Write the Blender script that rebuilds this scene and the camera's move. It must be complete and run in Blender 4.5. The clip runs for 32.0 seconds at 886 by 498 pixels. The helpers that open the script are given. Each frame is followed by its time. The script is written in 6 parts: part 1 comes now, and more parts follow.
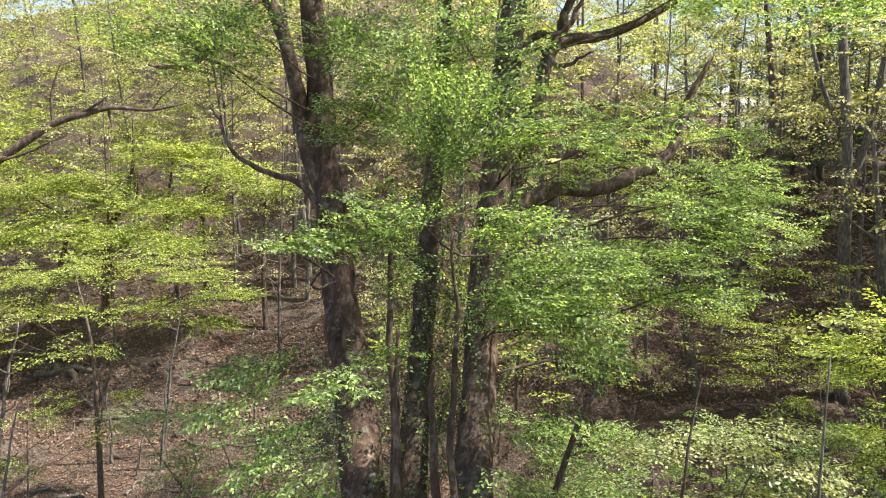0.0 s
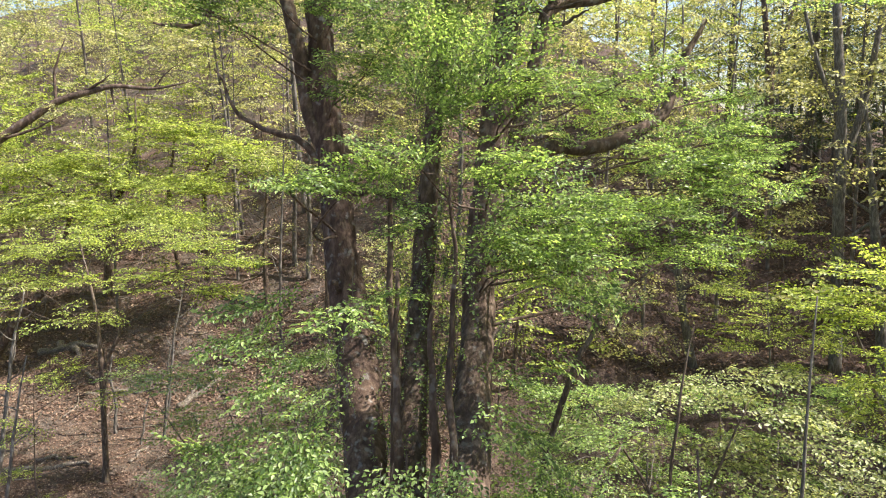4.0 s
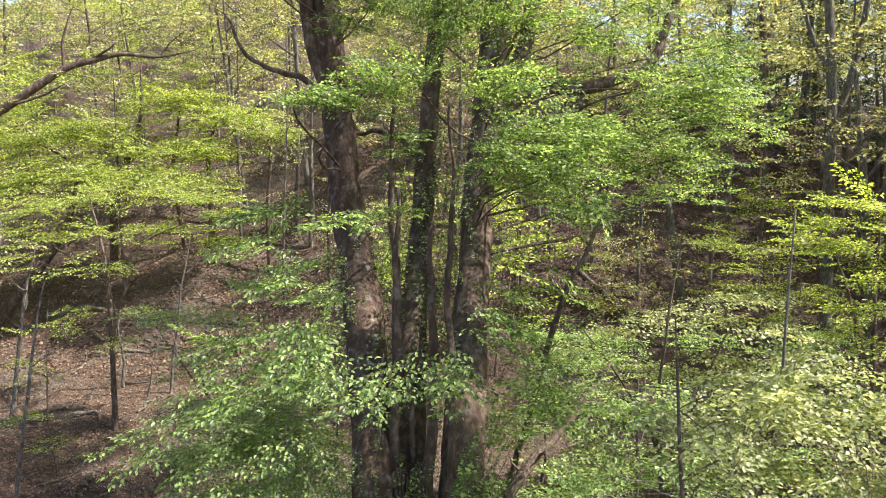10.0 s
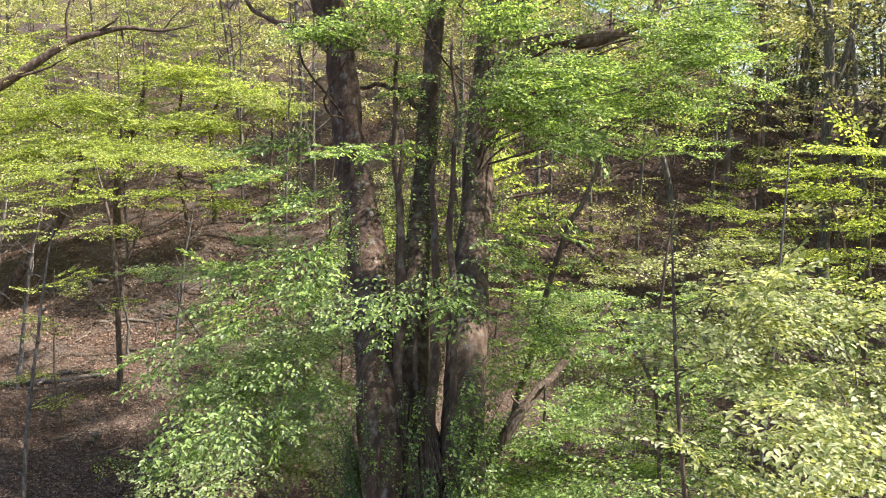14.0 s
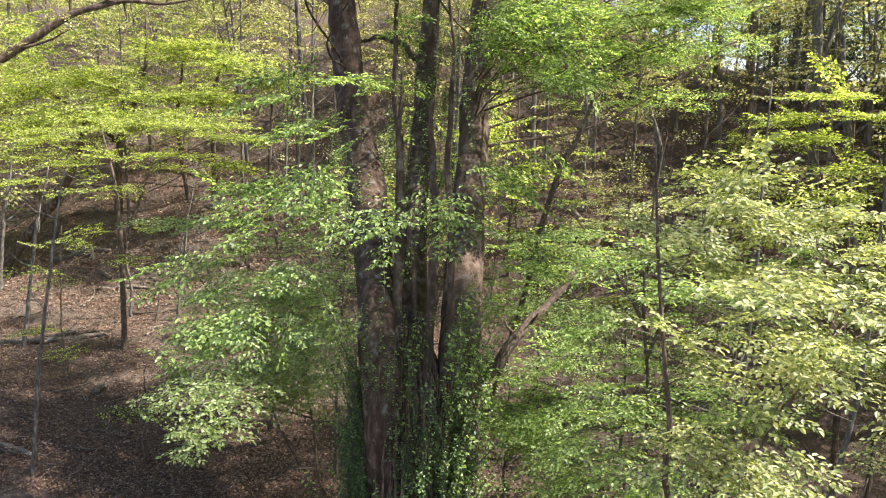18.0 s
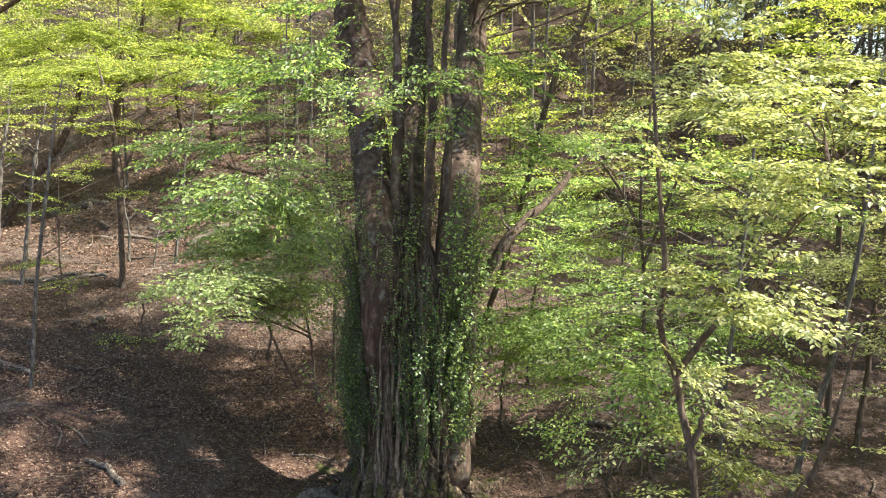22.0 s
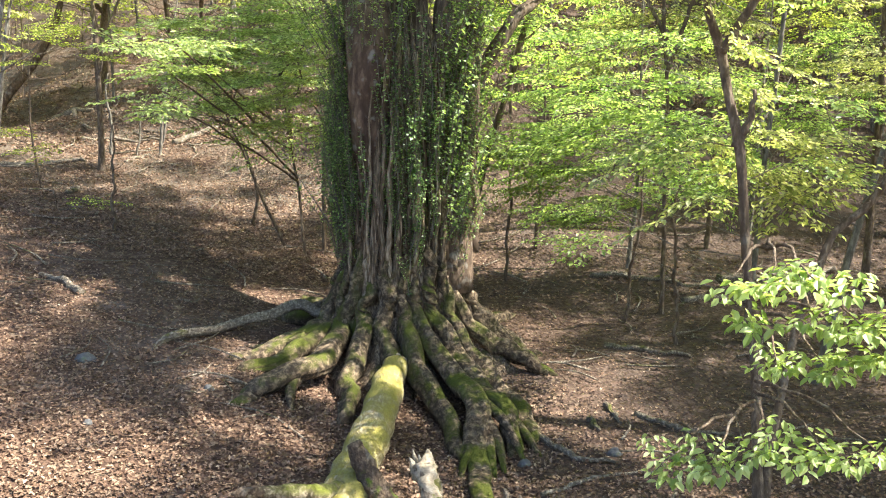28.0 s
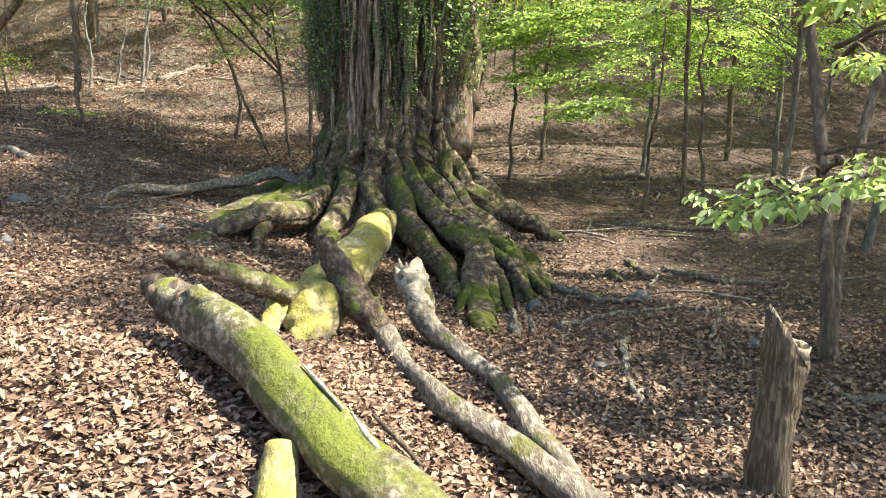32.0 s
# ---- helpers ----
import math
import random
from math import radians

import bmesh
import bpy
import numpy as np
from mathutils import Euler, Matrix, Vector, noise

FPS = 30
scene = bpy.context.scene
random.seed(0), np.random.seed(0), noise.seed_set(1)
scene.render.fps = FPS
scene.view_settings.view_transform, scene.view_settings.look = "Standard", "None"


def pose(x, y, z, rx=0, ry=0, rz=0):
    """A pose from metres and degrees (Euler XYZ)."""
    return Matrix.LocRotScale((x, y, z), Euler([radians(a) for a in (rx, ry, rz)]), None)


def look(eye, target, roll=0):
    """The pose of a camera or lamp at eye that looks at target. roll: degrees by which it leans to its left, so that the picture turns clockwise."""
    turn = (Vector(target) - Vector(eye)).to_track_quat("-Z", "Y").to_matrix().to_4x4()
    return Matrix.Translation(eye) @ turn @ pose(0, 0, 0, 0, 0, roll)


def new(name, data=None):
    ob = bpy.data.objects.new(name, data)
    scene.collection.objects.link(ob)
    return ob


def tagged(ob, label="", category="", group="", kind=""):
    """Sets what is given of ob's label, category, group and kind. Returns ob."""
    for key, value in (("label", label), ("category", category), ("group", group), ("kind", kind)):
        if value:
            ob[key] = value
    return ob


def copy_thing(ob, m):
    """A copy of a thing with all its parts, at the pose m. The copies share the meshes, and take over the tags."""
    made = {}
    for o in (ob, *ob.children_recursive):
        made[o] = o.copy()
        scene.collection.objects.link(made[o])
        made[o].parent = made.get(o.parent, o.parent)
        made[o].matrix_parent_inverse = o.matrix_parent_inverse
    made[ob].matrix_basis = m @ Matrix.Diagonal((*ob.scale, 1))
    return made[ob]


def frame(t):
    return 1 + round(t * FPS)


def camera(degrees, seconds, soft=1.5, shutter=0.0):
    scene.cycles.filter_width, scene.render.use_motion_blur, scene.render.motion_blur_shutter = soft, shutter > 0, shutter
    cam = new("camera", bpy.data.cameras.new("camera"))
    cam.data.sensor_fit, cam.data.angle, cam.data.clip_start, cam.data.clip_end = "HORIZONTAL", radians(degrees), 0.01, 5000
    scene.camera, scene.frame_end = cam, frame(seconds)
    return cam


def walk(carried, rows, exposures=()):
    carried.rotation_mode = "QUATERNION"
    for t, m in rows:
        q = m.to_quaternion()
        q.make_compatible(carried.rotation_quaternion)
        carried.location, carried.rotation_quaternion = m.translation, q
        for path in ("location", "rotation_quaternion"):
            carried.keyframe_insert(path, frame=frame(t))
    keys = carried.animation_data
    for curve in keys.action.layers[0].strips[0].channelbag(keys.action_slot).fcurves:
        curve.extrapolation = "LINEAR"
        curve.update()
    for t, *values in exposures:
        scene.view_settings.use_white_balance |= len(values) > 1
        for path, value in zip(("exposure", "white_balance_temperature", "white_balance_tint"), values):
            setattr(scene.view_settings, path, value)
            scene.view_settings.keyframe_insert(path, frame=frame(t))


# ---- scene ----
cam = camera(59.2, 32.0, soft=1.1)
METRES, EYE, TILT, LEAN, TURN = 9.0, 9.3, -9.0, 0.0, 0.0
ROWS = [
    (0.0, 0.0, 0.0, 0.0, 0.0, 0.0, -0.0),
    (0.5, -0.0007, -0.0035, -0.0087, 0.01, -0.03, 0.01),
    (1.0, -0.0013, -0.0076, -0.0164, 0.01, -0.06, 0.01),
    (1.5, -0.0015, -0.0118, -0.0234, 0.01, -0.08, 0.02),
    (2.0, -0.0015, -0.0156, -0.0311, 0.0, -0.11, 0.02),
    (2.5, -0.0011, -0.0192, -0.039, 0.0, -0.15, 0.03),
    (3.0, -0.0006, -0.0223, -0.0468, 0.0, -0.18, 0.04),
    (3.5, 0.0001, -0.0251, -0.0542, -0.01, -0.22, 0.04),
    (5.5, 0.0063, -0.0303, -0.0889, 0.03, -0.28, -0.03),
    (6.0, 0.0062, -0.0336, -0.0979, 0.03, -0.33, -0.03),
    (6.5, 0.0062, -0.0377, -0.1066, 0.04, -0.36, -0.01),
    (7.0, 0.006, -0.0424, -0.1147, -0.01, -0.41, -0.03),
    (7.5, 0.0061, -0.0481, -0.1223, -0.01, -0.41, -0.05),
    (8.0, 0.006, -0.055, -0.1298, 0.02, -0.43, -0.05),
    (8.5, 0.0053, -0.0615, -0.137, 0.03, -0.44, -0.05),
    (9.0, 0.0044, -0.0674, -0.1444, 0.03, -0.45, -0.06),
    (9.5, 0.0041, -0.0737, -0.1521, 0.02, -0.47, -0.08),
    (10.0, 0.0036, -0.0793, -0.1614, 0.02, -0.51, -0.08),
    (10.5, 0.0025, -0.0832, -0.1709, 0.03, -0.54, -0.09),
    (11.0, 0.0017, -0.0864, -0.1805, 0.04, -0.58, -0.1),
    (11.5, 0.0012, -0.0894, -0.1898, 0.07, -0.63, -0.1),
    (12.0, 0.0007, -0.0927, -0.1989, 0.08, -0.68, -0.09),
    (12.5, -0.0001, -0.0946, -0.2088, 0.08, -0.71, -0.09),
    (13.0, -0.0004, -0.0976, -0.2186, 0.06, -0.75, -0.11),
    (13.5, -0.0005, -0.0999, -0.2283, 0.03, -0.77, -0.16),
    (14.0, 0.0001, -0.103, -0.2374, 0.0, -0.79, -0.18),
    (14.5, 0.0009, -0.1074, -0.246, -0.04, -0.82, -0.2),
    (16.5, 0.0024, -0.1327, -0.2882, -0.2, -0.95, -0.28),
    (17.0, 0.001, -0.1397, -0.2999, -0.22, -0.97, -0.28),
    (17.5, -0.0004, -0.1462, -0.3125, -0.24, -0.99, -0.3),
    (18.0, -0.0021, -0.1524, -0.3249, -0.29, -1.0, -0.32),
    (18.5, -0.0027, -0.1588, -0.3383, -0.3, -1.01, -0.34),
    (19.0, -0.004, -0.1668, -0.3521, -0.36, -1.05, -0.32),
    (19.5, -0.0031, -0.1707, -0.3676, -0.36, -1.08, -0.35),
    (20.0, -0.0022, -0.1736, -0.385, -0.39, -1.14, -0.38),
    (20.5, -0.0014, -0.1747, -0.4029, -0.43, -1.23, -0.37),
    (21.0, -0.0003, -0.1727, -0.4208, -0.43, -1.32, -0.38),
    (21.5, -0.0008, -0.1677, -0.4414, -0.44, -1.4, -0.37),
    (22.0, 0.0006, -0.1576, -0.4604, -0.39, -1.51, -0.31),
    (22.5, 0.0014, -0.1443, -0.4799, -0.38, -1.6, -0.37),
    (23.0, 0.0018, -0.1274, -0.5013, -0.39, -1.67, -0.34),
    (23.5, 0.0027, -0.1111, -0.5232, -0.36, -1.73, -0.39),
    (24.0, 0.003, -0.0962, -0.5448, -0.36, -1.82, -0.37),
    (24.5, 0.0047, -0.086, -0.5658, -0.31, -1.93, -0.36),
    (25.0, 0.006, -0.0814, -0.5875, -0.27, -2.03, -0.33),
    (25.5, 0.0067, -0.081, -0.6091, -0.25, -2.15, -0.32),
    (27.5, 0.007, -0.0523, -0.7073, -0.18, -1.95, -0.36),
    (28.0, 0.0085, -0.0382, -0.7291, -0.14, -1.96, -0.35),
    (28.5, 0.0097, -0.023, -0.7511, -0.13, -1.99, -0.32),
    (29.0, 0.0108, -0.0065, -0.7725, -0.12, -1.99, -0.29),
    (29.5, 0.012, 0.0102, -0.7924, -0.09, -2.0, -0.26),
    (30.0, 0.0129, 0.0257, -0.8113, -0.07, -1.98, -0.27),
    (30.5, 0.0136, 0.0392, -0.831, -0.07, -1.97, -0.25),
    (31.0, 0.0144, 0.0508, -0.8495, -0.06, -1.96, -0.24),
    (31.5, 0.0151, 0.0612, -0.8681, -0.04, -1.94, -0.23),
    (32.0, 0.0156, 0.071, -0.8864, -0.02, -1.93, -0.23),
]
walk(cam, [(t, pose(0, 0, EYE, TILT, LEAN, TURN) @ pose(METRES * x, METRES * y, METRES * z, 90 + pitch, roll, yaw)) for t, x, y, z, yaw, pitch, roll in ROWS], [(0, 1.32, 6300, 15), (6, 1.38, 6300, 15), (14, 1.43, 6250, 16), (20, 1.53, 6300, 15), (23, 1.74, 6400, 12), (25, 2.05, 6450, 10), (28, 2.22, 6500, 8), (30, 2.34, 6500, 7), (32, 2.29, 6550, 6)])

# ---- world, sun ----
world = bpy.data.worlds.new("sky")
scene.world = world
world.use_nodes = True
SUN_EL, SUN_AZ = 52.0, 93.0  # degrees; azimuth from +y towards +x
wn = world.node_tree.nodes
sky = wn.new("ShaderNodeTexSky")
sky.sky_type = "NISHITA"
sky.sun_disc = False
sky.sun_elevation = radians(SUN_EL)
sky.sun_rotation = radians(SUN_AZ)
wn["Background"].inputs["Strength"].default_value = 0.092
world.node_tree.links.new(sky.outputs["Color"], wn["Background"].inputs["Color"])
sun = new("sun", bpy.data.lights.new("sun", "SUN"))
sun.data.energy = 5.0
sun.data.angle = radians(0.6)
sun.data.color = (1.0, 0.95, 0.86)
sun_dir = Vector((math.sin(radians(SUN_AZ)) * math.cos(radians(SUN_EL)), math.cos(radians(SUN_AZ)) * math.cos(radians(SUN_EL)), math.sin(radians(SUN_EL))))
sun.matrix_world = look(sun_dir * 60, (0, 0, 0))


# ---- materials ----
def nodes_of(name):
    m = bpy.data.materials.new(name)
    m.use_nodes = True
    nt = m.node_tree
    return m, nt, nt.nodes["Principled BSDF"], nt.nodes["Material Output"]


def add(nt, kind, **values):
    n = nt.nodes.new(kind)
    for k, v in values.items():
        if k in n.inputs:
            n.inputs[k].default_value = v
    return n


def ramp(nt, source, stops):
    r = nt.nodes.new("ShaderNodeValToRGB")
    while len(r.color_ramp.elements) < len(stops):
        r.color_ramp.elements.new(0.5)
    for e, (p, c) in zip(r.color_ramp.elements, stops):
        e.position = p
        e.color = (*c, 1)
    nt.links.new(source, r.inputs[0])
    return r.outputs[0]


def mix(nt, fac, a, b, blend="MIX"):
    n = nt.nodes.new("ShaderNodeMix")
    n.data_type = "RGBA"
    n.blend_type = blend
    for sock, v in ((n.inputs[0], fac), (n.inputs[6], a), (n.inputs[7], b)):
        if isinstance(v, (int, float)):
            sock.default_value = v
        elif isinstance(v, tuple):
            sock.default_value = (*v, 1)
        else:
            nt.links.new(v, sock)
    return n.outputs[2]


def noise_tex(nt, coord, scale, detail=5.0, rough=0.6, stretch=None):
    if stretch:
        mp = nt.nodes.new("ShaderNodeMapping")
        mp.inputs["Scale"].default_value = stretch
        nt.links.new(coord, mp.inputs["Vector"])
        coord = mp.outputs[0]
    n = add(nt, "ShaderNodeTexNoise", Scale=scale, Detail=detail, Roughness=rough)
    nt.links.new(coord, n.inputs["Vector"])
    return n.outputs["Fac"]


def span(nt, v, lo, hi):
    n = nt.nodes.new("ShaderNodeMapRange")
    n.inputs["From Min"].default_value, n.inputs["From Max"].default_value = lo, hi
    nt.links.new(v, n.inputs["Value"])
    return n.outputs[0]


def times(nt, a, b):
    n = nt.nodes.new("ShaderNodeMath")
    n.operation = "MULTIPLY"
    nt.links.new(a, n.inputs[0])
    if isinstance(b, (int, float)):
        n.inputs[1].default_value = b
    else:
        nt.links.new(b, n.inputs[1])
    return n.outputs[0]


def bump(nt, bsdf, height, strength, distance):
    b = add(nt, "ShaderNodeBump", Strength=strength, Distance=distance)
    nt.links.new(height, b.inputs["Height"])
    nt.links.new(b.outputs[0], bsdf.inputs["Normal"])


def bark_material(name, dark, light, moss=0.0, moss_colour=(0.09, 0.12, 0.015), stretch=(6, 6, 1), grain=7.0, lichen=0.25):
    m, nt, bsdf, out = nodes_of(name)
    co = nt.nodes.new("ShaderNodeTexCoord").outputs["Object"]
    streak = noise_tex(nt, co, grain, 7, 0.65, stretch)
    blotch = noise_tex(nt, co, 2.3, 4, 0.6)
    col = ramp(nt, streak, [(0.3, tuple(c * 0.55 for c in dark)), (0.48, dark), (0.66, light)])
    spot = span(nt, noise_tex(nt, co, 9.0, 3, 0.5), 0.58, 0.68)
    col = mix(nt, times(nt, spot, lichen), col, (0.34, 0.33, 0.29))
    col = mix(nt, times(nt, span(nt, blotch, 0.35, 0.7), 0.55), col, tuple(c * 0.5 for c in dark))
    if moss:
        geo = nt.nodes.new("ShaderNodeNewGeometry")
        sep = nt.nodes.new("ShaderNodeSeparateXYZ")
        nt.links.new(geo.outputs["Normal"], sep.inputs[0])
        up = span(nt, sep.outputs[2], -0.15, 0.6)
        patch = span(nt, noise_tex(nt, co, 3.2, 6, 0.65), 0.62 - 0.4 * moss, 0.66 - 0.18 * moss)
        fine = noise_tex(nt, co, 60, 4, 0.7)
        mc = mix(nt, fine, tuple(c * 0.45 for c in moss_colour), tuple(min(1, c * 1.7) for c in moss_colour))
        col = mix(nt, times(nt, up, patch), col, mc)
    nt.links.new(col, bsdf.inputs["Base Color"])
    bsdf.inputs["Roughness"].default_value = 0.88
    bsdf.inputs["Specular IOR Level"].default_value = 0.2
    bump(nt, bsdf, streak, 0.9, 0.03)
    return m


def leaf_material(name, dark, mid, light, glow, through_part=0.45, rough=0.4):
    m, nt, bsdf, out = nodes_of(name)
    geo = nt.nodes.new("ShaderNodeNewGeometry")
    # Wide per-leaf tone spread stands in for sunlit highlights and dark gaps.
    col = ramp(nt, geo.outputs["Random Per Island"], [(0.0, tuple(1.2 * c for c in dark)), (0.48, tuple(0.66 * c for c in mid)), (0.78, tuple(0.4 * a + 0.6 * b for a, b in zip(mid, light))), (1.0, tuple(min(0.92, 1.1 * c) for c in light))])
    co = nt.nodes.new("ShaderNodeTexCoord").outputs["Object"]
    col = mix(nt, 0.22, col, mix(nt, noise_tex(nt, co, 0.7, 3), dark, light))
    nt.links.new(col, bsdf.inputs["Base Color"])
    bsdf.inputs["Roughness"].default_value = rough
    bsdf.inputs["Specular IOR Level"].default_value = 0.5
    tr = nt.nodes.new("ShaderNodeBsdfTranslucent")
    nt.links.new(mix(nt, 1.0, col, glow, "MULTIPLY"), tr.inputs["Color"])
    mx = nt.nodes.new("ShaderNodeMixShader")
    mx.inputs[0].default_value = through_part
    nt.links.new(bsdf.outputs[0], mx.inputs[1])
    nt.links.new(tr.outputs[0], mx.inputs[2])
    nt.links.new(mx.outputs[0], out.inputs["Surface"])
    return m


BARK = bark_material("old_bark", (0.1, 0.068, 0.048), (0.26, 0.185, 0.13), stretch=(2.2, 2.2, 0.9), grain=5.0, lichen=0.4)
BARK_BASE = bark_material("base_bark", (0.11, 0.078, 0.054), (0.42, 0.32, 0.22), moss=0.25, moss_colour=(0.06, 0.068, 0.012), stretch=(9, 9, 0.9), grain=6, lichen=0.15)
BARK_RIB = bark_material("bleached_rib", (0.2, 0.145, 0.095), (0.56, 0.46, 0.34), stretch=(7, 7, 1.0), lichen=0.2)
ROOT = bark_material("mossy_root", (0.07, 0.05, 0.033), (0.31, 0.23, 0.15), moss=0.4, moss_colour=(0.062, 0.07, 0.011), stretch=(3, 3, 3), lichen=0.12)
BARK_RED = bark_material("reddish_bark", (0.085, 0.054, 0.038), (0.21, 0.145, 0.1), stretch=(2.4, 2.4, 0.8), grain=5.0, lichen=0.55)
BARK_THIN = bark_material("young_bark", (0.12, 0.085, 0.06), (0.28, 0.215, 0.155), stretch=(4, 4, 1))
BARK_PALE = bark_material("pale_bark", (0.15, 0.13, 0.105), (0.34, 0.31, 0.26), stretch=(4, 4, 1))
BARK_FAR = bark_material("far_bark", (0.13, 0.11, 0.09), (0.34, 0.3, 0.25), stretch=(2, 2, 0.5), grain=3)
TWIG = bark_material("twig_bark", (0.11, 0.09, 0.07), (0.2, 0.17, 0.13), stretch=(2, 2, 2))
YELLOW_LOG = bark_material("yellow_moss_log", (0.26, 0.2, 0.115), (0.6, 0.53, 0.37), moss=0.7, moss_colour=(0.25, 0.215, 0.055), stretch=(5, 2, 5), lichen=0.5)
GREEN_LOG = bark_material("green_moss_log", (0.11, 0.085, 0.055), (0.42, 0.36, 0.26), moss=0.52, moss_colour=(0.105, 0.115, 0.02), stretch=(2.6, 2.2, 2.6), grain=11, lichen=0.35)
GREY_WOOD = bark_material("grey_dead_wood", (0.15, 0.12, 0.09), (0.42, 0.36, 0.28), moss=0.12, moss_colour=(0.1, 0.095, 0.03), stretch=(5, 1.5, 5), grain=9)
DARK_WOOD = bark_material("dark_dead_wood", (0.08, 0.055, 0.038), (0.22, 0.16, 0.11), moss=0.1, stretch=(5, 2, 5))
PALE_WOOD = bark_material("broken_wood", (0.38, 0.31, 0.22), (0.62, 0.54, 0.42), stretch=(3, 3, 3), lichen=0.1)
STUMP_BARK = bark_material("fibrous_stump", (0.11, 0.082, 0.052), (0.33, 0.255, 0.165), stretch=(16, 16, 1.2), grain=6.0, lichen=0.15)
STONE = bark_material("stone", (0.13, 0.125, 0.12), (0.3, 0.29, 0.28), stretch=(1, 1, 1), moss=0.25)

# Blue in these leaf colours is raised to imitate reflected sky.
LEAF = leaf_material("green_leaf", (0.02, 0.055, 0.013), (0.16, 0.285, 0.055), (0.58, 0.72, 0.28), (1.38, 1.35, 0.68), 0.6, 0.38)
# The sunlit paleness of the right-hand hornbeams is put into this leaf colour.
LEAF_SUNLIT_TONE = leaf_material("sunlit_tone_leaf", (0.085, 0.13, 0.03), (0.42, 0.49, 0.17), (0.9, 0.9, 0.54), (1.3, 1.25, 0.64), 0.56, 0.42)
LEAF_LIME = leaf_material("lime_leaf", (0.075, 0.13, 0.015), (0.34, 0.45, 0.065), (0.76, 0.82, 0.28), (1.28, 1.24, 0.6), 0.62, 0.46)
LEAF_DARK = leaf_material("needle_green", (0.035, 0.055, 0.03), (0.08, 0.115, 0.06), (0.14, 0.18, 0.1), (1.0, 1.1, 0.7), 0.3, 0.6)
# Pale background haze is mixed into the colour of the distant leaves.
LEAF_FAR_HAZE = leaf_material("hazy_far_leaf", (0.08, 0.1, 0.03), (0.4, 0.41, 0.14), (0.84, 0.8, 0.46), (1.26, 1.2, 0.66), 0.55, 0.45)
LEAF_BUSH = leaf_material("fresh_leaf", (0.05, 0.13, 0.024), (0.33, 0.49, 0.12), (0.68, 0.8, 0.38), (1.3, 1.3, 0.68), 0.64, 0.4)
LEAF_IVY = leaf_material("ivy_leaf", (0.018, 0.048, 0.01), (0.08, 0.165, 0.032), (0.36, 0.48, 0.18), (1.2, 1.3, 0.55), 0.42, 0.34)
LEAF_FRONT = leaf_material("front_and_lit_bush_leaf", (0.16, 0.25, 0.046), (0.42, 0.53, 0.168), (0.7, 0.78, 0.438), (1.25, 1.25, 0.65), 0.58, 0.42)


def litter_leaf_material():
    m, nt, bsdf, out = nodes_of("dead_leaf")
    geo = nt.nodes.new("ShaderNodeNewGeometry")
    col = ramp(nt, geo.outputs["Random Per Island"], [(0.0, (0.095, 0.055, 0.036)), (0.5, (0.18, 0.111, 0.073)), (0.86, (0.275, 0.186, 0.125)), (1.0, (0.34, 0.25, 0.18))])
    nt.links.new(col, bsdf.inputs["Base Color"])
    bsdf.inputs["Roughness"].default_value = 0.75
    bsdf.inputs["Specular IOR Level"].default_value = 0.2
    return m


def ground_material():
    m, nt, bsdf, out = nodes_of("leaf_litter_ground")
    co = nt.nodes.new("ShaderNodeTexCoord").outputs["Object"]
    warp = add(nt, "ShaderNodeTexNoise", Scale=9.0, Detail=2.0)
    nt.links.new(co, warp.inputs["Vector"])
    vec = mix(nt, 0.12, co, warp.outputs["Color"])
    vor = add(nt, "ShaderNodeTexVoronoi", Scale=24.0)
    nt.links.new(vec, vor.inputs["Vector"])
    sep = nt.nodes.new("ShaderNodeSeparateColor")
    nt.links.new(vor.outputs["Color"], sep.inputs[0])
    col = ramp(nt, sep.outputs[0], [(0.0, (0.05, 0.033, 0.023)), (0.45, (0.09, 0.056, 0.037)), (0.8, (0.14, 0.09, 0.06)), (1.0, (0.28, 0.21, 0.145))])
    big = noise_tex(nt, co, 0.45, 5, 0.6)
    mid = noise_tex(nt, co, 3.0, 5, 0.65)
    earth = mix(nt, mid, (0.05, 0.042, 0.036), (0.28, 0.25, 0.22))
    place = nt.nodes.new("ShaderNodeSeparateXYZ")
    nt.links.new(co, place.inputs[0])
    col = mix(nt, times(nt, span(nt, big, 0.52, 0.66), span(nt, mid, 0.35, 0.6)), col, earth)
    # Grey earth with little litter to the right; its darkness partly paints shade.
    bare = times(nt, span(nt, place.outputs[0], 0.4, 2.2), span(nt, big, 0.2, 0.42))
    thin = mix(nt, span(nt, noise_tex(nt, co, 14, 4, 0.7), 0.35, 0.7), (0.04, 0.031, 0.026), (0.15, 0.12, 0.1))
    col = mix(nt, times(nt, bare, 0.88), col, thin)
    col = mix(nt, 0.45, col, mix(nt, span(nt, mid, 0.3, 0.7), (0.04, 0.022, 0.016), (0.12, 0.07, 0.052)), "MIX")
    upper = times(nt, times(nt, span(nt, place.outputs[1], 10.5, 15.0), span(nt, place.outputs[0], 2.5, -2.0)), span(nt, noise_tex(nt, co, 1.3, 5, 0.65), 0.38, 0.6))
    col = mix(nt, times(nt, upper, 0.55), col, mix(nt, span(nt, noise_tex(nt, co, 16, 5, 0.7), 0.3, 0.7), (0.042, 0.034, 0.025), (0.22, 0.19, 0.145)))
    nt.links.new(col, bsdf.inputs["Base Color"])
    bsdf.inputs["Roughness"].default_value = 0.9
    bsdf.inputs["Specular IOR Level"].default_value = 0.15
    bump(nt, bsdf, vor.outputs["Distance"], 0.9, 0.03)
    return m


DEAD_LEAF = litter_leaf_material()
GROUND = ground_material()

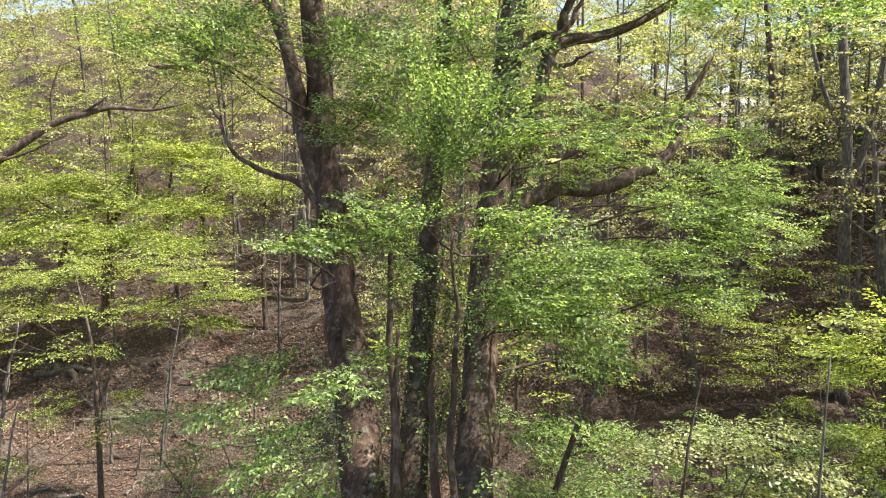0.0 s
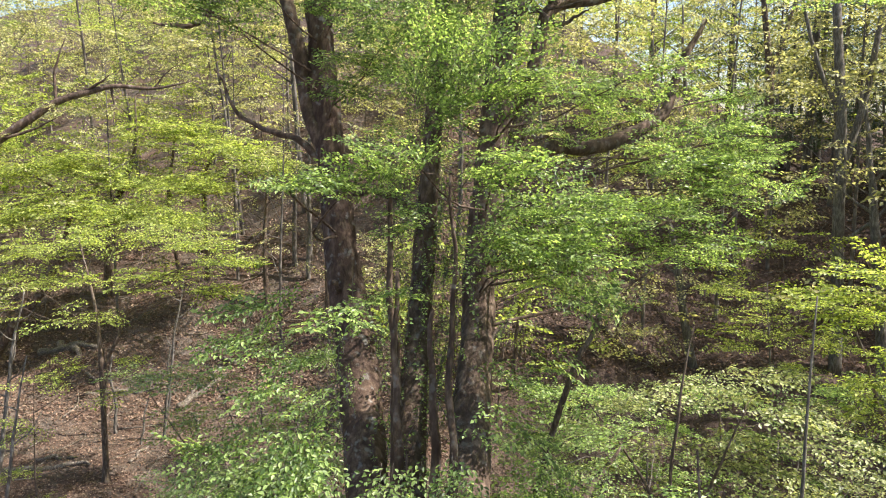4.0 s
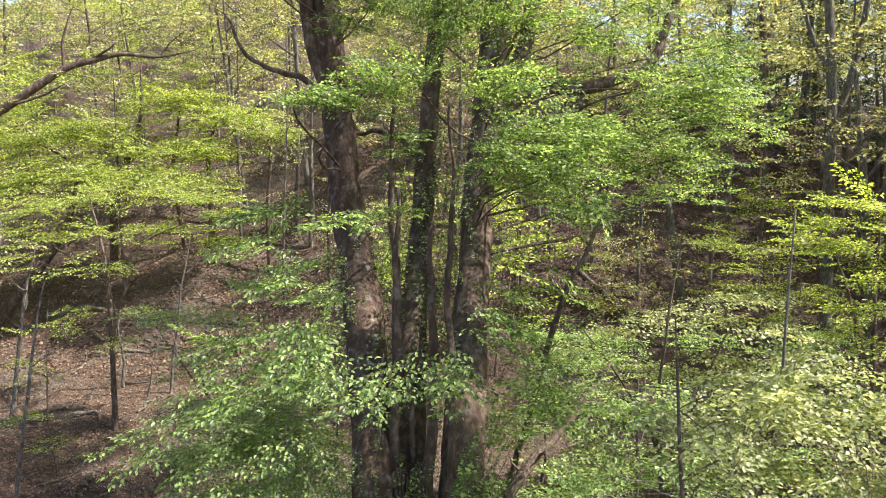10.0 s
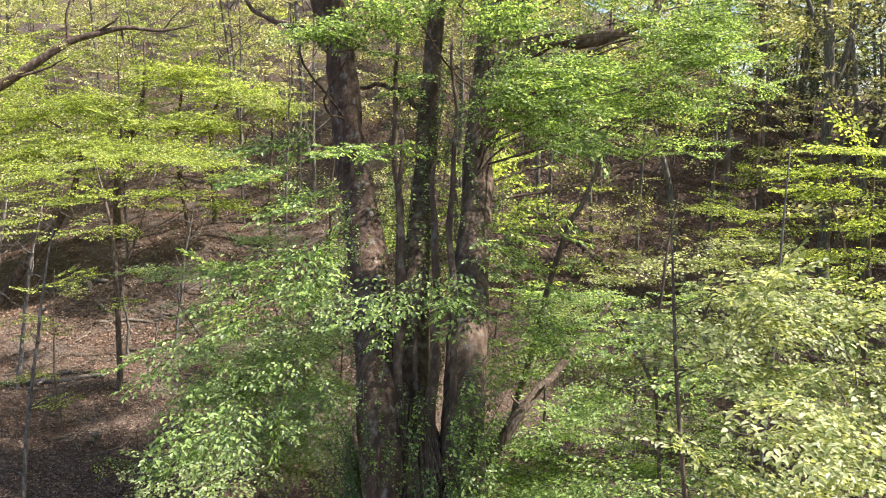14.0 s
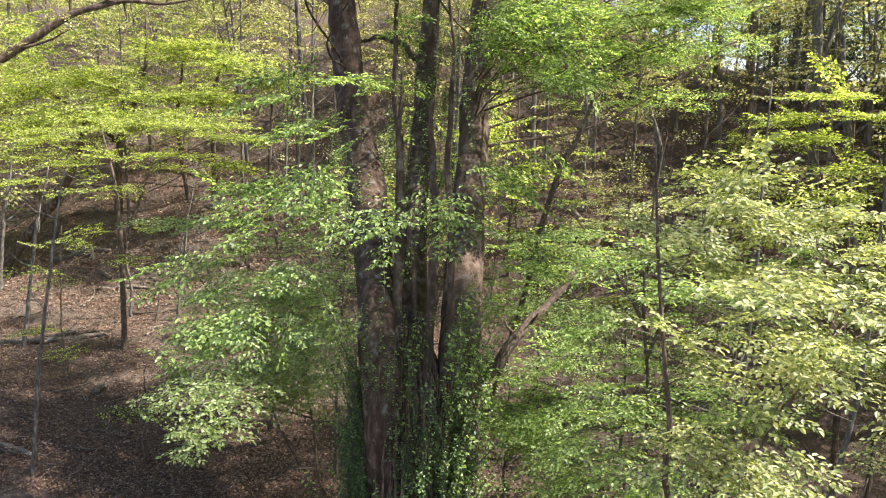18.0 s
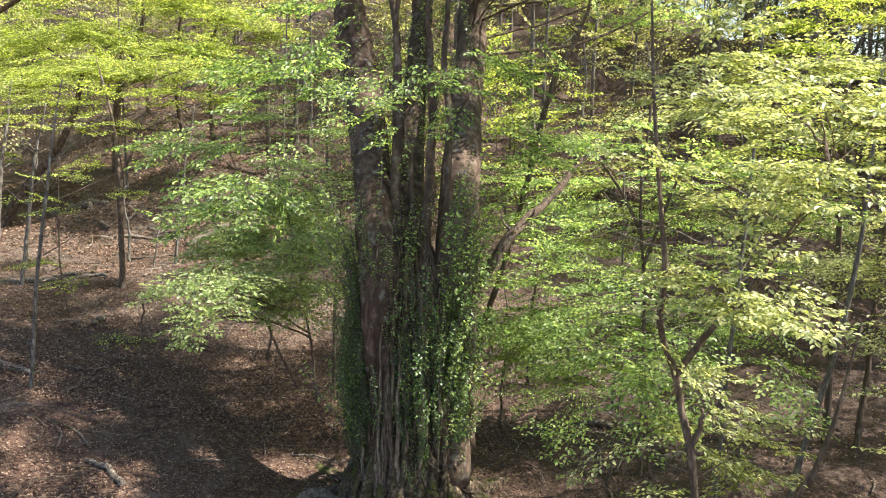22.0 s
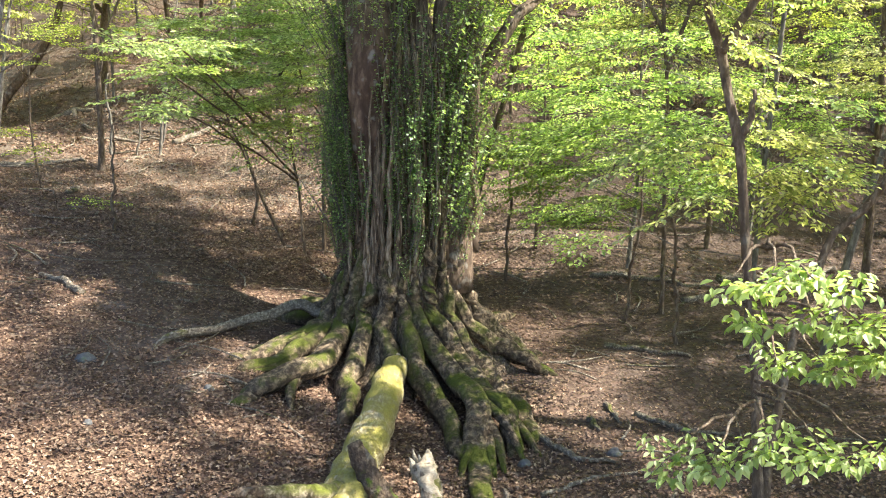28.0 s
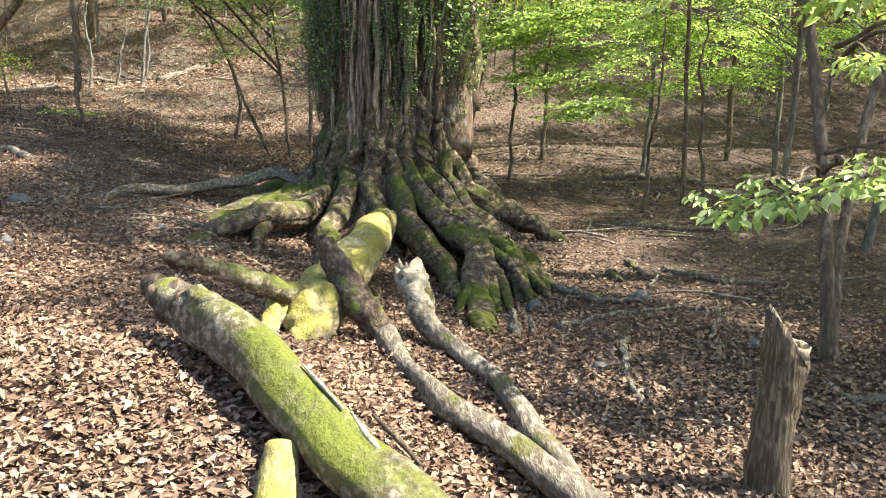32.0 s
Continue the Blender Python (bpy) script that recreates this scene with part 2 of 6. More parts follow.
# ---- geometry helpers ----
rng = np.random.default_rng(11)


def make_mesh(name, verts, quads, tris=None, smooth=True):
    """A mesh from arrays of vertices, four-cornered and three-cornered faces."""
    me = bpy.data.meshes.new(name)
    quads = np.asarray(quads, dtype=np.int32).reshape(-1, 4)
    tris = np.zeros((0, 3), np.int32) if tris is None else np.asarray(tris, dtype=np.int32).reshape(-1, 3)
    loops = np.concatenate([quads.ravel(), tris.ravel()])
    starts = np.concatenate([np.arange(len(quads)) * 4, len(quads) * 4 + np.arange(len(tris)) * 3])
    me.vertices.add(len(verts))
    me.vertices.foreach_set("co", np.asarray(verts, dtype=np.float32).ravel())
    me.loops.add(len(loops))
    me.loops.foreach_set("vertex_index", loops)
    me.polygons.add(len(starts))
    me.polygons.foreach_set("loop_start", starts.astype(np.int32))
    me.polygons.foreach_set("use_smooth", np.full(len(starts), smooth))
    me.update(calc_edges=True)
    return me


def thing(name, at, label, category, group=""):
    ob = new(name)
    ob.location = at
    return tagged(ob, label, category, group)


def part(name, geom, material, parent, label="", smooth=True, kind=""):
    """Links a geometry (vertices in the world, quads, tris) as one mesh under a thing or a part."""
    verts, quads, tris = geom
    org = np.array(parent.location) if parent.type == "EMPTY" else np.array(parent.parent.location)
    me = make_mesh(name, np.asarray(verts) - org, quads, tris, smooth)
    me.materials.append(material)
    ob = new(name, me)
    ob.parent = parent
    return tagged(ob, label, kind=kind)


def single(name, geom, material, at, label, category, group="", smooth=True, kind=""):
    verts, quads, tris = geom
    me = make_mesh(name, np.asarray(verts) - np.array(at), quads, tris, smooth)
    me.materials.append(material)
    ob = new(name, me)
    ob.location = at
    return tagged(ob, label, category, group, kind)


def join(*geoms):
    vs, qs, ts, n = [], [], [], 0
    for v, q, t in geoms:
        vs.append(np.asarray(v).reshape(-1, 3))
        qs.append(np.asarray(q, dtype=np.int64).reshape(-1, 4) + n)
        ts.append((np.zeros((0, 3), np.int64) if t is None else np.asarray(t, dtype=np.int64).reshape(-1, 3)) + n)
        n += len(vs[-1])
    return np.concatenate(vs), np.concatenate(qs), np.concatenate(ts)


def curve(points, n):
    """n points on a smooth line through the given ones."""
    p = np.asarray(points, dtype=float)
    p = np.vstack([2 * p[0] - p[1], p, 2 * p[-1] - p[-2]])
    u = np.linspace(0, len(p) - 3 - 1e-6, n)
    i = u.astype(int)
    f = (u - i)[:, None]
    a, b, c, d = p[i], p[i + 1], p[i + 2], p[i + 3]
    return 0.5 * (2 * b + (c - a) * f + (2 * a - 5 * b + 4 * c - d) * f ** 2 + (3 * b - a - 3 * c + d) * f ** 3)


def tube(points, radii, sides=10, n=None, rough=0.06, ribs=0, rib=0.0, wobble=0.0, cap=True, slant=0.0, swell=None):
    """A tapered, uneven round body along a smooth line: wood of any size."""
    n = n or max(4, 4 * len(points))
    pts = curve(points, n)
    rad = np.interp(np.linspace(0, 1, n), np.linspace(0, 1, len(radii)), radii)
    if wobble:
        s = np.linspace(0, min(n, 22), n)
        for ax in range(3):
            pts[:, ax] += wobble * (np.sin(s * rng.uniform(0.5, 1.1) + rng.uniform(0, 6)) + 0.5 * np.sin(s * 2.1 + rng.uniform(0, 6))) * np.minimum(1, s / 3)
    tan = np.gradient(pts, axis=0)
    tan /= np.linalg.norm(tan, axis=1)[:, None] + 1e-9
    ref = np.array([0, 0, 1.0]) if abs(tan[:, 2]).mean() < 0.7 else np.array([0, 1.0, 0])
    a = np.cross(tan, ref)
    a /= np.linalg.norm(a, axis=1)[:, None] + 1e-9
    b = np.cross(a, tan)
    th = np.linspace(0, 2 * math.pi, sides, endpoint=False)
    T, S = np.meshgrid(th, np.linspace(0, 1, n))
    k = np.ones_like(T)
    if rough:
        ph = rng.uniform(0, 6.28, 6)
        L = n / 5.0 if swell is None else swell
        k += rough * (np.sin(2 * T + ph[0] + 3 * S * L) * 0.5 + np.sin(3 * T + ph[1] - 5 * S * L) * 0.5 + np.sin(T + ph[2] + 9 * S * L) * 0.5)
    if ribs:
        f = rng.uniform(0, 6.28, 4)
        bent = ribs * T / 2 + 1.1 * np.sin(2 * T + f[0]) + 0.7 * np.sin(5 * T + f[1]) + 2.0 * np.sin(2.2 * S + f[2])
        k += rib * (0.65 + 0.35 * np.sin(3 * T + f[3] + 4 * S)) * (np.abs(np.sin(bent)) - 0.6)
    r = rad[:, None] * k
    V = pts[:, None, :] + r[..., None] * (np.cos(T)[..., None] * a[:, None, :] + np.sin(T)[..., None] * b[:, None, :])
    if slant:
        V[-3:] += (np.linspace(0.3, 1, 3)[:, None] * (rad[-3:] / rad.max())[:, None] * (np.cos(th) * slant)[None, :])[..., None] * tan[-1]
    V = V.reshape(-1, 3)
    i = np.arange(n - 1)[:, None] * sides
    j = np.arange(sides)[None, :]
    j2 = (j + 1) % sides
    Q = np.stack([i + j, i + j2, i + sides + j2, i + sides + j], -1).reshape(-1, 4)
    if not cap:
        return V, Q, np.zeros((0, 3), int)
    V = np.vstack([V, pts[0], V[-sides:].mean(0)])
    e0, e1 = n * sides, n * sides + 1
    jj = np.arange(sides)
    T0 = np.stack([np.full(sides, e0), (jj + 1) % sides, jj], -1)
    T1 = np.stack([np.full(sides, e1), (n - 1) * sides + jj, (n - 1) * sides + (jj + 1) % sides], -1)
    return V, Q, np.vstack([T0, T1])


def leaf_quads(base, along, up, length, width, fine=False):
    """Folded leaves: base points, unit directions, unit normals, lengths, widths."""
    side = np.cross(along, up)
    L, W = length[:, None], width[:, None]
    if fine:
        v = np.stack([base, base + along * L * 0.3 + side * W * 0.45 + up * W * 0.15, base + along * L * 0.68 + side * W * 0.4 + up * W * 0.1,
                      base + along * L - up * L * 0.12, base + along * L * 0.68 - side * W * 0.4 + up * W * 0.1, base + along * L * 0.3 - side * W * 0.45 + up * W * 0.15], 1)
        k = np.arange(len(base))[:, None] * 6
        q = np.stack([k + np.array([0, 3, 2, 1]), k + np.array([0, 5, 4, 3])], 1)
    else:
        v = np.stack([base, base + along * L * 0.5 + side * W * 0.5 + up * W * 0.12, base + along * L - up * L * 0.1, base + along * L * 0.5 - side * W * 0.5 + up * W * 0.12], 1)
        k = np.arange(len(base))[:, None] * 4
        q = k + np.array([0, 3, 2, 1])
    return v.reshape(-1, 3), q.reshape(-1, 4)


def norm(a):
    return a / (np.linalg.norm(a, axis=-1, keepdims=True) + 1e-9)


def spray_template(r, leaf, side_twigs, per_twig, fine, droop=0.12, up_noise=0.35, reach=0.45, hang=-0.45):
    """One flat spray, a metre long along +x: a main twig, side twigs and leaves on both sides. Returns leaves and wood."""
    base, along, wood = [], [], []
    axis = lambda s: np.array([s, 0.05 * math.sin(4 * s), -droop * s * s + 0.03 * math.sin(7 * s)])
    wood.append(tube([axis(0), axis(0.5), axis(1)], [0.003, 0.002, 0.0008], 3, 4, 0, cap=False))
    for i in range(side_twigs):
        s = 0.12 + 0.83 * i / side_twigs
        sgn = 1 if i % 2 else -1
        ln = reach * (1 - 0.65 * s) * r.uniform(0.75, 1.2)
        ang = math.radians(r.uniform(38, 62)) * sgn
        d = np.array([math.cos(ang), math.sin(ang), r.uniform(-0.2, 0.12)])
        p0 = axis(s)
        wood.append(tube([p0, p0 + d * ln], [0.0013, 0.0006], 3, 2, 0, cap=False))
        for j in range(per_twig):
            f = (j + 0.6) / per_twig
            sg = 1 if j % 2 else -1
            a2 = ang + math.radians(r.uniform(25, 65)) * sg * (0.3 if j == per_twig - 1 else 1)
            base.append(p0 + d * ln * f + np.array([0, 0, -0.05 * f * f * ln]))
            along.append([math.cos(a2), math.sin(a2), r.uniform(hang, 0.1)])
    base, along = np.array(base), norm(np.array(along))
    up = norm(np.array([0, 0, 1.0]) + r.normal(0, up_noise, (len(base), 3)))
    up = norm(up - along * (up * along).sum(1, keepdims=True))
    ln = leaf * r.uniform(0.7, 1.2, len(base))
    v, q = leaf_quads(base, along, up, ln, ln * r.uniform(0.5, 0.62, len(base)), fine)
    return (v, q, None), join(*wood)


def shoot_template(r, leaf, count, fine=False):
    """An upright climbing shoot a metre high, leaved all round."""
    s = np.sort(r.uniform(0.02, 1, count))
    az = r.uniform(0, 6.28, count)
    p = np.stack([0.03 * np.sin(5 * s) + 0.02 * np.cos(az), 0.03 * np.cos(4 * s) + 0.02 * np.sin(az), s], 1)
    along = norm(np.stack([np.cos(az), np.sin(az), r.uniform(-0.6, 0.4, count)], 1))
    up = norm(np.stack([0.5 * np.cos(az), 0.5 * np.sin(az), np.ones(count)], 1) + r.normal(0, 0.4, (count, 3)))
    up = norm(up - along * (up * along).sum(1, keepdims=True))
    ln = leaf * r.uniform(0.6, 1.25, count)
    v, q = leaf_quads(p, along, up, ln, ln * 0.7, fine)
    zz = np.linspace(0, 1, 4)
    return (v, q, None), tube(np.stack([0.03 * np.sin(5 * zz), 0.03 * np.cos(4 * zz), zz], 1), [0.008, 0.005, 0.002], 3, 5, 0, cap=False)


def scatter(templates, where, x_axis, up, size):
    """Copies of templates laid into one geometry: places, directions of the main twig, ups and sizes."""
    x = norm(x_axis)
    z = norm(up - x * (up * x).sum(1, keepdims=True))
    y = np.cross(z, x)
    R = np.stack([x, y, z], 2) * size[:, None, None]
    pick = rng.integers(0, len(templates), len(where))
    out = []
    for k, (v, q, t) in enumerate(templates):
        m = np.where(pick == k)[0]
        if not len(m):
            continue
        V = np.einsum("nij,vj->nvi", R[m], v) + where[m][:, None, :]
        Q = (np.asarray(q)[None] + (np.arange(len(m)) * len(v))[:, None, None])
        out.append((V.reshape(-1, 3), Q.reshape(-1, 4), None))
    return join(*out)


r0 = np.random.default_rng(5)
SPRAYS = [spray_template(r0, 0.07, 12, 7, False, 0.12, 0.34, 0.46) for _ in range(6)]
SPRAYS_FINE = [spray_template(r0, 0.07, 13, 7, True, 0.14, 0.3, 0.44, -0.5) for _ in range(6)]
SPRAYS_FRONT = [spray_template(r0, 0.15, 9, 3, True, 0.16, 0.25, 0.32, -0.9) for _ in range(5)]
SPRAYS_LARGE = [spray_template(r0, 0.1, 10, 5, False, 0.1, 0.55, 0.6) for _ in range(5)]
SHOOTS = [shoot_template(r0, 0.036, 84) for _ in range(6)]
SHOOTS_THIN = [shoot_template(r0, 0.055, 36) for _ in range(5)]


def pad_places(pads, hub, layers=0.22, loose=0.0):
    """Places and directions of sprays in flattened clouds (x, y, z, rx, ry, rz, count) that reach away from the hub."""
    P, D, U = [], [], []
    for x, y, z, rx, ry, rz, n in pads:
        q = rng.normal(0, 0.45, (n, 3))
        q = q / np.maximum(1, np.linalg.norm(q, axis=1, keepdims=True))
        q[:, 2] = np.round(q[:, 2] * rz / layers) * layers / max(rz, 1e-3) + rng.normal(0, 0.04, n)
        p = np.array([x, y, z]) + q * np.array([rx, ry, rz])
        out = p - np.array(hub)
        out[:, 2] *= 0.15 + 0.4 * loose
        d = norm(out) + rng.normal(0, 0.55, (n, 3)) * np.array([1, 1, 0.25 + 0.55 * loose])
        d = norm(d)
        P.append(p - d * 0.4)
        D.append(d)
        U.append(np.array([0, 0, 1.0]) + rng.normal(0, 0.16 + 0.3 * loose, (n, 3)))
    return np.concatenate(P), np.concatenate(D), np.concatenate(U)


def crown(parent, pads, hub, leaf, size=(0.7, 1.15), wood=TWIG, kit=None, label="", loose=0.0):
    P, D, U = pad_places(pads, hub, 0.22 - 0.14 * loose, loose)
    s = rng.uniform(*size, len(P))
    kit = kit or SPRAYS
    state = rng.bit_generator.state
    leaves = part("crown", scatter([k[0] for k in kit], P, D, U, s), leaf, parent, label, smooth=False, kind="stuff")
    rng.bit_generator.state = state
    part("fine_branching", scatter([k[1] for k in kit], P, D, U, s), wood, leaves, kind="stuff")


def branches_to(pads, stem_points, thick=0.03, name="limb", parent=None, material=None):
    """A limb from the nearest lower place of the stem to each cloud of leaves."""
    stem = curve(stem_points, 60)
    for x, y, z, rx, ry, rz, n in pads:
        c = np.array([x, y, z])
        flat = np.linalg.norm(stem[:, :2] - c[:2], axis=1)
        aim = stem[:, 2] - (z - 0.35 * flat)
        s = stem[np.argmin(np.abs(aim) + 0.2 * flat)]
        far = c + norm((c - s) * np.array([1, 1, 0.2])) * min(rx, ry) * 0.6
        mid = (s + c) / 2 + np.append(rng.normal(0, 0.09, 2), rng.uniform(-0.1, 0.12)) * max(1.0, np.linalg.norm(c - s))
        t = thick * (0.6 + 0.25 * np.linalg.norm(c - s))
        bough = part(name, tube([s, mid, c, far], [t, t * 0.7, t * 0.45, t * 0.15], 7, 16, 0.05, wobble=0.02), material, parent)
        for _ in range(max(2, n // 14)):
            e = c + rng.normal(0, 0.5, 3) * np.array([rx, ry, rz])
            b = s + (c - s) * rng.uniform(0.45, 0.95)
            part("branch", tube([b, (b + e) / 2 + rng.normal(0, 0.06, 3), e], [t * 0.35, t * 0.22, t * 0.08], 5, 8, 0, wobble=0.01), material, bough)


# ---- ground ----
def soft(a, k=0.5):
    return (np.sqrt(a * a + k) + a) / 2


def ground_height(x, y):
    x, y = np.asarray(x, float), np.asarray(y, float)
    s = soft(y - 12.5 - 0.95 * soft(-x, 1.0), 6.0) - 0.3
    top = 7.5 + 24 / (1 + np.exp((x - 9) / 2.5))
    h = 7 * np.tanh((0.2 - 0.075 / (1 + np.exp((10 - y) / 1.5))) * soft(-x) / 7) + 0.03 * soft(np.minimum(y, 40) - 5.0) + top * np.tanh(0.42 * s / top) + 0.1 * soft(3.0 - np.maximum(y, -8)) - 0.04
    h = h + 0.025 * (np.sin(1.7 * x + 0.9 * y) + np.sin(2.3 * y - 1.1 * x + 1)) + 0.012 * np.sin(5.1 * x + 2) * np.sin(4.3 * y)
    h = h + 0.17 * np.exp(-((x + 0.85) ** 2 + (y - 1.9) ** 2) / 0.85)
    return h + np.clip(y - 12, 0, 10) * 0.03 * (np.sin(0.55 * x + 0.3 * y) + np.sin(0.9 * x - 0.7 * y))


def build_ground():
    n = 300
    u = np.linspace(-1, 1, n)
    gx = 6.0 * np.sinh(4.2 * u) * 220 / (6.0 * math.sinh(4.2))
    gy = 5.0 + 6.0 * np.sinh(4.2 * u) * 220 / (6.0 * math.sinh(4.2))
    X, Y = np.meshgrid(gx, gy)
    V = np.stack([X, Y, ground_height(X, Y)], -1).reshape(-1, 3)
    i = np.arange(n - 1)[:, None] * n + np.arange(n - 1)[None, :]
    Q = np.stack([i, i + 1, i + n + 1, i + n], -1).reshape(-1, 4)
    single("ground", (V, Q, None), GROUND, (0, 0, 0), "sloping woodland floor of brown leaf litter and earth", "ground", kind="structure")


def build_litter():
    n = 190000
    y = 0.2 + 10.5 * rng.beta(1.0, 2.0, n)
    x = rng.uniform(-1, 1, n) * (2.2 + 0.62 * y)
    z = ground_height(x, y) + rng.uniform(0.0, 0.03, n)
    along = norm(np.stack([rng.normal(0, 1, n), rng.normal(0, 1, n), rng.normal(0, 0.35, n)], 1))
    up = norm(np.array([0, 0, 1.0]) + rng.normal(0, 0.55, (n, 3)))
    up = norm(up - along * (up * along).sum(1, keepdims=True))
    ln = rng.uniform(0.02, 0.046, n)
    keep = (x < 0.9 + rng.normal(0, 0.5, n)) | (y < 4.2 + rng.normal(0, 0.6, n)) | (rng.uniform(0, 1, n) < 0.3)
    x, y, z, along, up, ln, n = x[keep], y[keep], z[keep], along[keep], up[keep], ln[keep], int(keep.sum())
    v, q = leaf_quads(np.stack([x, y, z], 1), along, up, ln, ln * rng.uniform(0.45, 0.7, n), False)
    m = 90000
    y2 = 9.0 + 15 * rng.beta(1.0, 1.5, m)
    x2 = rng.uniform(-1, 1, m) * (2.0 + 0.62 * y2)
    x2 = np.where((x2 > 0.5) & (rng.uniform(0, 1, m) < 0.65), -x2, x2)
    a2 = norm(np.stack([rng.normal(0, 1, m), rng.normal(0, 1, m), rng.normal(0, 0.3, m)], 1))
    u2 = norm(np.array([0, 0, 1.0]) + rng.normal(0, 0.55, (m, 3)))
    u2 = norm(u2 - a2 * (u2 * a2).sum(1, keepdims=True))
    l2 = rng.uniform(0.03, 0.065, m)
    v2, q2 = leaf_quads(np.stack([x2, y2, ground_height(x2, y2) + rng.uniform(0.0, 0.05, m)], 1), a2, u2, l2, l2 * rng.uniform(0.45, 0.7, m), False)
    k = 70000
    y3 = 18.0 + 20 * rng.beta(1.0, 1.6, k)
    x3 = rng.uniform(-1, 1, k) * (3.0 + 0.6 * y3)
    a3 = norm(np.stack([rng.normal(0, 1, k), rng.normal(0, 1, k), rng.normal(0, 0.4, k)], 1))
    u3 = norm(np.array([0, -0.3, 1.0]) + rng.normal(0, 0.6, (k, 3)))
    u3 = norm(u3 - a3 * (u3 * a3).sum(1, keepdims=True))
    l3 = rng.uniform(0.05, 0.11, k)
    v3, q3 = leaf_quads(np.stack([x3, y3, ground_height(x3, y3) + rng.uniform(0.0, 0.08, k)], 1), a3, u3, l3, l3 * rng.uniform(0.45, 0.7, k), False)
    v, q, _ = join((v, q, None), (v2, q2, None), (v3, q3, None))
    single("leaf_litter", (v, q, None), DEAD_LEAF, (0, 0, 0), "loose curled brown dead leaves on the ground", "leaf litter", smooth=False, kind="stuff")


build_ground()
build_litter()


# ---- the old tree ----
MAIN_PADS_A = [
    (-1.20, 7.32, 8.20, 0.74, 0.49, 0.1, 18),
    (-0.79, 7.54, 8.33, 0.57, 0.49, 0.13, 16),
    (-0.46, 7.58, 8.55, 0.57, 0.49, 0.17, 16),
    (0.37, 7.93, 9.48, 0.74, 0.57, 0.42, 34),
    (-0.39, 8.60, 9.92, 0.98, 0.66, 0.42, 39),
    (0.22, 8.66, 10.28, 0.98, 0.66, 0.42, 39),
    (-0.14, 8.30, 9.26, 0.57, 0.49, 0.34, 25),
    (0.64, 7.54, 8.33, 0.66, 0.49, 0.21, 25),
    (0.94, 7.64, 7.69, 0.66, 0.49, 0.26, 25),
    (1.39, 7.60, 7.42, 0.66, 0.49, 0.17, 18),
    (1.52, 7.33, 7.03, 0.41, 0.41, 0.09, 9),
    (1.34, 8.07, 7.85, 0.74, 0.49, 0.26, 30),
    (2.09, 8.47, 7.78, 0.82, 0.57, 0.26, 32),
]
MAIN_PADS_B = [
    (2.97, 8.96, 8.35, 0.9, 0.66, 0.34, 41),
    (3.64, 9.20, 8.59, 0.74, 0.66, 0.38, 32),
    (2.44, 9.33, 9.38, 0.82, 0.66, 0.3, 14),
    (3.30, 8.91, 8.03, 0.9, 0.57, 0.21, 25),
    (2.84, 8.62, 7.49, 0.82, 0.57, 0.13, 21),
    (2.29, 9.48, 9.05, 0.74, 0.57, 0.3, 10),
    (1.07, 8.49, 9.19, 0.49, 0.49, 0.34, 21),
    (-3.09, 9.07, 10.32, 0.98, 0.66, 0.26, 30),
    (-2.37, 9.30, 10.47, 0.98, 0.66, 0.34, 34),
    (-2.58, 9.02, 10.01, 0.66, 0.57, 0.21, 18),
    (-1.12, 9.69, 10.39, 0.82, 0.57, 0.34, 30),
    (-0.83, 9.36, 9.58, 0.66, 0.57, 0.34, 25),
    (-1.12, 9.52, 9.32, 0.57, 0.49, 0.26, 14),
]
MAIN_PADS_C = [
    (-1.38, 6.85, 6.53, 0.90, 0.57, 0.1, 4),
    (-1.85, 6.68, 6.76, 0.82, 0.57, 0.1, 4),
    (-0.96, 6.92, 6.99, 0.49, 0.41, 0.13, 4),
    (-1.73, 7.33, 7.03, 0.49, 0.41, 0.1, 4),
    (-0.64, 5.78, 5.62, 1.07, 0.57, 0.17, 3),
    (-1.35, 5.99, 5.63, 0.82, 0.57, 0.13, 3),
    (-0.06, 5.80, 5.71, 0.57, 0.41, 0.17, 3),
    (-2.05, 5.57, 5.00, 0.66, 0.49, 0.13, 4),
    (-1.34, 6.25, 6.44, 0.66, 0.49, 0.17, 4),
    (-0.83, 6.46, 5.31, 0.82, 0.57, 0.21, 3),
    (-0.27, 6.77, 5.29, 0.49, 0.41, 0.21, 3),
    (-1.79, 6.45, 5.84, 0.90, 0.57, 0.13, 9),
    (-2.26, 5.45, 4.71, 0.66, 0.49, 0.13, 6),
]
MAIN_PADS_D = [
    (-1.91, 5.62, 4.53, 0.66, 0.49, 0.13, 4),
    (-2.28, 5.29, 4.41, 0.57, 0.41, 0.1, 4),
    (-1.44, 6.10, 5.58, 0.74, 0.49, 0.13, 4),
    (-1.23, 6.11, 5.98, 0.82, 0.57, 0.21, 6),
    (-1.59, 5.83, 5.71, 0.90, 0.57, 0.26, 6),
    (-2.33, 5.93, 5.11, 0.74, 0.57, 0.17, 6),
    (-0.51, 8.27, 7.81, 0.41, 0.41, 0.42, 6),
    (0.09, 8.03, 8.86, 0.41, 0.41, 0.51, 8),
    (-0.57, 8.03, 6.94, 0.29, 0.29, 0.42, 4),
    (0.72, 8.38, 7.22, 0.49, 0.41, 0.34, 6),
    (1.12, 8.37, 5.91, 0.57, 0.49, 0.42, 7),
    (0.68, 6.85, 5.76, 0.49, 0.49, 0.51, 8),
    (1.09, 7.13, 5.06, 0.49, 0.49, 0.42, 6),
]
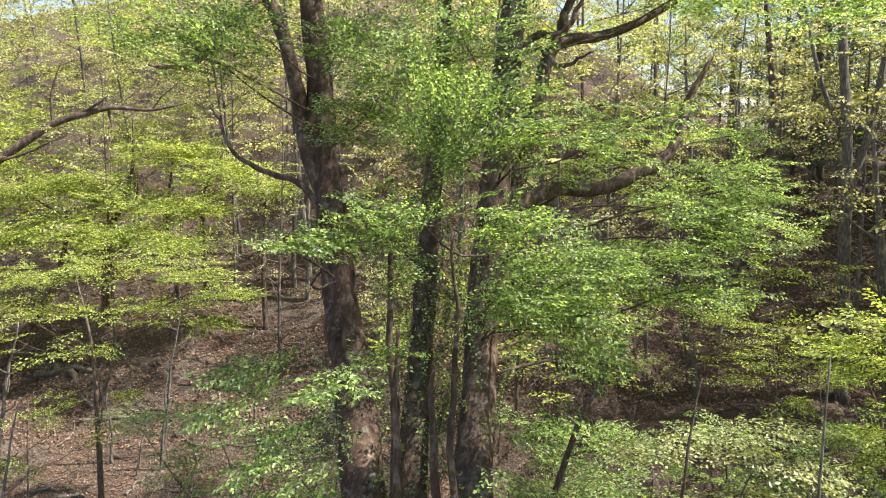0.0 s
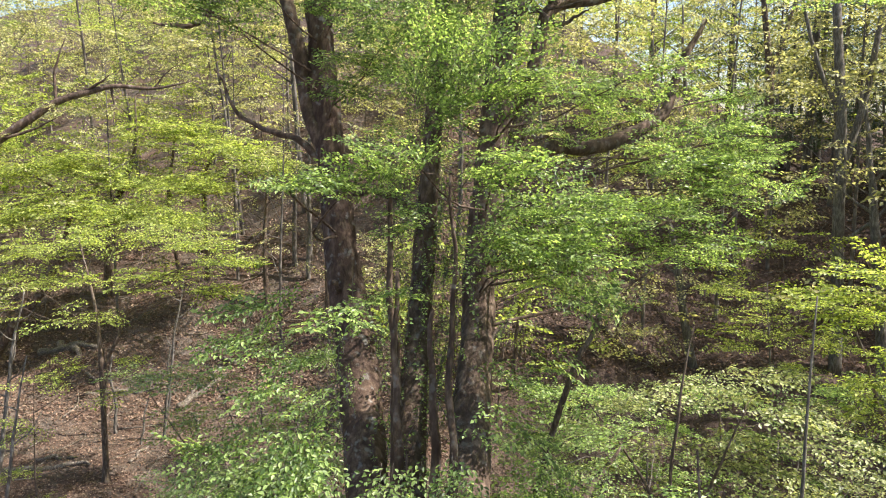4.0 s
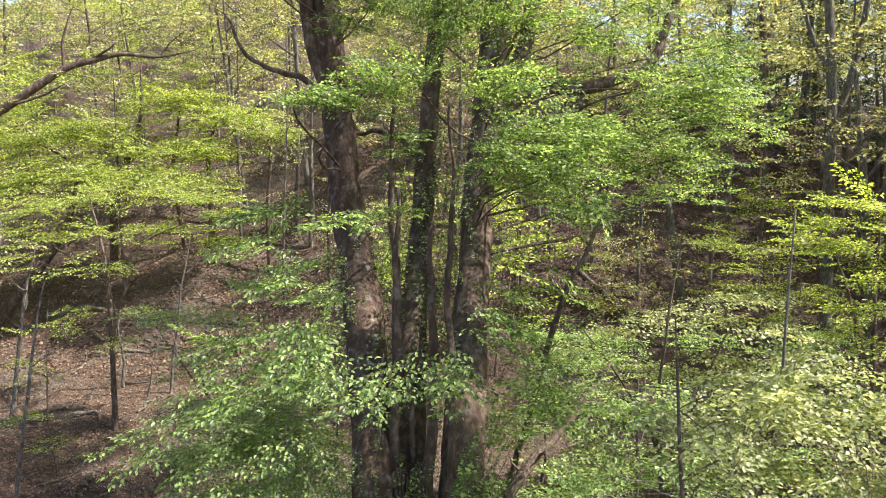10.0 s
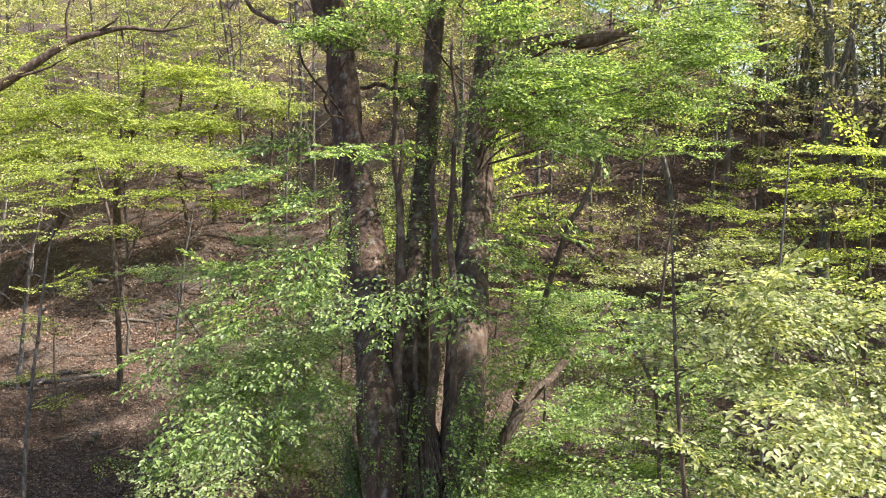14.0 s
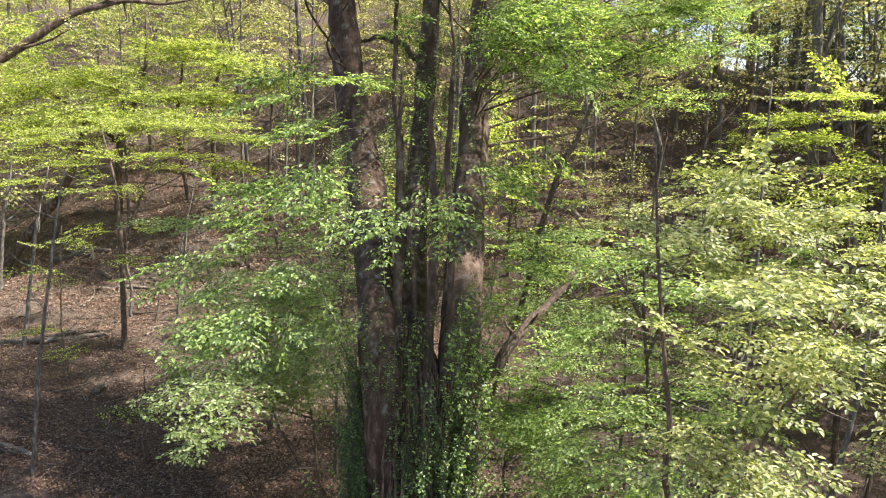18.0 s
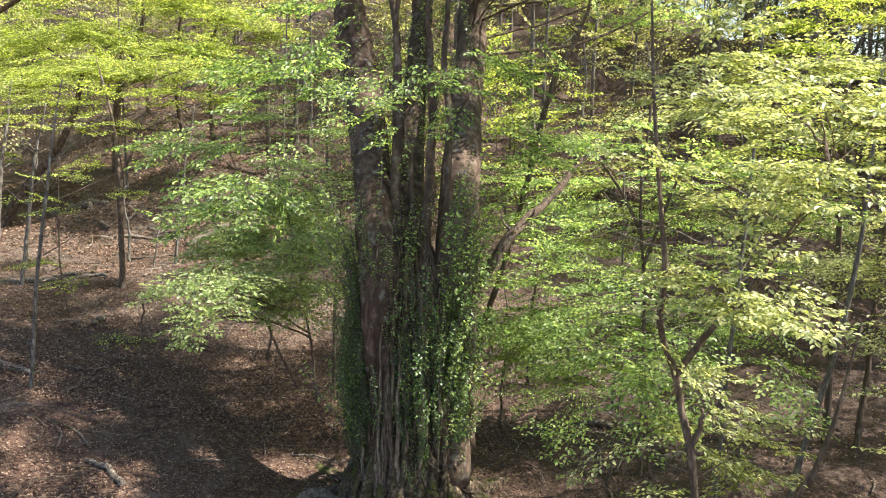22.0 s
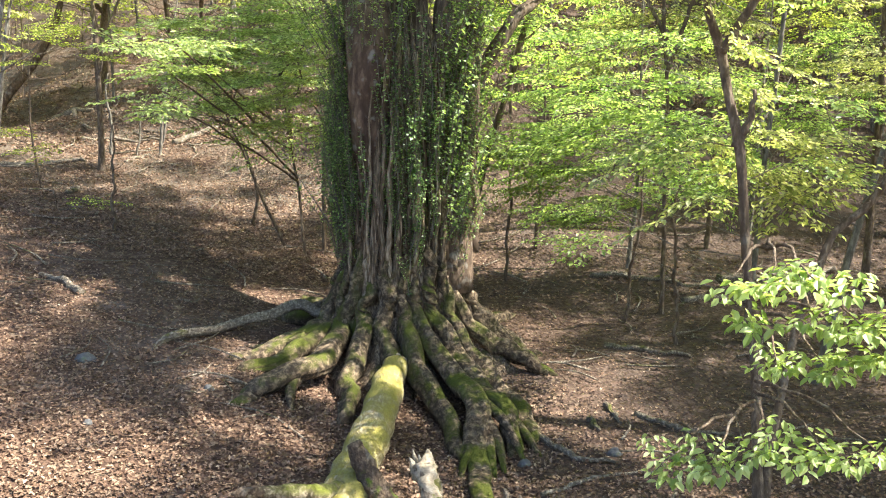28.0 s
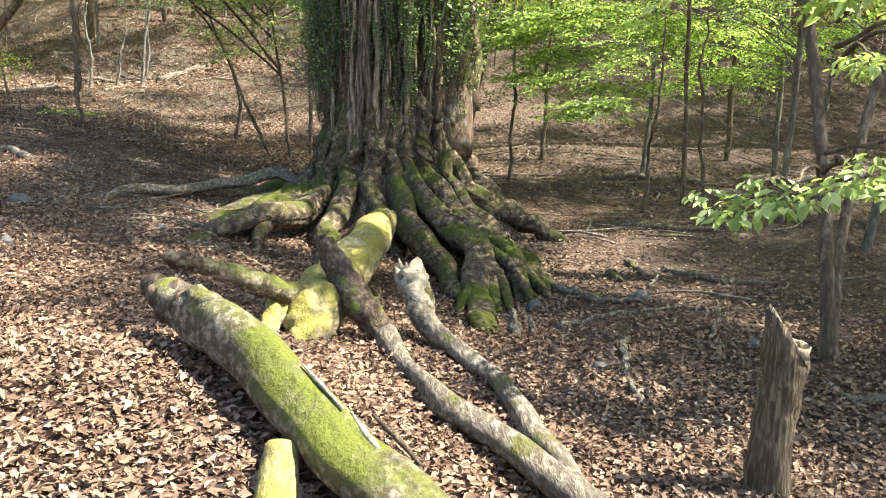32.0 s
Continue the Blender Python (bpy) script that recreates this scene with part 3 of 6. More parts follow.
MAIN_PADS_E = [
    (0.94, 7.96, 7.52, 0.66, 0.57, 0.42, 25),
    (1.46, 8.30, 7.12, 0.66, 0.57, 0.34, 21),
    (-0.55, 9.49, 11.70, 1.64, 1.23, 0.68, 69),
    (-2.30, 9.99, 11.63, 1.48, 1.23, 0.68, 51),
    (1.47, 9.91, 11.81, 1.64, 1.23, 0.68, 64),
    (3.38, 10.42, 11.18, 1.31, 1.07, 0.42, 39),
]
MAIN_PADS_F = [
    (1.90, 11.00, 9.35, 0.75, 0.7, 0.2, 16),
    (2.57, 11.00, 9.19, 0.75, 0.7, 0.2, 18),
    (3.51, 11.50, 8.21, 0.75, 0.7, 0.2, 18),
    (4.01, 11.50, 8.73, 0.75, 0.7, 0.2, 18),
    (4.56, 11.50, 8.30, 0.75, 0.7, 0.2, 16),
    (4.85, 11.50, 7.78, 0.75, 0.7, 0.2, 12),
    (3.57, 11.00, 7.50, 0.75, 0.7, 0.2, 14),
    (2.67, 10.80, 7.67, 0.75, 0.7, 0.2, 16),
    (1.97, 10.50, 7.15, 0.75, 0.7, 0.2, 14),
    (4.59, 12.00, 9.19, 0.75, 0.7, 0.2, 16),
    (1.68, 10.80, 8.69, 0.75, 0.7, 0.2, 14),
    (3.00, 11.00, 6.98, 0.75, 0.7, 0.2, 10),
    (3.86, 11.00, 6.94, 0.75, 0.7, 0.2, 9),
]
# Crown clouds mostly above the view, added to shade the ground on the left.
HIGH_PADS = [
    (5.00, 10.60, 11.00, 1.20, 1.00, 0.4, 34),
    (4.20, 12.00, 11.30, 1.20, 1.00, 0.4, 34),
    (5.80, 12.00, 10.90, 1.10, 1.00, 0.4, 26),
    (2.80, 12.20, 11.60, 1.30, 1.00, 0.4, 34),
    (6.40, 9.80, 11.60, 1.20, 1.00, 0.4, 34),
    (1.20, 11.80, 11.80, 1.20, 1.00, 0.3, 36),
    (2.40, 10.80, 12.10, 1.20, 1.00, 0.3, 36),
    (0.00, 12.00, 12.10, 1.20, 1.00, 0.3, 36),
    (-1.50, 11.70, 12.30, 1.20, 1.00, 0.3, 30),
    (3.40, 13.60, 12.20, 1.20, 1.00, 0.25, 36),
    (1.60, 13.80, 12.30, 1.20, 1.00, 0.25, 36),
]
HIGH_PADS_B = [
    (4.80, 14.00, 12.10, 1.20, 1.00, 0.25, 32),
    (-0.20, 13.80, 12.40, 1.20, 1.00, 0.25, 32),
    (3.20, 15.40, 12.60, 1.20, 1.00, 0.25, 32),
]
HIGH_PADS_C = [
    (2.44, 9.28, 15.28, 0.9, 0.8, 0.25, 20),
    (2.39, 10.75, 15.28, 0.9, 0.8, 0.25, 20),
    (2.85, 12.84, 15.54, 0.9, 0.8, 0.25, 20),
    (3.43, 9.63, 15.19, 0.9, 0.8, 0.25, 20),
    (3.40, 10.78, 15.15, 0.9, 0.8, 0.25, 20),
    (3.86, 12.86, 15.56, 0.9, 0.8, 0.25, 20),
    (4.78, 9.35, 15.22, 0.9, 0.8, 0.25, 20),
    (4.68, 11.29, 15.60, 0.9, 0.8, 0.25, 20),
    (4.83, 12.27, 15.42, 0.9, 0.8, 0.25, 20),
    (5.70, 9.60, 15.12, 0.9, 0.8, 0.25, 20),
    (5.58, 10.77, 15.65, 0.9, 0.8, 0.25, 20),
    (5.82, 12.64, 15.21, 0.9, 0.8, 0.25, 20),
]
MAIN_GROUPS = [MAIN_PADS_A, MAIN_PADS_B, MAIN_PADS_C, MAIN_PADS_D, MAIN_PADS_E, MAIN_PADS_F]


def fluted_base(cx, cy, g0, rt):
    """The fused trunk as one skin: upright ribs above, spreading root ridges below."""
    sides, n = 260, 120
    th = np.linspace(0, 2 * math.pi, sides, endpoint=False)
    z = np.concatenate([np.linspace(-0.3, 1.0, 64), np.linspace(1.03, 4.0, n - 64)])
    body = np.interp(z, [-0.3, 0.0, 0.2, 0.4, 0.6, 0.75, 1.0, 1.6, 2.4, 3.2, 4.0], [1.6, 1.36, 1.06, 0.86, 0.71, 0.63, 0.62, 0.61, 0.57, 0.45, 0.12])
    T, Z = np.meshgrid(th, z)
    low = 1 / (1 + np.exp((Z - 0.72) / 0.07))
    ridge = np.zeros_like(T)
    for a0 in (188, 200, 212, 226, 243, 259, 274, 286, 298, 311, 330, 352, 174, 150, 125, 95, 65, 40, 15):
        d = (T - math.radians(a0) + math.pi) % (2 * math.pi) - math.pi
        ridge = np.maximum(ridge, np.exp(-np.abs(d / 0.1) ** 1.4))
    cols = np.zeros_like(T)
    for a0 in np.cumsum(rt.uniform(8.0, 17.0, 30)):
        w = rt.uniform(0.05, 0.1)
        d = (T - math.radians(a0) - 0.05 * np.sin(1.7 * Z + a0) + math.pi) % (2 * math.pi) - math.pi
        cols = np.maximum(cols, rt.uniform(0.6, 1.1) * np.sqrt(np.maximum(0, 1 - (d / w) ** 2)))
    R = body[:, None] + low * (ridge - 0.55) * (0.16 + 0.12 * np.clip(0.6 - Z, 0, 1)) + (1 - low) * (cols - 0.7) * 0.13
    R += 0.012 * np.sin(23 * T + 3 * Z) * np.sin(5 * Z + 2 * T) + 0.008 * np.sin(47 * T - 6 * Z) + 0.02 * np.sin(3 * T + 1.3 * Z)
    bulge = np.exp(-((Z - 0.7) / 0.07) ** 2)
    R += 0.03 * bulge * (0.5 + np.sin(17 * T + 1))
    X, Y = cx + R * np.cos(T), cy + R * np.sin(T) + 0.1 * np.clip(Z - 2.4, 0, 2)
    H = g0 + Z + low * np.clip(0.35 - Z, 0, 1) * (ground_height(X, Y) - g0)
    V = np.stack([X, Y, H], -1).reshape(-1, 3)
    i = np.arange(n - 1)[:, None] * sides
    j = np.arange(sides)[None, :]
    j2 = (j + 1) % sides
    return V, np.stack([i + j, i + j2, i + sides + j2, i + sides + j], -1).reshape(-1, 4), None


def lean_back(p):
    """The stems lean away up the valley above the fused trunk."""
    x, y, z = p
    u = min(1.0, max(0.0, (z - 3.2) / 3.8))
    k = 1 + 0.21 * u * u * (3 - 2 * u)
    cz = 6.2 + 2.0 * u
    return (x * k, -0.75 + (y + 0.75) * k, cz + (z - cz) * k)


def old_tree():
    rt = np.random.default_rng(3)
    cx, cy = -0.35, 7.15
    g0 = float(ground_height(cx, cy))
    tree = thing("old_tree", (cx, cy, g0), "huge old hornbeam with fused stems, mossy roots and fresh green leaves", "tree")
    part("trunk", fluted_base(cx, cy, g0, rt), BARK_BASE, tree, "broad fused trunk with deep vertical ribs")
    left = [(-0.5, 7.1, 1.2), (-0.6, 6.88, 1.9), (-0.66, 6.82, 2.7), (-0.69, 6.97, 3.6), (-0.86, 7.7, 5.5), (-1.0, 8.12, 6.4), (-1.13, 8.34, 7.1), (-1.24, 8.6, 8.0), (-1.35, 8.83, 8.8), (-1.44, 9.08, 9.8), (-1.58, 9.34, 10.8), (-1.8, 9.5, 12.6)]
    right = [(0.12, 7.05, 0.8), (0.18, 7.1, 2.2), (0.24, 7.25, 3.8), (0.32, 7.68, 5.5), (0.4, 7.95, 6.46), (0.41, 8.15, 7.0), (0.52, 8.36, 7.75), (0.6, 8.6, 8.64), (0.73, 8.88, 9.75), (0.86, 9.15, 10.8), (1.1, 9.4, 12.6)]
    middle = [(-0.36, 7.4, 1.0), (-0.36, 7.7, 3.0), (-0.34, 8.25, 5.16), (-0.25, 8.6, 6.55), (-0.19, 8.83, 7.5), (-0.09, 9.13, 8.8), (0.01, 9.44, 10.1), (0.05, 9.6, 12.0)]
    left, right, middle = ([lean_back(p) for p in q] for q in (left, right, middle))
    part("stem", tube(left, [0.14, 0.19, 0.215, 0.235, 0.26, 0.255, 0.235, 0.215, 0.2, 0.18, 0.15, 0.08], 30, 90, 0.07, ribs=9, rib=0.12), BARK_RED, tree, "thick leaning reddish-brown stem")
    part("stem", tube(right, [0.3, 0.28, 0.26, 0.235, 0.215, 0.215, 0.235, 0.2, 0.19, 0.16, 0.08], 24, 70, 0.06, ribs=8, rib=0.08), BARK, tree, "thick upright grey-brown stem")
    part("stem", tube(middle, [0.24, 0.22, 0.19, 0.175, 0.155, 0.13, 0.11, 0.05], 16, 54, 0.06, ribs=7, rib=0.08), BARK, tree, "slimmer middle stem")
    for x, y, top, r in ((-0.55, 6.9, 7.2, 0.07), (-0.3, 6.85, 5.2, 0.06), (-0.12, 6.75, 6.8, 0.08), (0.02, 7.0, 5.0, 0.06), (-0.95, 7.0, 4.6, 0.09), (0.42, 7.1, 4.4, 0.06), (0.1, 6.7, 8.2, 0.05), (-0.48, 7.2, 8.6, 0.06)):
        lean = rt.uniform(-0.12, 0.12)
        part("stem", tube([(x, y, 1.2), (x + lean * 0.3, y + 0.15, 2.6), (x + lean, y + 0.12 * top, top * 0.7), (x + 1.6 * lean, y + 0.17 * top, top)], [r * 1.3, r, r * 0.8, r * 0.3], 9, 30, 0.08, wobble=0.03), BARK, tree)
    # fused shoots hanging as ribs on the trunk
    for k in range(34):
        a = math.radians(-205 + 235 * k / 33 + rt.uniform(-3, 3))
        R = 0.63 + rt.uniform(-0.03, 0.05)
        low, high = rt.uniform(0.75, 1.5), rt.uniform(2.2, 3.9)
        r = rt.uniform(0.012, 0.04)
        q = [(cx + R * math.cos(a + 0.05 * s) * f, cy + R * math.sin(a + 0.05 * s) * f, low + (high - low) * s) for s, f in ((0, 0.97), (0.25, 1.02), (0.6, 0.98), (1, 0.9))]
        part("rib", tube(q, [r * 0.7, r, r * 0.8, r * 0.4], 9, 20, 0.1, ribs=4, rib=0.12, wobble=0.012), BARK_RIB if k % 3 == 0 else BARK_BASE, tree)
    # roots
    for a0, ends, r, mat in (
        (188, [(-1.5, 7.1, 0.26), (-2.0, 6.75, 0.14), (-2.62, 6.05, 0.04)], 0.068, GREY_WOOD),
        (200, [(-1.35, 6.5, 0.2), (-1.85, 6.1, 0.02)], 0.11, ROOT),
        (212, [(-1.3, 6.15, 0.15), (-1.75, 5.7, 0.0)], 0.1, ROOT),
        (226, [(-1.1, 5.75, 0.2), (-1.35, 5.3, 0.14), (-1.62, 5.0, 0.02)], 0.13, ROOT),
        (243, [(-0.76, 5.75, 0.2), (-0.76, 5.35, 0.1), (-0.74, 5.02, 0.0)], 0.11, ROOT),
        (259, [(-0.42, 5.9, 0.1), (-0.4, 5.5, 0.0)], 0.13, ROOT),
        (274, [(-0.08, 5.75, 0.22), (0.1, 5.2, 0.14), (0.26, 4.75, 0.02)], 0.12, ROOT),
        (286, [(0.2, 5.7, 0.24), (0.42, 5.15, 0.2), (0.42, 4.6, 0.08), (0.38, 3.98, -0.02)], 0.13, ROOT),
        (298, [(0.38, 5.8, 0.22), (0.62, 5.25, 0.16), (0.72, 4.85, 0.04)], 0.12, ROOT),
        (311, [(0.5, 6.05, 0.2), (0.78, 5.55, 0.08), (0.86, 5.1, 0.0)], 0.11, ROOT),
        (330, [(0.62, 6.6, 0.22), (0.9, 6.5, 0.13), (1.16, 6.42, 0.06)], 0.12, ROOT),
        (352, [(0.75, 7.05, 0.12), (1.15, 7.1, -0.03)], 0.12, ROOT),
        (174, [(-1.35, 7.35, 0.12), (-1.8, 7.4, -0.03)], 0.15, ROOT),
        (150, [(-1.2, 7.9, 0.05), (-1.6, 8.3, -0.05)], 0.15, ROOT),
        (40, [(0.6, 8.0, 0.05), (1.0, 8.5, -0.05)], 0.14, ROOT),
        (95, [(-0.3, 8.3, 0.05), (-0.3, 9.0, -0.06)], 0.15, ROOT),
    ):
        a = math.radians(a0)
        q = [(cx + R * math.cos(a), cy + R * math.sin(a), g0 + z) for R, z in ((0.54, 1.7), (0.61, 1.2), (0.67, 0.8), (0.84, 0.46))]
        q += [(x, y, float(ground_height(x, y)) + dz) for x, y, dz in ends]
        dx, dy = q[-1][0] - q[-2][0], q[-1][1] - q[-2][1]
        k = 0.25 / math.hypot(dx, dy)
        q.append((q[-1][0] + dx * k, q[-1][1] + dy * k, float(ground_height(q[-1][0] + dx * k, q[-1][1] + dy * k)) - 0.1))
        r *= 0.84
        rad = [r * 0.25, r * 0.5, r * 0.68, r * 0.9] + [r * (1.1 - 0.5 * e / len(ends)) for e in range(len(ends))] + [r * 0.12]
        part("root", tube(q, rad, 26, 18 * len(q), 0.2, ribs=5, rib=0.26, wobble=0.03, swell=1.3), mat, tree, "bare grey root" if mat is GREY_WOOD else "moss-covered fluted root")
    # rootlets that fork off the large roots on the sunny side
    for q, r in (([(0.42, 5.1, 0.24), (0.56, 4.8, 0.14), (0.6, 4.45, 0.0)], 0.06), ([(0.5, 5.2, 0.24), (0.66, 4.95, 0.18), (0.78, 4.6, 0.02)], 0.055), ([(0.4, 4.75, 0.14), (0.28, 4.5, 0.06), (0.24, 4.3, -0.03)], 0.05),
                 ([(0.68, 5.2, 0.16), (0.84, 4.95, 0.06), (0.95, 4.7, -0.03)], 0.05), ([(-1.2, 5.5, 0.2), (-1.25, 5.2, 0.08), (-1.2, 4.95, -0.03)], 0.06), ([(-1.3, 6.3, 0.25), (-1.6, 6.3, 0.1), (-1.95, 6.4, -0.02)], 0.06), ([(0.5, 4.95, 0.16), (0.5, 4.6, 0.1), (0.52, 4.3, -0.02)], 0.045)):
        q = [(x, y, float(ground_height(x, y)) + dz) for x, y, dz in q]
        part("root", tube(q, [r, r * 0.85, r * 0.3], 12, 20, 0.14, ribs=4, rib=0.15, swell=0.8), ROOT, tree, "moss-covered fluted root")
    # burr line where the fused stems end above the roots
    for k in range(22):
        a = math.radians(-165 + 170 * (k + rt.uniform(-0.35, 0.35)) / 21)
        r, z = rt.uniform(0.03, 0.065), g0 + rt.uniform(0.62, 0.82)
        q = [(cx + R * math.cos(a), cy + R * math.sin(a), z + h) for R, h in ((0.56, rt.uniform(0.35, 0.8)), (0.61, 0.2), (0.64, 0.02), (0.63, -0.14))]
        part("column", tube(q, [r * 0.5, r * 0.85, r * 0.9, r * 0.12], 12, 26, 0.16, ribs=4, rib=0.2, wobble=0.01), (BARK_BASE, BARK_BASE, BARK_RIB)[k % 3], tree, "fused upright stem on the trunk")
    # limbs
    for q, rad in (
        ([(-1.3, 8.66, 8.3), (-1.56, 8.84, 8.87), (-1.68, 8.95, 9.57), (-1.9, 9.17, 10.33), (-2.24, 9.34, 10.73), (-2.9, 9.4, 11.4)], [0.13, 0.11, 0.1, 0.09, 0.08, 0.03]),
        ([(-2.1, 9.28, 10.6), (-2.35, 8.95, 10.3), (-2.6, 8.7, 9.95), (-2.73, 8.47, 9.73), (-3.1, 8.3, 9.75)], [0.06, 0.05, 0.045, 0.035, 0.015]),
        ([(0.5, 8.4, 7.95), (0.85, 8.6, 8.22), (1.25, 8.77, 8.4), (1.7, 8.88, 8.38), (2.06, 8.98, 8.45), (2.71, 9.23, 8.79), (2.9, 9.42, 9.32), (3.28, 9.62, 9.92)], [0.14, 0.12, 0.1, 0.1, 0.1, 0.075, 0.06, 0.03]),
        ([(0.5, 8.45, 7.95), (0.8, 8.75, 8.4), (1.05, 9.05, 8.93), (1.17, 9.36, 9.58), (1.35, 9.53, 10.05), (2.2, 9.87, 10.28), (3.3, 10.37, 10.86)], [0.13, 0.12, 0.11, 0.1, 0.09, 0.07, 0.04]),
        ([(1.33, 9.5, 10.0), (1.5, 9.6, 10.5), (1.8, 9.8, 11.0)], [0.07, 0.06, 0.03]),
        ([(0.74, 8.9, 9.9), (1.05, 9.0, 10.1), (1.4, 9.1, 10.2), (1.7, 9.3, 10.7)], [0.06, 0.05, 0.045, 0.02]),
        ([(0.72, 8.85, 9.8), (1.0, 8.7, 9.95), (1.3, 8.5, 9.75), (1.6, 8.4, 9.9)], [0.04, 0.035, 0.03, 0.01]),
        ([(-1.25, 8.6, 8.1), (-1.7, 8.7, 8.5), (-2.3, 8.9, 8.7), (-2.7, 9.1, 9.3)], [0.05, 0.045, 0.03, 0.015]),
        ([(-1.05, 8.2, 6.6), (-1.13, 8.1, 6.75), (-1.18, 8.0, 6.95)], [0.06, 0.045, 0.03]),
        ([(-0.2, 8.8, 7.4), (-0.5, 8.9, 7.75), (-0.9, 9.0, 7.85), (-1.3, 9.2, 7.7)], [0.05, 0.04, 0.03, 0.012]),
    ):
        part("limb", tube([lean_back(p) for p in q], [1.05 * v for v in rad], 12, 40, 0.07, wobble=0.015), BARK, tree)
    stems = (left, right, middle)
    for pads in MAIN_GROUPS:
        hub = (-0.26, 7.9, 7.0)
        low = pads in (MAIN_PADS_C, MAIN_PADS_D)
        # Groups E and F take a brighter leaf colour in place of stronger light.
        crown(tree, pads, hub, LEAF_BUSH if pads in (MAIN_PADS_E, MAIN_PADS_F) else LEAF, (0.55, 0.9) if low else (0.5, 0.85), kit=SPRAYS_FINE if low else None, loose=0.1 if low else 0.4)
        for p in pads:
            if p[6] > 11:
                stem = min(stems, key=lambda s: min(math.dist(p[:3], c) for c in s))
                branches_to([p], stem, 0.014 if p[2] > 5.5 else 0.007, "limb", tree, BARK)
    # climbing shoots with small leaves
    n = 600
    count = 54
    columns = np.concatenate([rt.uniform(150, 400, count - 22), rt.uniform(275, 365, 12), rt.uniform(178, 232, 10)])
    lows = rt.uniform(0.85, 1.5, count) - 0.1 * (columns > 270)
    highs = rt.uniform(2.2, 3.9, count)
    pick = rt.integers(0, count, n)
    a = np.radians(columns[pick] + rt.normal(0, 1.8, n))
    tufts = np.clip((np.floor(rt.uniform(0, 5, n)) + rt.uniform(0, 1, count)[pick] + rt.normal(0, 0.13, n)) / 5.4, 0, 1)
    z = lows[pick] + (highs[pick] - lows[pick]) * tufts
    keep = ~((np.abs(np.degrees(a) - 241) < 17) & (z > 1.7) & (rt.uniform(0, 1, n) < 0.85))
    a, z = a[keep], z[keep]
    n = len(a)
    R = rt.uniform(0.6, 0.76, n) - 0.05 * np.maximum(0, z - 2)
    up = np.stack([np.cos(a) * 0.08 + rt.normal(0, 0.1, n), np.sin(a) * 0.08 + rt.normal(0, 0.1, n), np.ones(n)], 1)
    P = np.stack([cx + R * np.cos(a), cy + 0.02 + R * np.sin(a), z], 1)
    side = np.stack([-np.sin(a), np.cos(a), np.zeros(n)], 1)
    size = rt.uniform(0.4, 1.1, n)
    place_shoots(tree, P, up, side, size, LEAF_IVY, SHOOTS)
    # shoots round the stems higher up
    P, U, S, Z = [], [], [], []
    for path, r, count, lo, hi in ((left, 0.3, 70, 3.2, 6.0), (right, 0.32, 80, 5.0, 10.5), (middle, 0.34, 220, 3.4, 11.5)):
        c = curve(path, 200)
        c = c[(c[:, 2] > lo) & (c[:, 2] < hi)]
        i = rt.integers(0, len(c), count)
        b = rt.uniform(0, 6.28, count)
        P.append(c[i] + r * np.stack([np.cos(b), np.sin(b), np.zeros(count)], 1))
        U.append(np.stack([np.cos(b) * 0.25, np.sin(b) * 0.25, np.ones(count)], 1) + rt.normal(0, 0.15, (count, 3)))
        S.append(np.stack([-np.sin(b), np.cos(b), np.zeros(count)], 1))
        Z.append(rt.uniform(0.4, 1.0, count))
    place_shoots(tree, np.concatenate(P), np.concatenate(U), np.concatenate(S), np.concatenate(Z), LEAF, SHOOTS_THIN)
    # a skirt of longer leaved shoots on the sunny flank and the far flank
    n = 130
    a = np.radians(np.concatenate([rt.uniform(305, 385, 100), rt.uniform(172, 200, 30)]))
    R = rt.uniform(0.6, 0.8, n)
    P = np.stack([cx + R * np.cos(a), cy + R * np.sin(a), rt.uniform(1.2, 4.2, n)], 1)
    up = np.stack([np.cos(a) * 0.35, np.sin(a) * 0.35, np.ones(n)], 1) + rt.normal(0, 0.2, (n, 3))
    side = np.stack([-np.sin(a), np.cos(a), np.zeros(n)], 1)
    place_shoots(tree, P, up, side, rt.uniform(0.5, 1.1, n), LEAF, SHOOTS_THIN)


def place_shoots(tree, P, up, side, size, leaf, kit):
    """Upright shoots: the templates' z axis follows up."""
    z = norm(up)
    x = norm(side - z * (side * z).sum(1, keepdims=True))
    state = rng.bit_generator.state
    part("ivy_cover", scatter([k[0] for k in kit], P, x, z, size), leaf, tree, "small glossy leaves on climbing shoots", smooth=False, kind="stuff")
    rng.bit_generator.state = state
    part("shoot_cover", scatter([k[1] for k in kit], P, x, z, size), BARK_PALE, tree, kind="stuff")


old_tree()

# ---- young trees ----
MID_PADS_A = [
    (1.97, 9.80, 4.58, 0.52, 0.44, 0.12, 6),
    (2.50, 9.80, 5.01, 0.52, 0.44, 0.12, 6),
    (2.85, 9.40, 5.24, 0.52, 0.44, 0.12, 6),
    (3.36, 9.20, 5.35, 0.52, 0.44, 0.12, 7),
    (3.94, 9.00, 5.65, 0.52, 0.44, 0.12, 7),
    (4.23, 8.60, 5.36, 0.52, 0.44, 0.12, 7),
    (2.37, 9.60, 4.28, 0.52, 0.44, 0.12, 6),
    (3.00, 9.20, 4.62, 0.52, 0.44, 0.12, 6),
    (3.57, 8.80, 4.86, 0.52, 0.44, 0.12, 6),
    (2.26, 9.40, 3.81, 0.52, 0.44, 0.12, 4),
    (2.83, 9.20, 3.95, 0.52, 0.44, 0.12, 5),
    (1.98, 9.60, 3.41, 0.52, 0.44, 0.12, 4),
    (4.45, 8.20, 5.13, 0.52, 0.44, 0.12, 7),
]
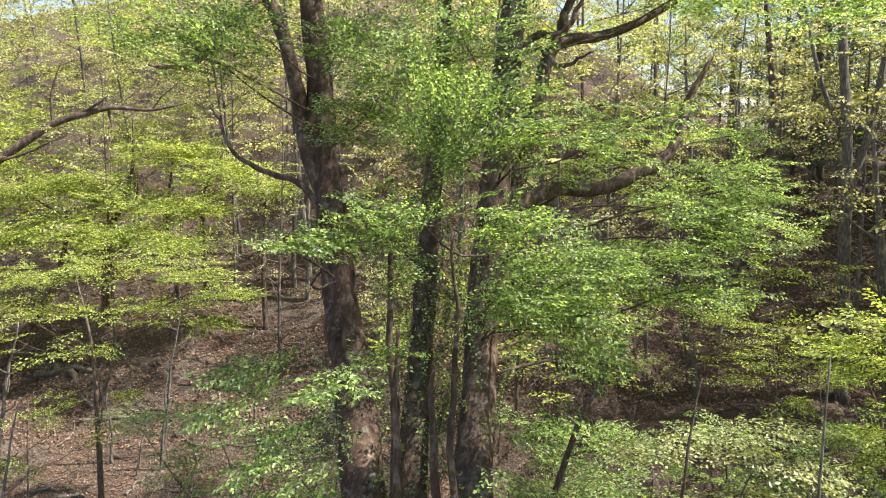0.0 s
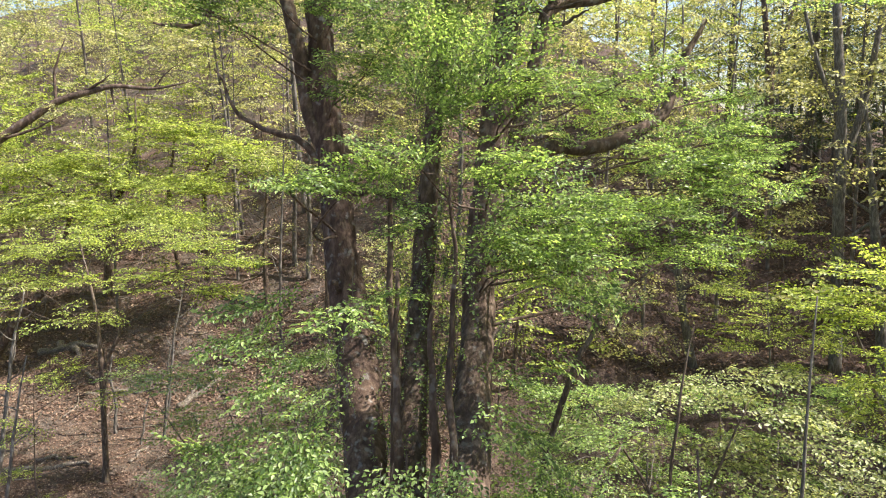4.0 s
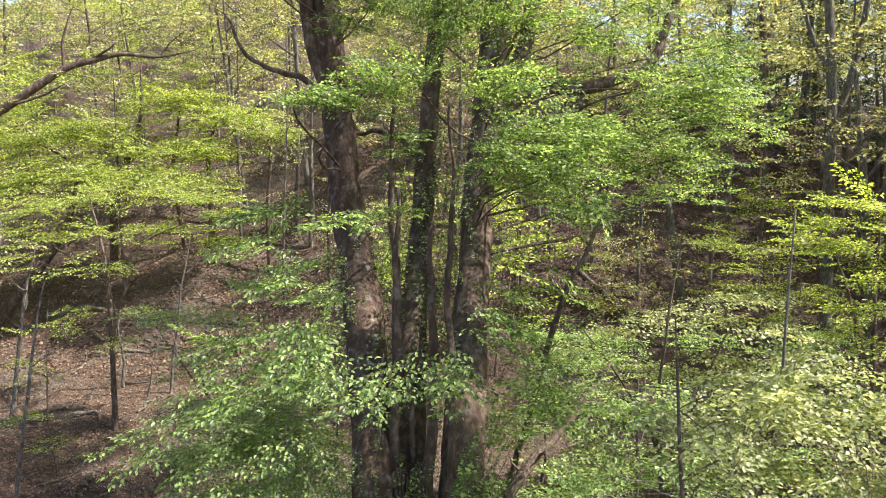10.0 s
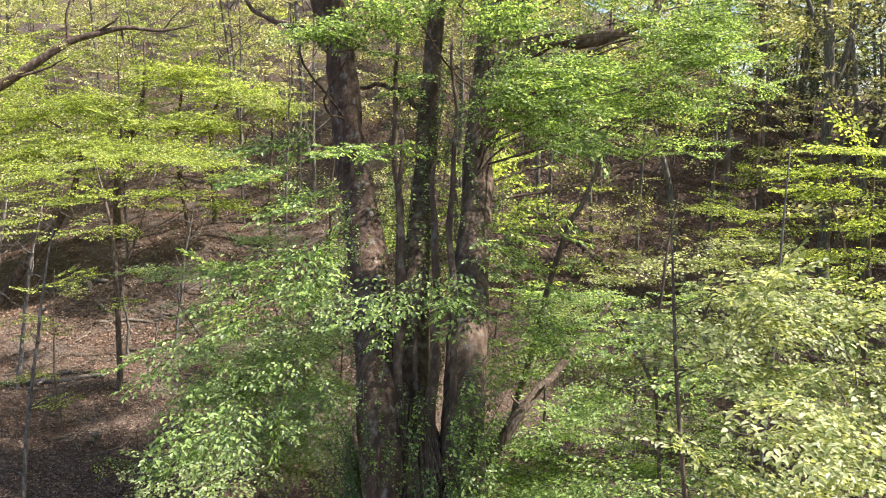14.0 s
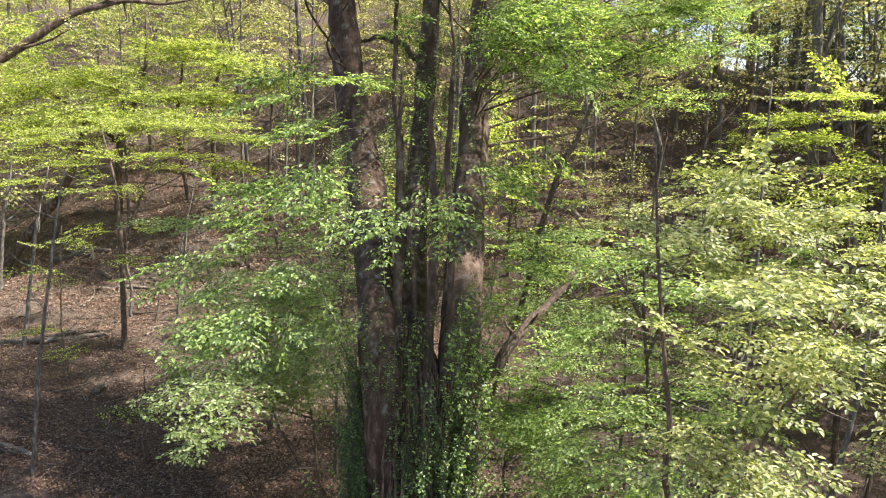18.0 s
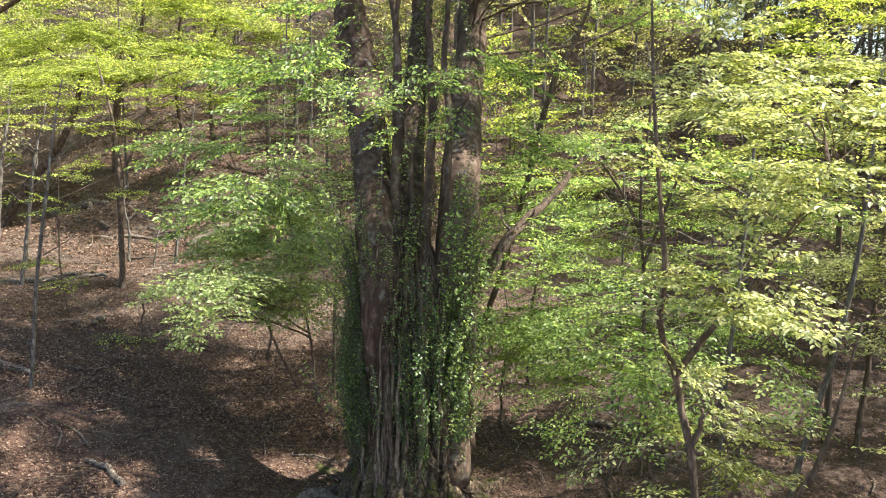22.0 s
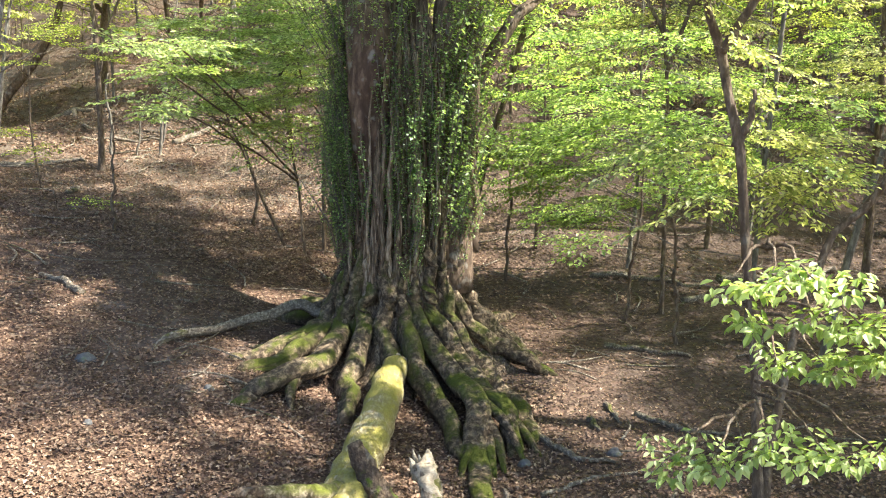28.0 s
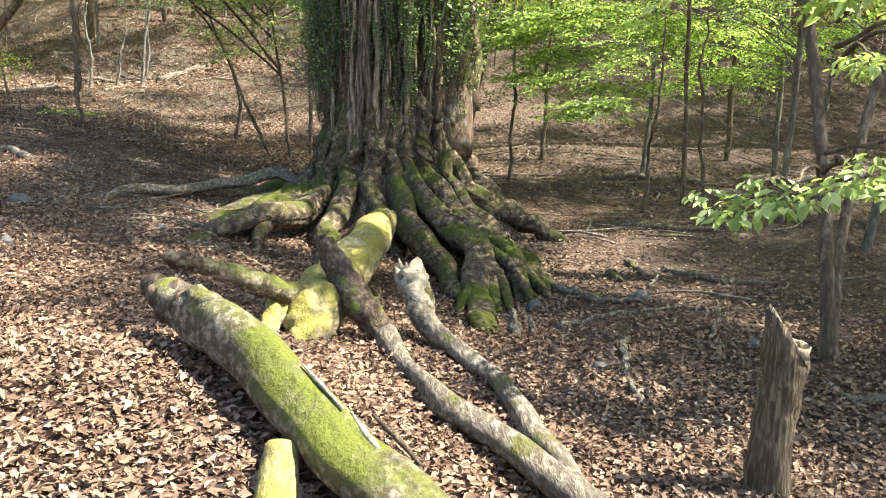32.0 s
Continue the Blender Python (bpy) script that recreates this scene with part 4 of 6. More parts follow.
MID_PADS_B = [
    (4.01, 8.80, 4.61, 0.52, 0.44, 0.12, 5),
    (4.44, 8.60, 4.46, 0.52, 0.44, 0.12, 5),
    (3.15, 9.00, 4.02, 0.52, 0.44, 0.12, 5),
    (3.84, 8.80, 3.91, 0.52, 0.44, 0.12, 5),
    (2.42, 9.00, 3.50, 0.52, 0.44, 0.12, 4),
    (3.20, 8.80, 3.40, 0.52, 0.44, 0.12, 4),
    (4.67, 8.40, 4.09, 0.52, 0.44, 0.12, 5),
]
NEAR_PADS_A = [
    (2.33, 4.54, 6.08, 0.61, 0.42, 0.17, 4),
    (1.79, 4.67, 5.67, 0.55, 0.42, 0.17, 2),
    (2.21, 4.46, 5.60, 0.55, 0.42, 0.17, 2),
    (1.95, 4.40, 5.69, 0.55, 0.42, 0.17, 3),
    (2.44, 3.84, 5.39, 0.61, 0.42, 0.21, 2),
]
NEAR_PADS_B = [
    (2.04, 3.87, 6.04, 0.42, 0.36, 0.17, 2),
    (2.45, 3.29, 5.60, 0.55, 0.42, 0.17, 2),
    (1.91, 3.90, 5.01, 0.49, 0.36, 0.17, 2),
    (2.13, 3.20, 5.55, 0.49, 0.42, 0.21, 3),
    (2.55, 2.88, 5.50, 0.49, 0.42, 0.21, 3),
]
NEAR_PADS_C = [
    (2.30, 3.57, 4.39, 0.55, 0.42, 0.26, 2),
    (1.82, 4.19, 2.14, 0.30, 0.30, 0.09, 2),
    (1.78, 4.26, 2.50, 0.49, 0.36, 0.13, 2),
]
NEAR_PADS_D = [
    (1.86, 3.67, 4.81, 0.42, 0.36, 0.13, 2),
    (2.53, 2.99, 5.04, 0.49, 0.36, 0.1, 2),
    (2.68, 2.75, 4.84, 0.42, 0.36, 0.1, 2),
    (2.36, 3.26, 4.86, 0.49, 0.36, 0.1, 2),
    (2.66, 2.95, 5.39, 0.49, 0.36, 0.13, 2),
    (2.07, 3.97, 5.13, 0.49, 0.36, 0.17, 5),
    (2.46, 3.54, 5.03, 0.49, 0.36, 0.21, 6),
    (2.30, 3.68, 4.71, 0.42, 0.36, 0.17, 2),
]
NEAR_PADS_E = [
    (2.08, 3.75, 4.02, 0.36, 0.30, 0.09, 2),
    (2.14, 4.02, 3.38, 0.42, 0.36, 0.17, 2),
    (1.90, 3.93, 4.13, 0.36, 0.30, 0.1, 5),
    (2.21, 3.69, 3.95, 0.36, 0.30, 0.1, 5),
    (2.60, 3.49, 4.00, 0.36, 0.30, 0.13, 5),
]
NEAR_PADS_TOP = [
    (2.56, 5.00, 5.86, 0.4, 0.4, 0.12, 7),
    (2.84, 4.80, 5.71, 0.4, 0.4, 0.12, 8),
    (3.27, 4.80, 5.81, 0.4, 0.4, 0.12, 8),
    (3.63, 4.60, 5.52, 0.4, 0.4, 0.12, 8),
    (2.69, 4.70, 5.30, 0.4, 0.4, 0.12, 6),
    (3.23, 4.60, 5.21, 0.4, 0.4, 0.12, 7),
    (3.66, 4.50, 4.96, 0.4, 0.4, 0.12, 7),
    (3.03, 4.60, 4.81, 0.4, 0.4, 0.12, 6),
    (3.88, 4.50, 5.29, 0.4, 0.4, 0.12, 7),
    (2.34, 5.00, 5.52, 0.4, 0.4, 0.12, 5),
]
NEAR_PADS_LOW = [
    (2.61, 4.60, 2.49, 0.45, 0.4, 0.1, 5),
    (2.84, 4.40, 2.30, 0.4, 0.4, 0.1, 5),
    (3.03, 4.60, 2.61, 0.45, 0.4, 0.1, 5),
    (2.76, 4.60, 2.15, 0.35, 0.35, 0.08, 3),
    (2.63, 5.00, 2.92, 0.5, 0.5, 0.12, 5),
]
NEAR_GROUPS = [NEAR_PADS_LOW, NEAR_PADS_TOP, NEAR_PADS_A, NEAR_PADS_B, NEAR_PADS_C, NEAR_PADS_D, NEAR_PADS_E]
FRONT_PADS_A = [
    (1.59, 2.55, 1.98, 0.16, 0.12, 0.02, 3),
    (1.77, 2.50, 2.02, 0.16, 0.12, 0.02, 3),
    (1.93, 2.40, 1.99, 0.16, 0.12, 0.02, 3),
    (1.75, 2.55, 1.77, 0.16, 0.12, 0.02, 3),
    (1.98, 2.40, 1.78, 0.16, 0.12, 0.02, 3),
    (2.12, 2.30, 1.81, 0.16, 0.12, 0.02, 3),
    (1.86, 2.60, 1.50, 0.16, 0.12, 0.02, 3),
    (2.03, 2.40, 1.56, 0.16, 0.12, 0.02, 3),
    (2.22, 2.30, 1.64, 0.16, 0.12, 0.02, 3),
    (1.26, 2.60, 0.89, 0.16, 0.12, 0.02, 3),
    (1.57, 2.60, 0.95, 0.16, 0.12, 0.02, 3),
    (1.87, 2.60, 0.99, 0.16, 0.12, 0.02, 3),
    (2.13, 2.50, 1.02, 0.16, 0.12, 0.02, 3),
    (2.34, 2.40, 1.09, 0.16, 0.12, 0.02, 3),
]
HILL_PADS = [
    (-12.87, 24.00, 7.42, 1.70, 1.40, 0.35, 58),
    (-10.51, 23.50, 7.61, 1.70, 1.40, 0.35, 58),
    (-8.36, 24.00, 8.47, 1.60, 1.30, 0.35, 62),
    (-6.51, 23.00, 8.04, 1.50, 1.20, 0.3, 55),
    (-9.13, 23.00, 7.11, 1.70, 1.40, 0.35, 58),
    (-10.93, 22.00, 6.49, 1.60, 1.30, 0.35, 55),
    (-7.10, 22.00, 7.07, 1.50, 1.20, 0.3, 51),
    (-12.61, 22.00, 6.16, 1.50, 1.20, 0.35, 51),
    (-9.00, 21.50, 6.37, 1.50, 1.20, 0.3, 51),
    (-5.47, 22.50, 7.63, 1.10, 1.10, 0.26, 35),
    (-6.97, 20.00, 6.34, 1.20, 1.00, 0.26, 31),
    (-14.47, 23.00, 6.76, 1.60, 1.30, 0.35, 55),
]
LEFT_PADS = [
    (-9.37, 17.00, 5.94, 1.2, 1, 0.26, 23),
    (-7.83, 16.50, 6.19, 1.2, 1, 0.26, 26),
    (-6.44, 16.50, 6.32, 1.1, 1, 0.22, 23),
    (-5.12, 15.50, 6.31, 0.8, 0.8, 0.17, 18),
    (-4.34, 15.00, 6.07, 0.55, 0.5, 0.13, 16),
    (-8.40, 16.00, 5.44, 1, 1, 0.2, 13),
    (-6.65, 15.50, 5.64, 1, 0.9, 0.2, 13),
    (-5.63, 15.50, 5.65, 0.8, 0.8, 0.13, 10),
    (-8.75, 15.00, 5.13, 0.9, 0.8, 0.15, 8),
    (-7.13, 15.00, 5.01, 0.9, 0.8, 0.15, 8),
    (-4.54, 15.00, 5.49, 0.4, 0.4, 0.1, 8),
    (-9.87, 16.00, 5.57, 1, 1, 0.2, 13),
]
SPARSE_PADS = [
    (-7.72, 13.50, 3.99, 0.7, 0.6, 0.1, 5),
    (-7.19, 14.00, 4.19, 0.8, 0.6, 0.1, 5),
    (-6.24, 14.00, 3.62, 0.6, 0.6, 0.1, 3),
    (-7.05, 12.50, 3.45, 0.6, 0.5, 0.08, 3),
    (-7.64, 12.50, 3.66, 0.6, 0.5, 0.08, 3),
    (-6.06, 14.50, 4.18, 0.6, 0.6, 0.1, 3),
    (-6.10, 10.50, 0.81, 0.55, 0.5, 0.08, 5),
    (-5.81, 12.00, 1.10, 0.5, 0.4, 0.08, 3),
    (-8.28, 13.50, 2.22, 0.6, 0.5, 0.08, 5),
    (-7.49, 13.00, 1.90, 0.5, 0.5, 0.08, 3),
]
LIME_PADS = [
    (5.28, 9.50, 6.60, 0.55, 0.5, 0.13, 8),
    (5.58, 9.20, 6.90, 0.55, 0.5, 0.15, 9),
    (5.46, 9.50, 6.29, 0.6, 0.5, 0.13, 7),
    (5.24, 10.00, 6.33, 0.5, 0.45, 0.1, 5),
    (5.84, 9.50, 5.48, 0.55, 0.5, 0.1, 5),
    (5.63, 9.80, 5.16, 0.5, 0.45, 0.1, 4),
    (5.75, 9.00, 5.07, 0.5, 0.45, 0.1, 4),
    (5.89, 9.00, 6.64, 0.6, 0.5, 0.15, 8),
    (5.89, 9.00, 5.90, 0.5, 0.5, 0.12, 6),
]
SLOPE_PADS = [
    (6.09, 15.50, 5.36, 0.75, 0.6, 0.1, 9),
    (6.55, 15.00, 5.32, 0.8, 0.7, 0.13, 9),
    (7.25, 15.00, 4.49, 0.9, 0.7, 0.13, 11),
    (6.41, 15.00, 4.91, 0.6, 0.6, 0.1, 5),
    (7.61, 14.50, 4.43, 0.8, 0.7, 0.13, 9),
    (6.85, 14.50, 3.96, 0.7, 0.6, 0.1, 7),
    (6.09, 15.00, 4.31, 0.5, 0.5, 0.1, 5),
    (7.43, 13.50, 3.46, 0.8, 0.6, 0.12, 7),
]
BUSH_PADS_A = [
    (-2.59, 8.88, 2.77, 0.74, 0.66, 0.21, 10),
    (-2.22, 9.04, 3.59, 0.82, 0.66, 0.3, 12),
    (-1.91, 9.17, 4.27, 0.66, 0.66, 0.34, 10),
    (-2.68, 9.70, 3.19, 0.82, 0.66, 0.34, 15),
    (-2.29, 9.81, 3.73, 0.82, 0.66, 0.34, 15),
    (-3.37, 9.82, 2.72, 0.74, 0.66, 0.17, 7),
    (-3.26, 8.40, 2.90, 0.57, 0.49, 0.1, 4),
    (-2.91, 7.54, 3.39, 0.66, 0.57, 0.09, 7),
    (-2.94, 7.12, 2.78, 0.41, 0.41, 0.07, 3),
    (-2.56, 6.60, 3.41, 0.74, 0.57, 0.1, 9),
    (-2.63, 6.35, 3.15, 0.49, 0.41, 0.09, 4),
    (-1.67, 8.47, 3.27, 0.49, 0.49, 0.34, 7),
    (-1.69, 9.74, 4.59, 0.74, 0.66, 0.42, 12),
]
BUSH_PADS_B = [
    (-2.49, 9.64, 4.03, 0.90, 0.74, 0.34, 15),
    (-3.12, 9.55, 3.56, 0.82, 0.66, 0.26, 10),
    (-2.03, 10.53, 3.79, 0.74, 0.66, 0.42, 12),
    (-2.53, 10.76, 2.21, 0.82, 0.66, 0.26, 11),
    (-2.79, 10.51, 3.16, 0.66, 0.57, 0.17, 9),
    (-2.06, 9.99, 2.59, 0.49, 0.41, 0.13, 7),
    (-3.38, 10.83, 2.71, 0.66, 0.57, 0.1, 7),
    (-1.79, 10.30, 3.14, 0.41, 0.41, 0.17, 7),
]
BUSH_PADS_C = [
    (-3.76, 12.00, 4.66, 0.75, 0.6375, 0.16, 12),
    (-3.07, 12.00, 5.21, 0.75, 0.6375, 0.16, 12),
    (-2.43, 12.00, 4.38, 0.75, 0.6375, 0.16, 12),
    (-2.94, 12.00, 3.72, 0.75, 0.6375, 0.16, 12),
    (-2.03, 12.00, 4.95, 0.75, 0.6375, 0.16, 12),
    (-4.28, 12.00, 3.90, 0.75, 0.6375, 0.16, 12),
    (-5.00, 12.00, 4.65, 0.75, 0.6375, 0.16, 12),
    (-3.64, 12.00, 3.13, 0.75, 0.6375, 0.16, 12),
    (-2.27, 12.00, 3.34, 0.75, 0.6375, 0.16, 12),
]
BUSH_PADS_D = [
    (-3.51, 9.60, 3.18, 0.6, 0.5, 0.1, 11),
    (-2.82, 9.40, 3.48, 0.65, 0.5, 0.12, 13),
    (-2.26, 9.20, 3.11, 0.55, 0.5, 0.12, 11),
    (-1.69, 9.00, 3.39, 0.5, 0.45, 0.14, 10),
    (-2.64, 9.20, 2.81, 0.6, 0.5, 0.1, 10),
    (-1.99, 8.90, 2.53, 0.5, 0.45, 0.1, 8),
    (-1.65, 9.00, 3.67, 0.5, 0.45, 0.14, 10),
    (-3.30, 9.80, 3.88, 0.65, 0.5, 0.14, 12),
    (-2.37, 9.50, 3.93, 0.6, 0.5, 0.14, 12),
    (-1.67, 8.80, 2.89, 0.4, 0.4, 0.1, 7),
]
BUSH_GROUPS = [BUSH_PADS_D, BUSH_PADS_C, BUSH_PADS_A, BUSH_PADS_B]
RIGHT_PADS_B = [
    (3.14, 5.54, 3.77, 0.55, 0.42, 0.17, 3),
    (3.45, 4.85, 2.86, 0.49, 0.36, 0.1, 2),
    (4.77, 8.45, 2.58, 0.68, 0.53, 0.2, 4),
    (4.20, 9.90, 3.24, 0.75, 0.61, 0.2, 7),
    (4.25, 10.76, 2.23, 0.91, 0.68, 0.26, 12),
    (2.81, 11.42, 1.95, 0.91, 0.68, 0.26, 10),
    (1.48, 9.17, 1.90, 0.61, 0.49, 0.26, 7),
    (1.53, 8.16, 1.57, 0.55, 0.42, 0.13, 5),
    (1.14, 8.87, 2.08, 0.42, 0.42, 0.21, 5),
    (4.56, 7.95, 1.90, 0.61, 0.53, 0.31, 3),
    (1.74, 7.53, 1.30, 0.36, 0.36, 0.09, 4),
]
RIGHT_PADS_C = [
    (1.23, 8.37, 3.18, 0.55, 0.49, 0.26, 8),
    (1.82, 7.94, 3.61, 0.67, 0.49, 0.26, 7),
    (3.24, 10.01, 3.78, 0.84, 0.61, 0.26, 8),
    (1.50, 7.73, 2.52, 0.49, 0.42, 0.13, 5),
    (3.01, 9.84, 2.92, 0.75, 0.61, 0.15, 7),
    (1.07, 9.02, 3.90, 0.49, 0.49, 0.34, 7),
    (0.98, 9.10, 3.99, 0.49, 0.49, 0.51, 9),
    (1.37, 8.70, 4.57, 0.55, 0.49, 0.42, 9),
    (1.80, 8.79, 5.00, 0.61, 0.49, 0.34, 9),
    (1.89, 7.58, 4.02, 0.55, 0.49, 0.26, 6),
    (2.15, 6.45, 3.48, 0.55, 0.42, 0.17, 6),
    (1.28, 9.21, 2.10, 0.61, 0.49, 0.21, 7),
    (2.81, 11.52, 2.45, 0.84, 0.61, 0.26, 9),
]
RIGHT_PADS_D = [
    (3.54, 9.95, 1.73, 0.68, 0.53, 0.15, 3),
    (4.67, 8.69, 2.07, 0.61, 0.53, 0.26, 3),
    (4.18, 9.46, 2.33, 0.68, 0.53, 0.26, 4),
    (3.13, 10.62, 1.52, 0.68, 0.53, 0.12, 3),
    (1.41, 7.26, 5.00, 0.55, 0.42, 0.26, 7),
    (2.03, 6.75, 5.01, 0.55, 0.42, 0.26, 8),
    (2.61, 6.20, 4.81, 0.55, 0.42, 0.26, 8),
    (3.20, 5.70, 4.87, 0.55, 0.42, 0.26, 8),
    (3.54, 5.12, 4.55, 0.49, 0.42, 0.26, 5),
    (1.68, 6.62, 4.33, 0.49, 0.36, 0.13, 4),
    (2.76, 10.80, 4.17, 0.68, 0.53, 0.26, 6),
    (3.56, 9.34, 4.02, 0.68, 0.53, 0.26, 6),
    (1.74, 8.73, 2.25, 0.55, 0.42, 0.17, 6),
]
RIGHT_PADS_E = [
    (0.91, 8.94, 2.96, 0.42, 0.36, 0.17, 5),
    (1.50, 8.15, 2.58, 0.49, 0.36, 0.13, 6),
    (1.87, 7.60, 2.90, 0.49, 0.36, 0.17, 7),
    (3.13, 9.90, 2.69, 0.61, 0.45, 0.15, 7),
    (3.53, 9.14, 2.99, 0.61, 0.45, 0.2, 8),
    (3.84, 8.72, 2.36, 0.45, 0.38, 0.12, 5),
    (4.12, 7.67, 2.74, 0.45, 0.38, 0.2, 7),
    (4.23, 6.96, 2.25, 0.38, 0.38, 0.15, 3),
    (1.14, 9.04, 2.25, 0.42, 0.36, 0.1, 5),
]
BACK_PADS = [
    (1.56, 13.00, 4.01, 0.95, 0.8, 0.16, 15),
    (2.38, 13.00, 3.52, 0.95, 0.8, 0.16, 15),
    (3.17, 13.00, 4.02, 0.95, 0.8, 0.16, 15),
    (4.02, 13.00, 3.33, 0.95, 0.8, 0.16, 15),
    (4.79, 13.00, 3.93, 0.95, 0.8, 0.16, 15),
    (5.76, 13.00, 3.15, 0.95, 0.8, 0.16, 15),
    (6.52, 13.00, 3.75, 0.95, 0.8, 0.16, 15),
    (7.41, 13.00, 3.06, 0.95, 0.8, 0.16, 15),
    (2.82, 13.00, 2.83, 0.95, 0.8, 0.16, 15),
    (3.86, 13.00, 2.58, 0.95, 0.8, 0.16, 15),
    (6.44, 13.00, 2.45, 0.95, 0.8, 0.16, 15),
    (7.30, 13.00, 4.04, 0.95, 0.8, 0.16, 15),
    (1.90, 13.00, 2.92, 0.95, 0.8, 0.16, 15),
]
RIGHT_PADS_F = [
    (0.96, 9.50, 2.12, 0.6, 0.51, 0.16, 14),
    (1.40, 9.50, 1.64, 0.6, 0.51, 0.16, 14),
    (2.03, 9.50, 1.92, 0.6, 0.51, 0.16, 14),
    (2.62, 9.50, 1.50, 0.6, 0.51, 0.16, 14),
    (3.22, 9.50, 2.13, 0.6, 0.51, 0.16, 14),
    (3.83, 9.50, 1.65, 0.6, 0.51, 0.16, 14),
    (2.06, 9.50, 1.22, 0.6, 0.51, 0.16, 14),
    (1.66, 9.50, 2.33, 0.6, 0.51, 0.16, 14),
    (2.72, 9.50, 2.26, 0.6, 0.51, 0.16, 14),
    (4.37, 9.50, 2.00, 0.6, 0.51, 0.16, 14),
]
RIGHT_PADS_G = [
    (1.55, 6.50, 2.64, 0.6, 0.5, 0.12, 5),
    (1.88, 6.00, 2.76, 0.55, 0.5, 0.12, 5),
    (2.28, 6.00, 2.55, 0.6, 0.5, 0.12, 5),
    (2.47, 5.50, 2.69, 0.55, 0.5, 0.12, 5),
    (1.98, 6.50, 2.33, 0.5, 0.45, 0.1, 4),
    (2.35, 6.00, 2.17, 0.5, 0.45, 0.1, 4),
    (2.55, 5.50, 2.30, 0.5, 0.45, 0.1, 4),
    (1.67, 6.20, 3.04, 0.55, 0.5, 0.12, 5),
    (2.28, 5.80, 3.03, 0.6, 0.5, 0.12, 5),
    (1.52, 7.50, 2.43, 0.5, 0.5, 0.1, 3),
    (1.84, 7.20, 1.74, 0.4, 0.35, 0.06, 2),
    (1.46, 7.80, 2.08, 0.45, 0.4, 0.1, 2),
]
RIGHT_GROUPS = [RIGHT_PADS_G, RIGHT_PADS_F, BACK_PADS, RIGHT_PADS_B, RIGHT_PADS_C, RIGHT_PADS_D, RIGHT_PADS_E]


def on_ground(x, y, dz=0.0):
    return (x, y, float(ground_height(x, y)) + dz)


def young_tree(label, stems, groups, leaf, bark, hub, kit=None, thick=0.012, size=(0.6, 1.05), category="tree"):
    """A tree of one or more stems (points, radii), with clouds of leaf sprays."""
    base = stems[0][0][0]
    tree = thing("young_tree", on_ground(base[0], base[1]), label, category)
    for q, rad in stems:
        part("trunk", tube(q, rad, 12, 8 * len(q), 0.06, wobble=0.006, swell=1.5), bark, tree)
    for pads in groups:
        crown(tree, pads, hub, leaf, size, kit=kit)
        for p in pads:
            stem = min(stems, key=lambda s: min(math.dist(p[:3], c) for c in s[0]))[0]
            branches_to([p], stem, thick, "limb", tree, bark)
    return tree


near_tree = young_tree("young hornbeam with a forked slim brown trunk and leaves coloured pale as if sunlit",
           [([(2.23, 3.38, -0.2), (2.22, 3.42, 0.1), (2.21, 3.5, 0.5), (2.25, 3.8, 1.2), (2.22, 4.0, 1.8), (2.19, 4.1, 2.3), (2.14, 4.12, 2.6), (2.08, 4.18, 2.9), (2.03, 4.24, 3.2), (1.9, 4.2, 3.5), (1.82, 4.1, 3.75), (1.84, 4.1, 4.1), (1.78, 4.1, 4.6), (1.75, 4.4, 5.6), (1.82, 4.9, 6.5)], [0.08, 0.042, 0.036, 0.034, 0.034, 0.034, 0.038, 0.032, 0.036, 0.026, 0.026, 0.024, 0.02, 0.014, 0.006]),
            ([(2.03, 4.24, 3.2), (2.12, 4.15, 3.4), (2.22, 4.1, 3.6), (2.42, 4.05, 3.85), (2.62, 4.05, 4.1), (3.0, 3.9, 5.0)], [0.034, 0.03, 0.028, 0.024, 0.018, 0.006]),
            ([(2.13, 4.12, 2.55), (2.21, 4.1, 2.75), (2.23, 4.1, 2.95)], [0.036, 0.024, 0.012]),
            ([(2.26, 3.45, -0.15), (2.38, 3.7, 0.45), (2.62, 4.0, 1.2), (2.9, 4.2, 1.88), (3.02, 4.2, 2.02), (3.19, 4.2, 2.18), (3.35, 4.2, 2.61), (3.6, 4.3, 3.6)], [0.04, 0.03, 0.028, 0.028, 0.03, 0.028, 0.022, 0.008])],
           NEAR_GROUPS, LEAF_SUNLIT_TONE, BARK_THIN, (2.0, 4.0, 4.0), thick=0.007, kit=SPRAYS_FINE, size=(0.6, 0.9))
crown(near_tree, FRONT_PADS_A, (3.2, 3.4, 1.4), LEAF_FRONT, (0.38, 0.5), kit=SPRAYS_FRONT)
for p in FRONT_PADS_A:
    part("branch", tube([(2.17, 3.55, p[2] - 0.05), ((2.17 + p[0]) / 2, (3.55 + p[1]) / 2, p[2] + 0.06), p[:3]], [0.014, 0.01, 0.003], 6, 12, 0.05, wobble=0.01), BARK_THIN, near_tree)
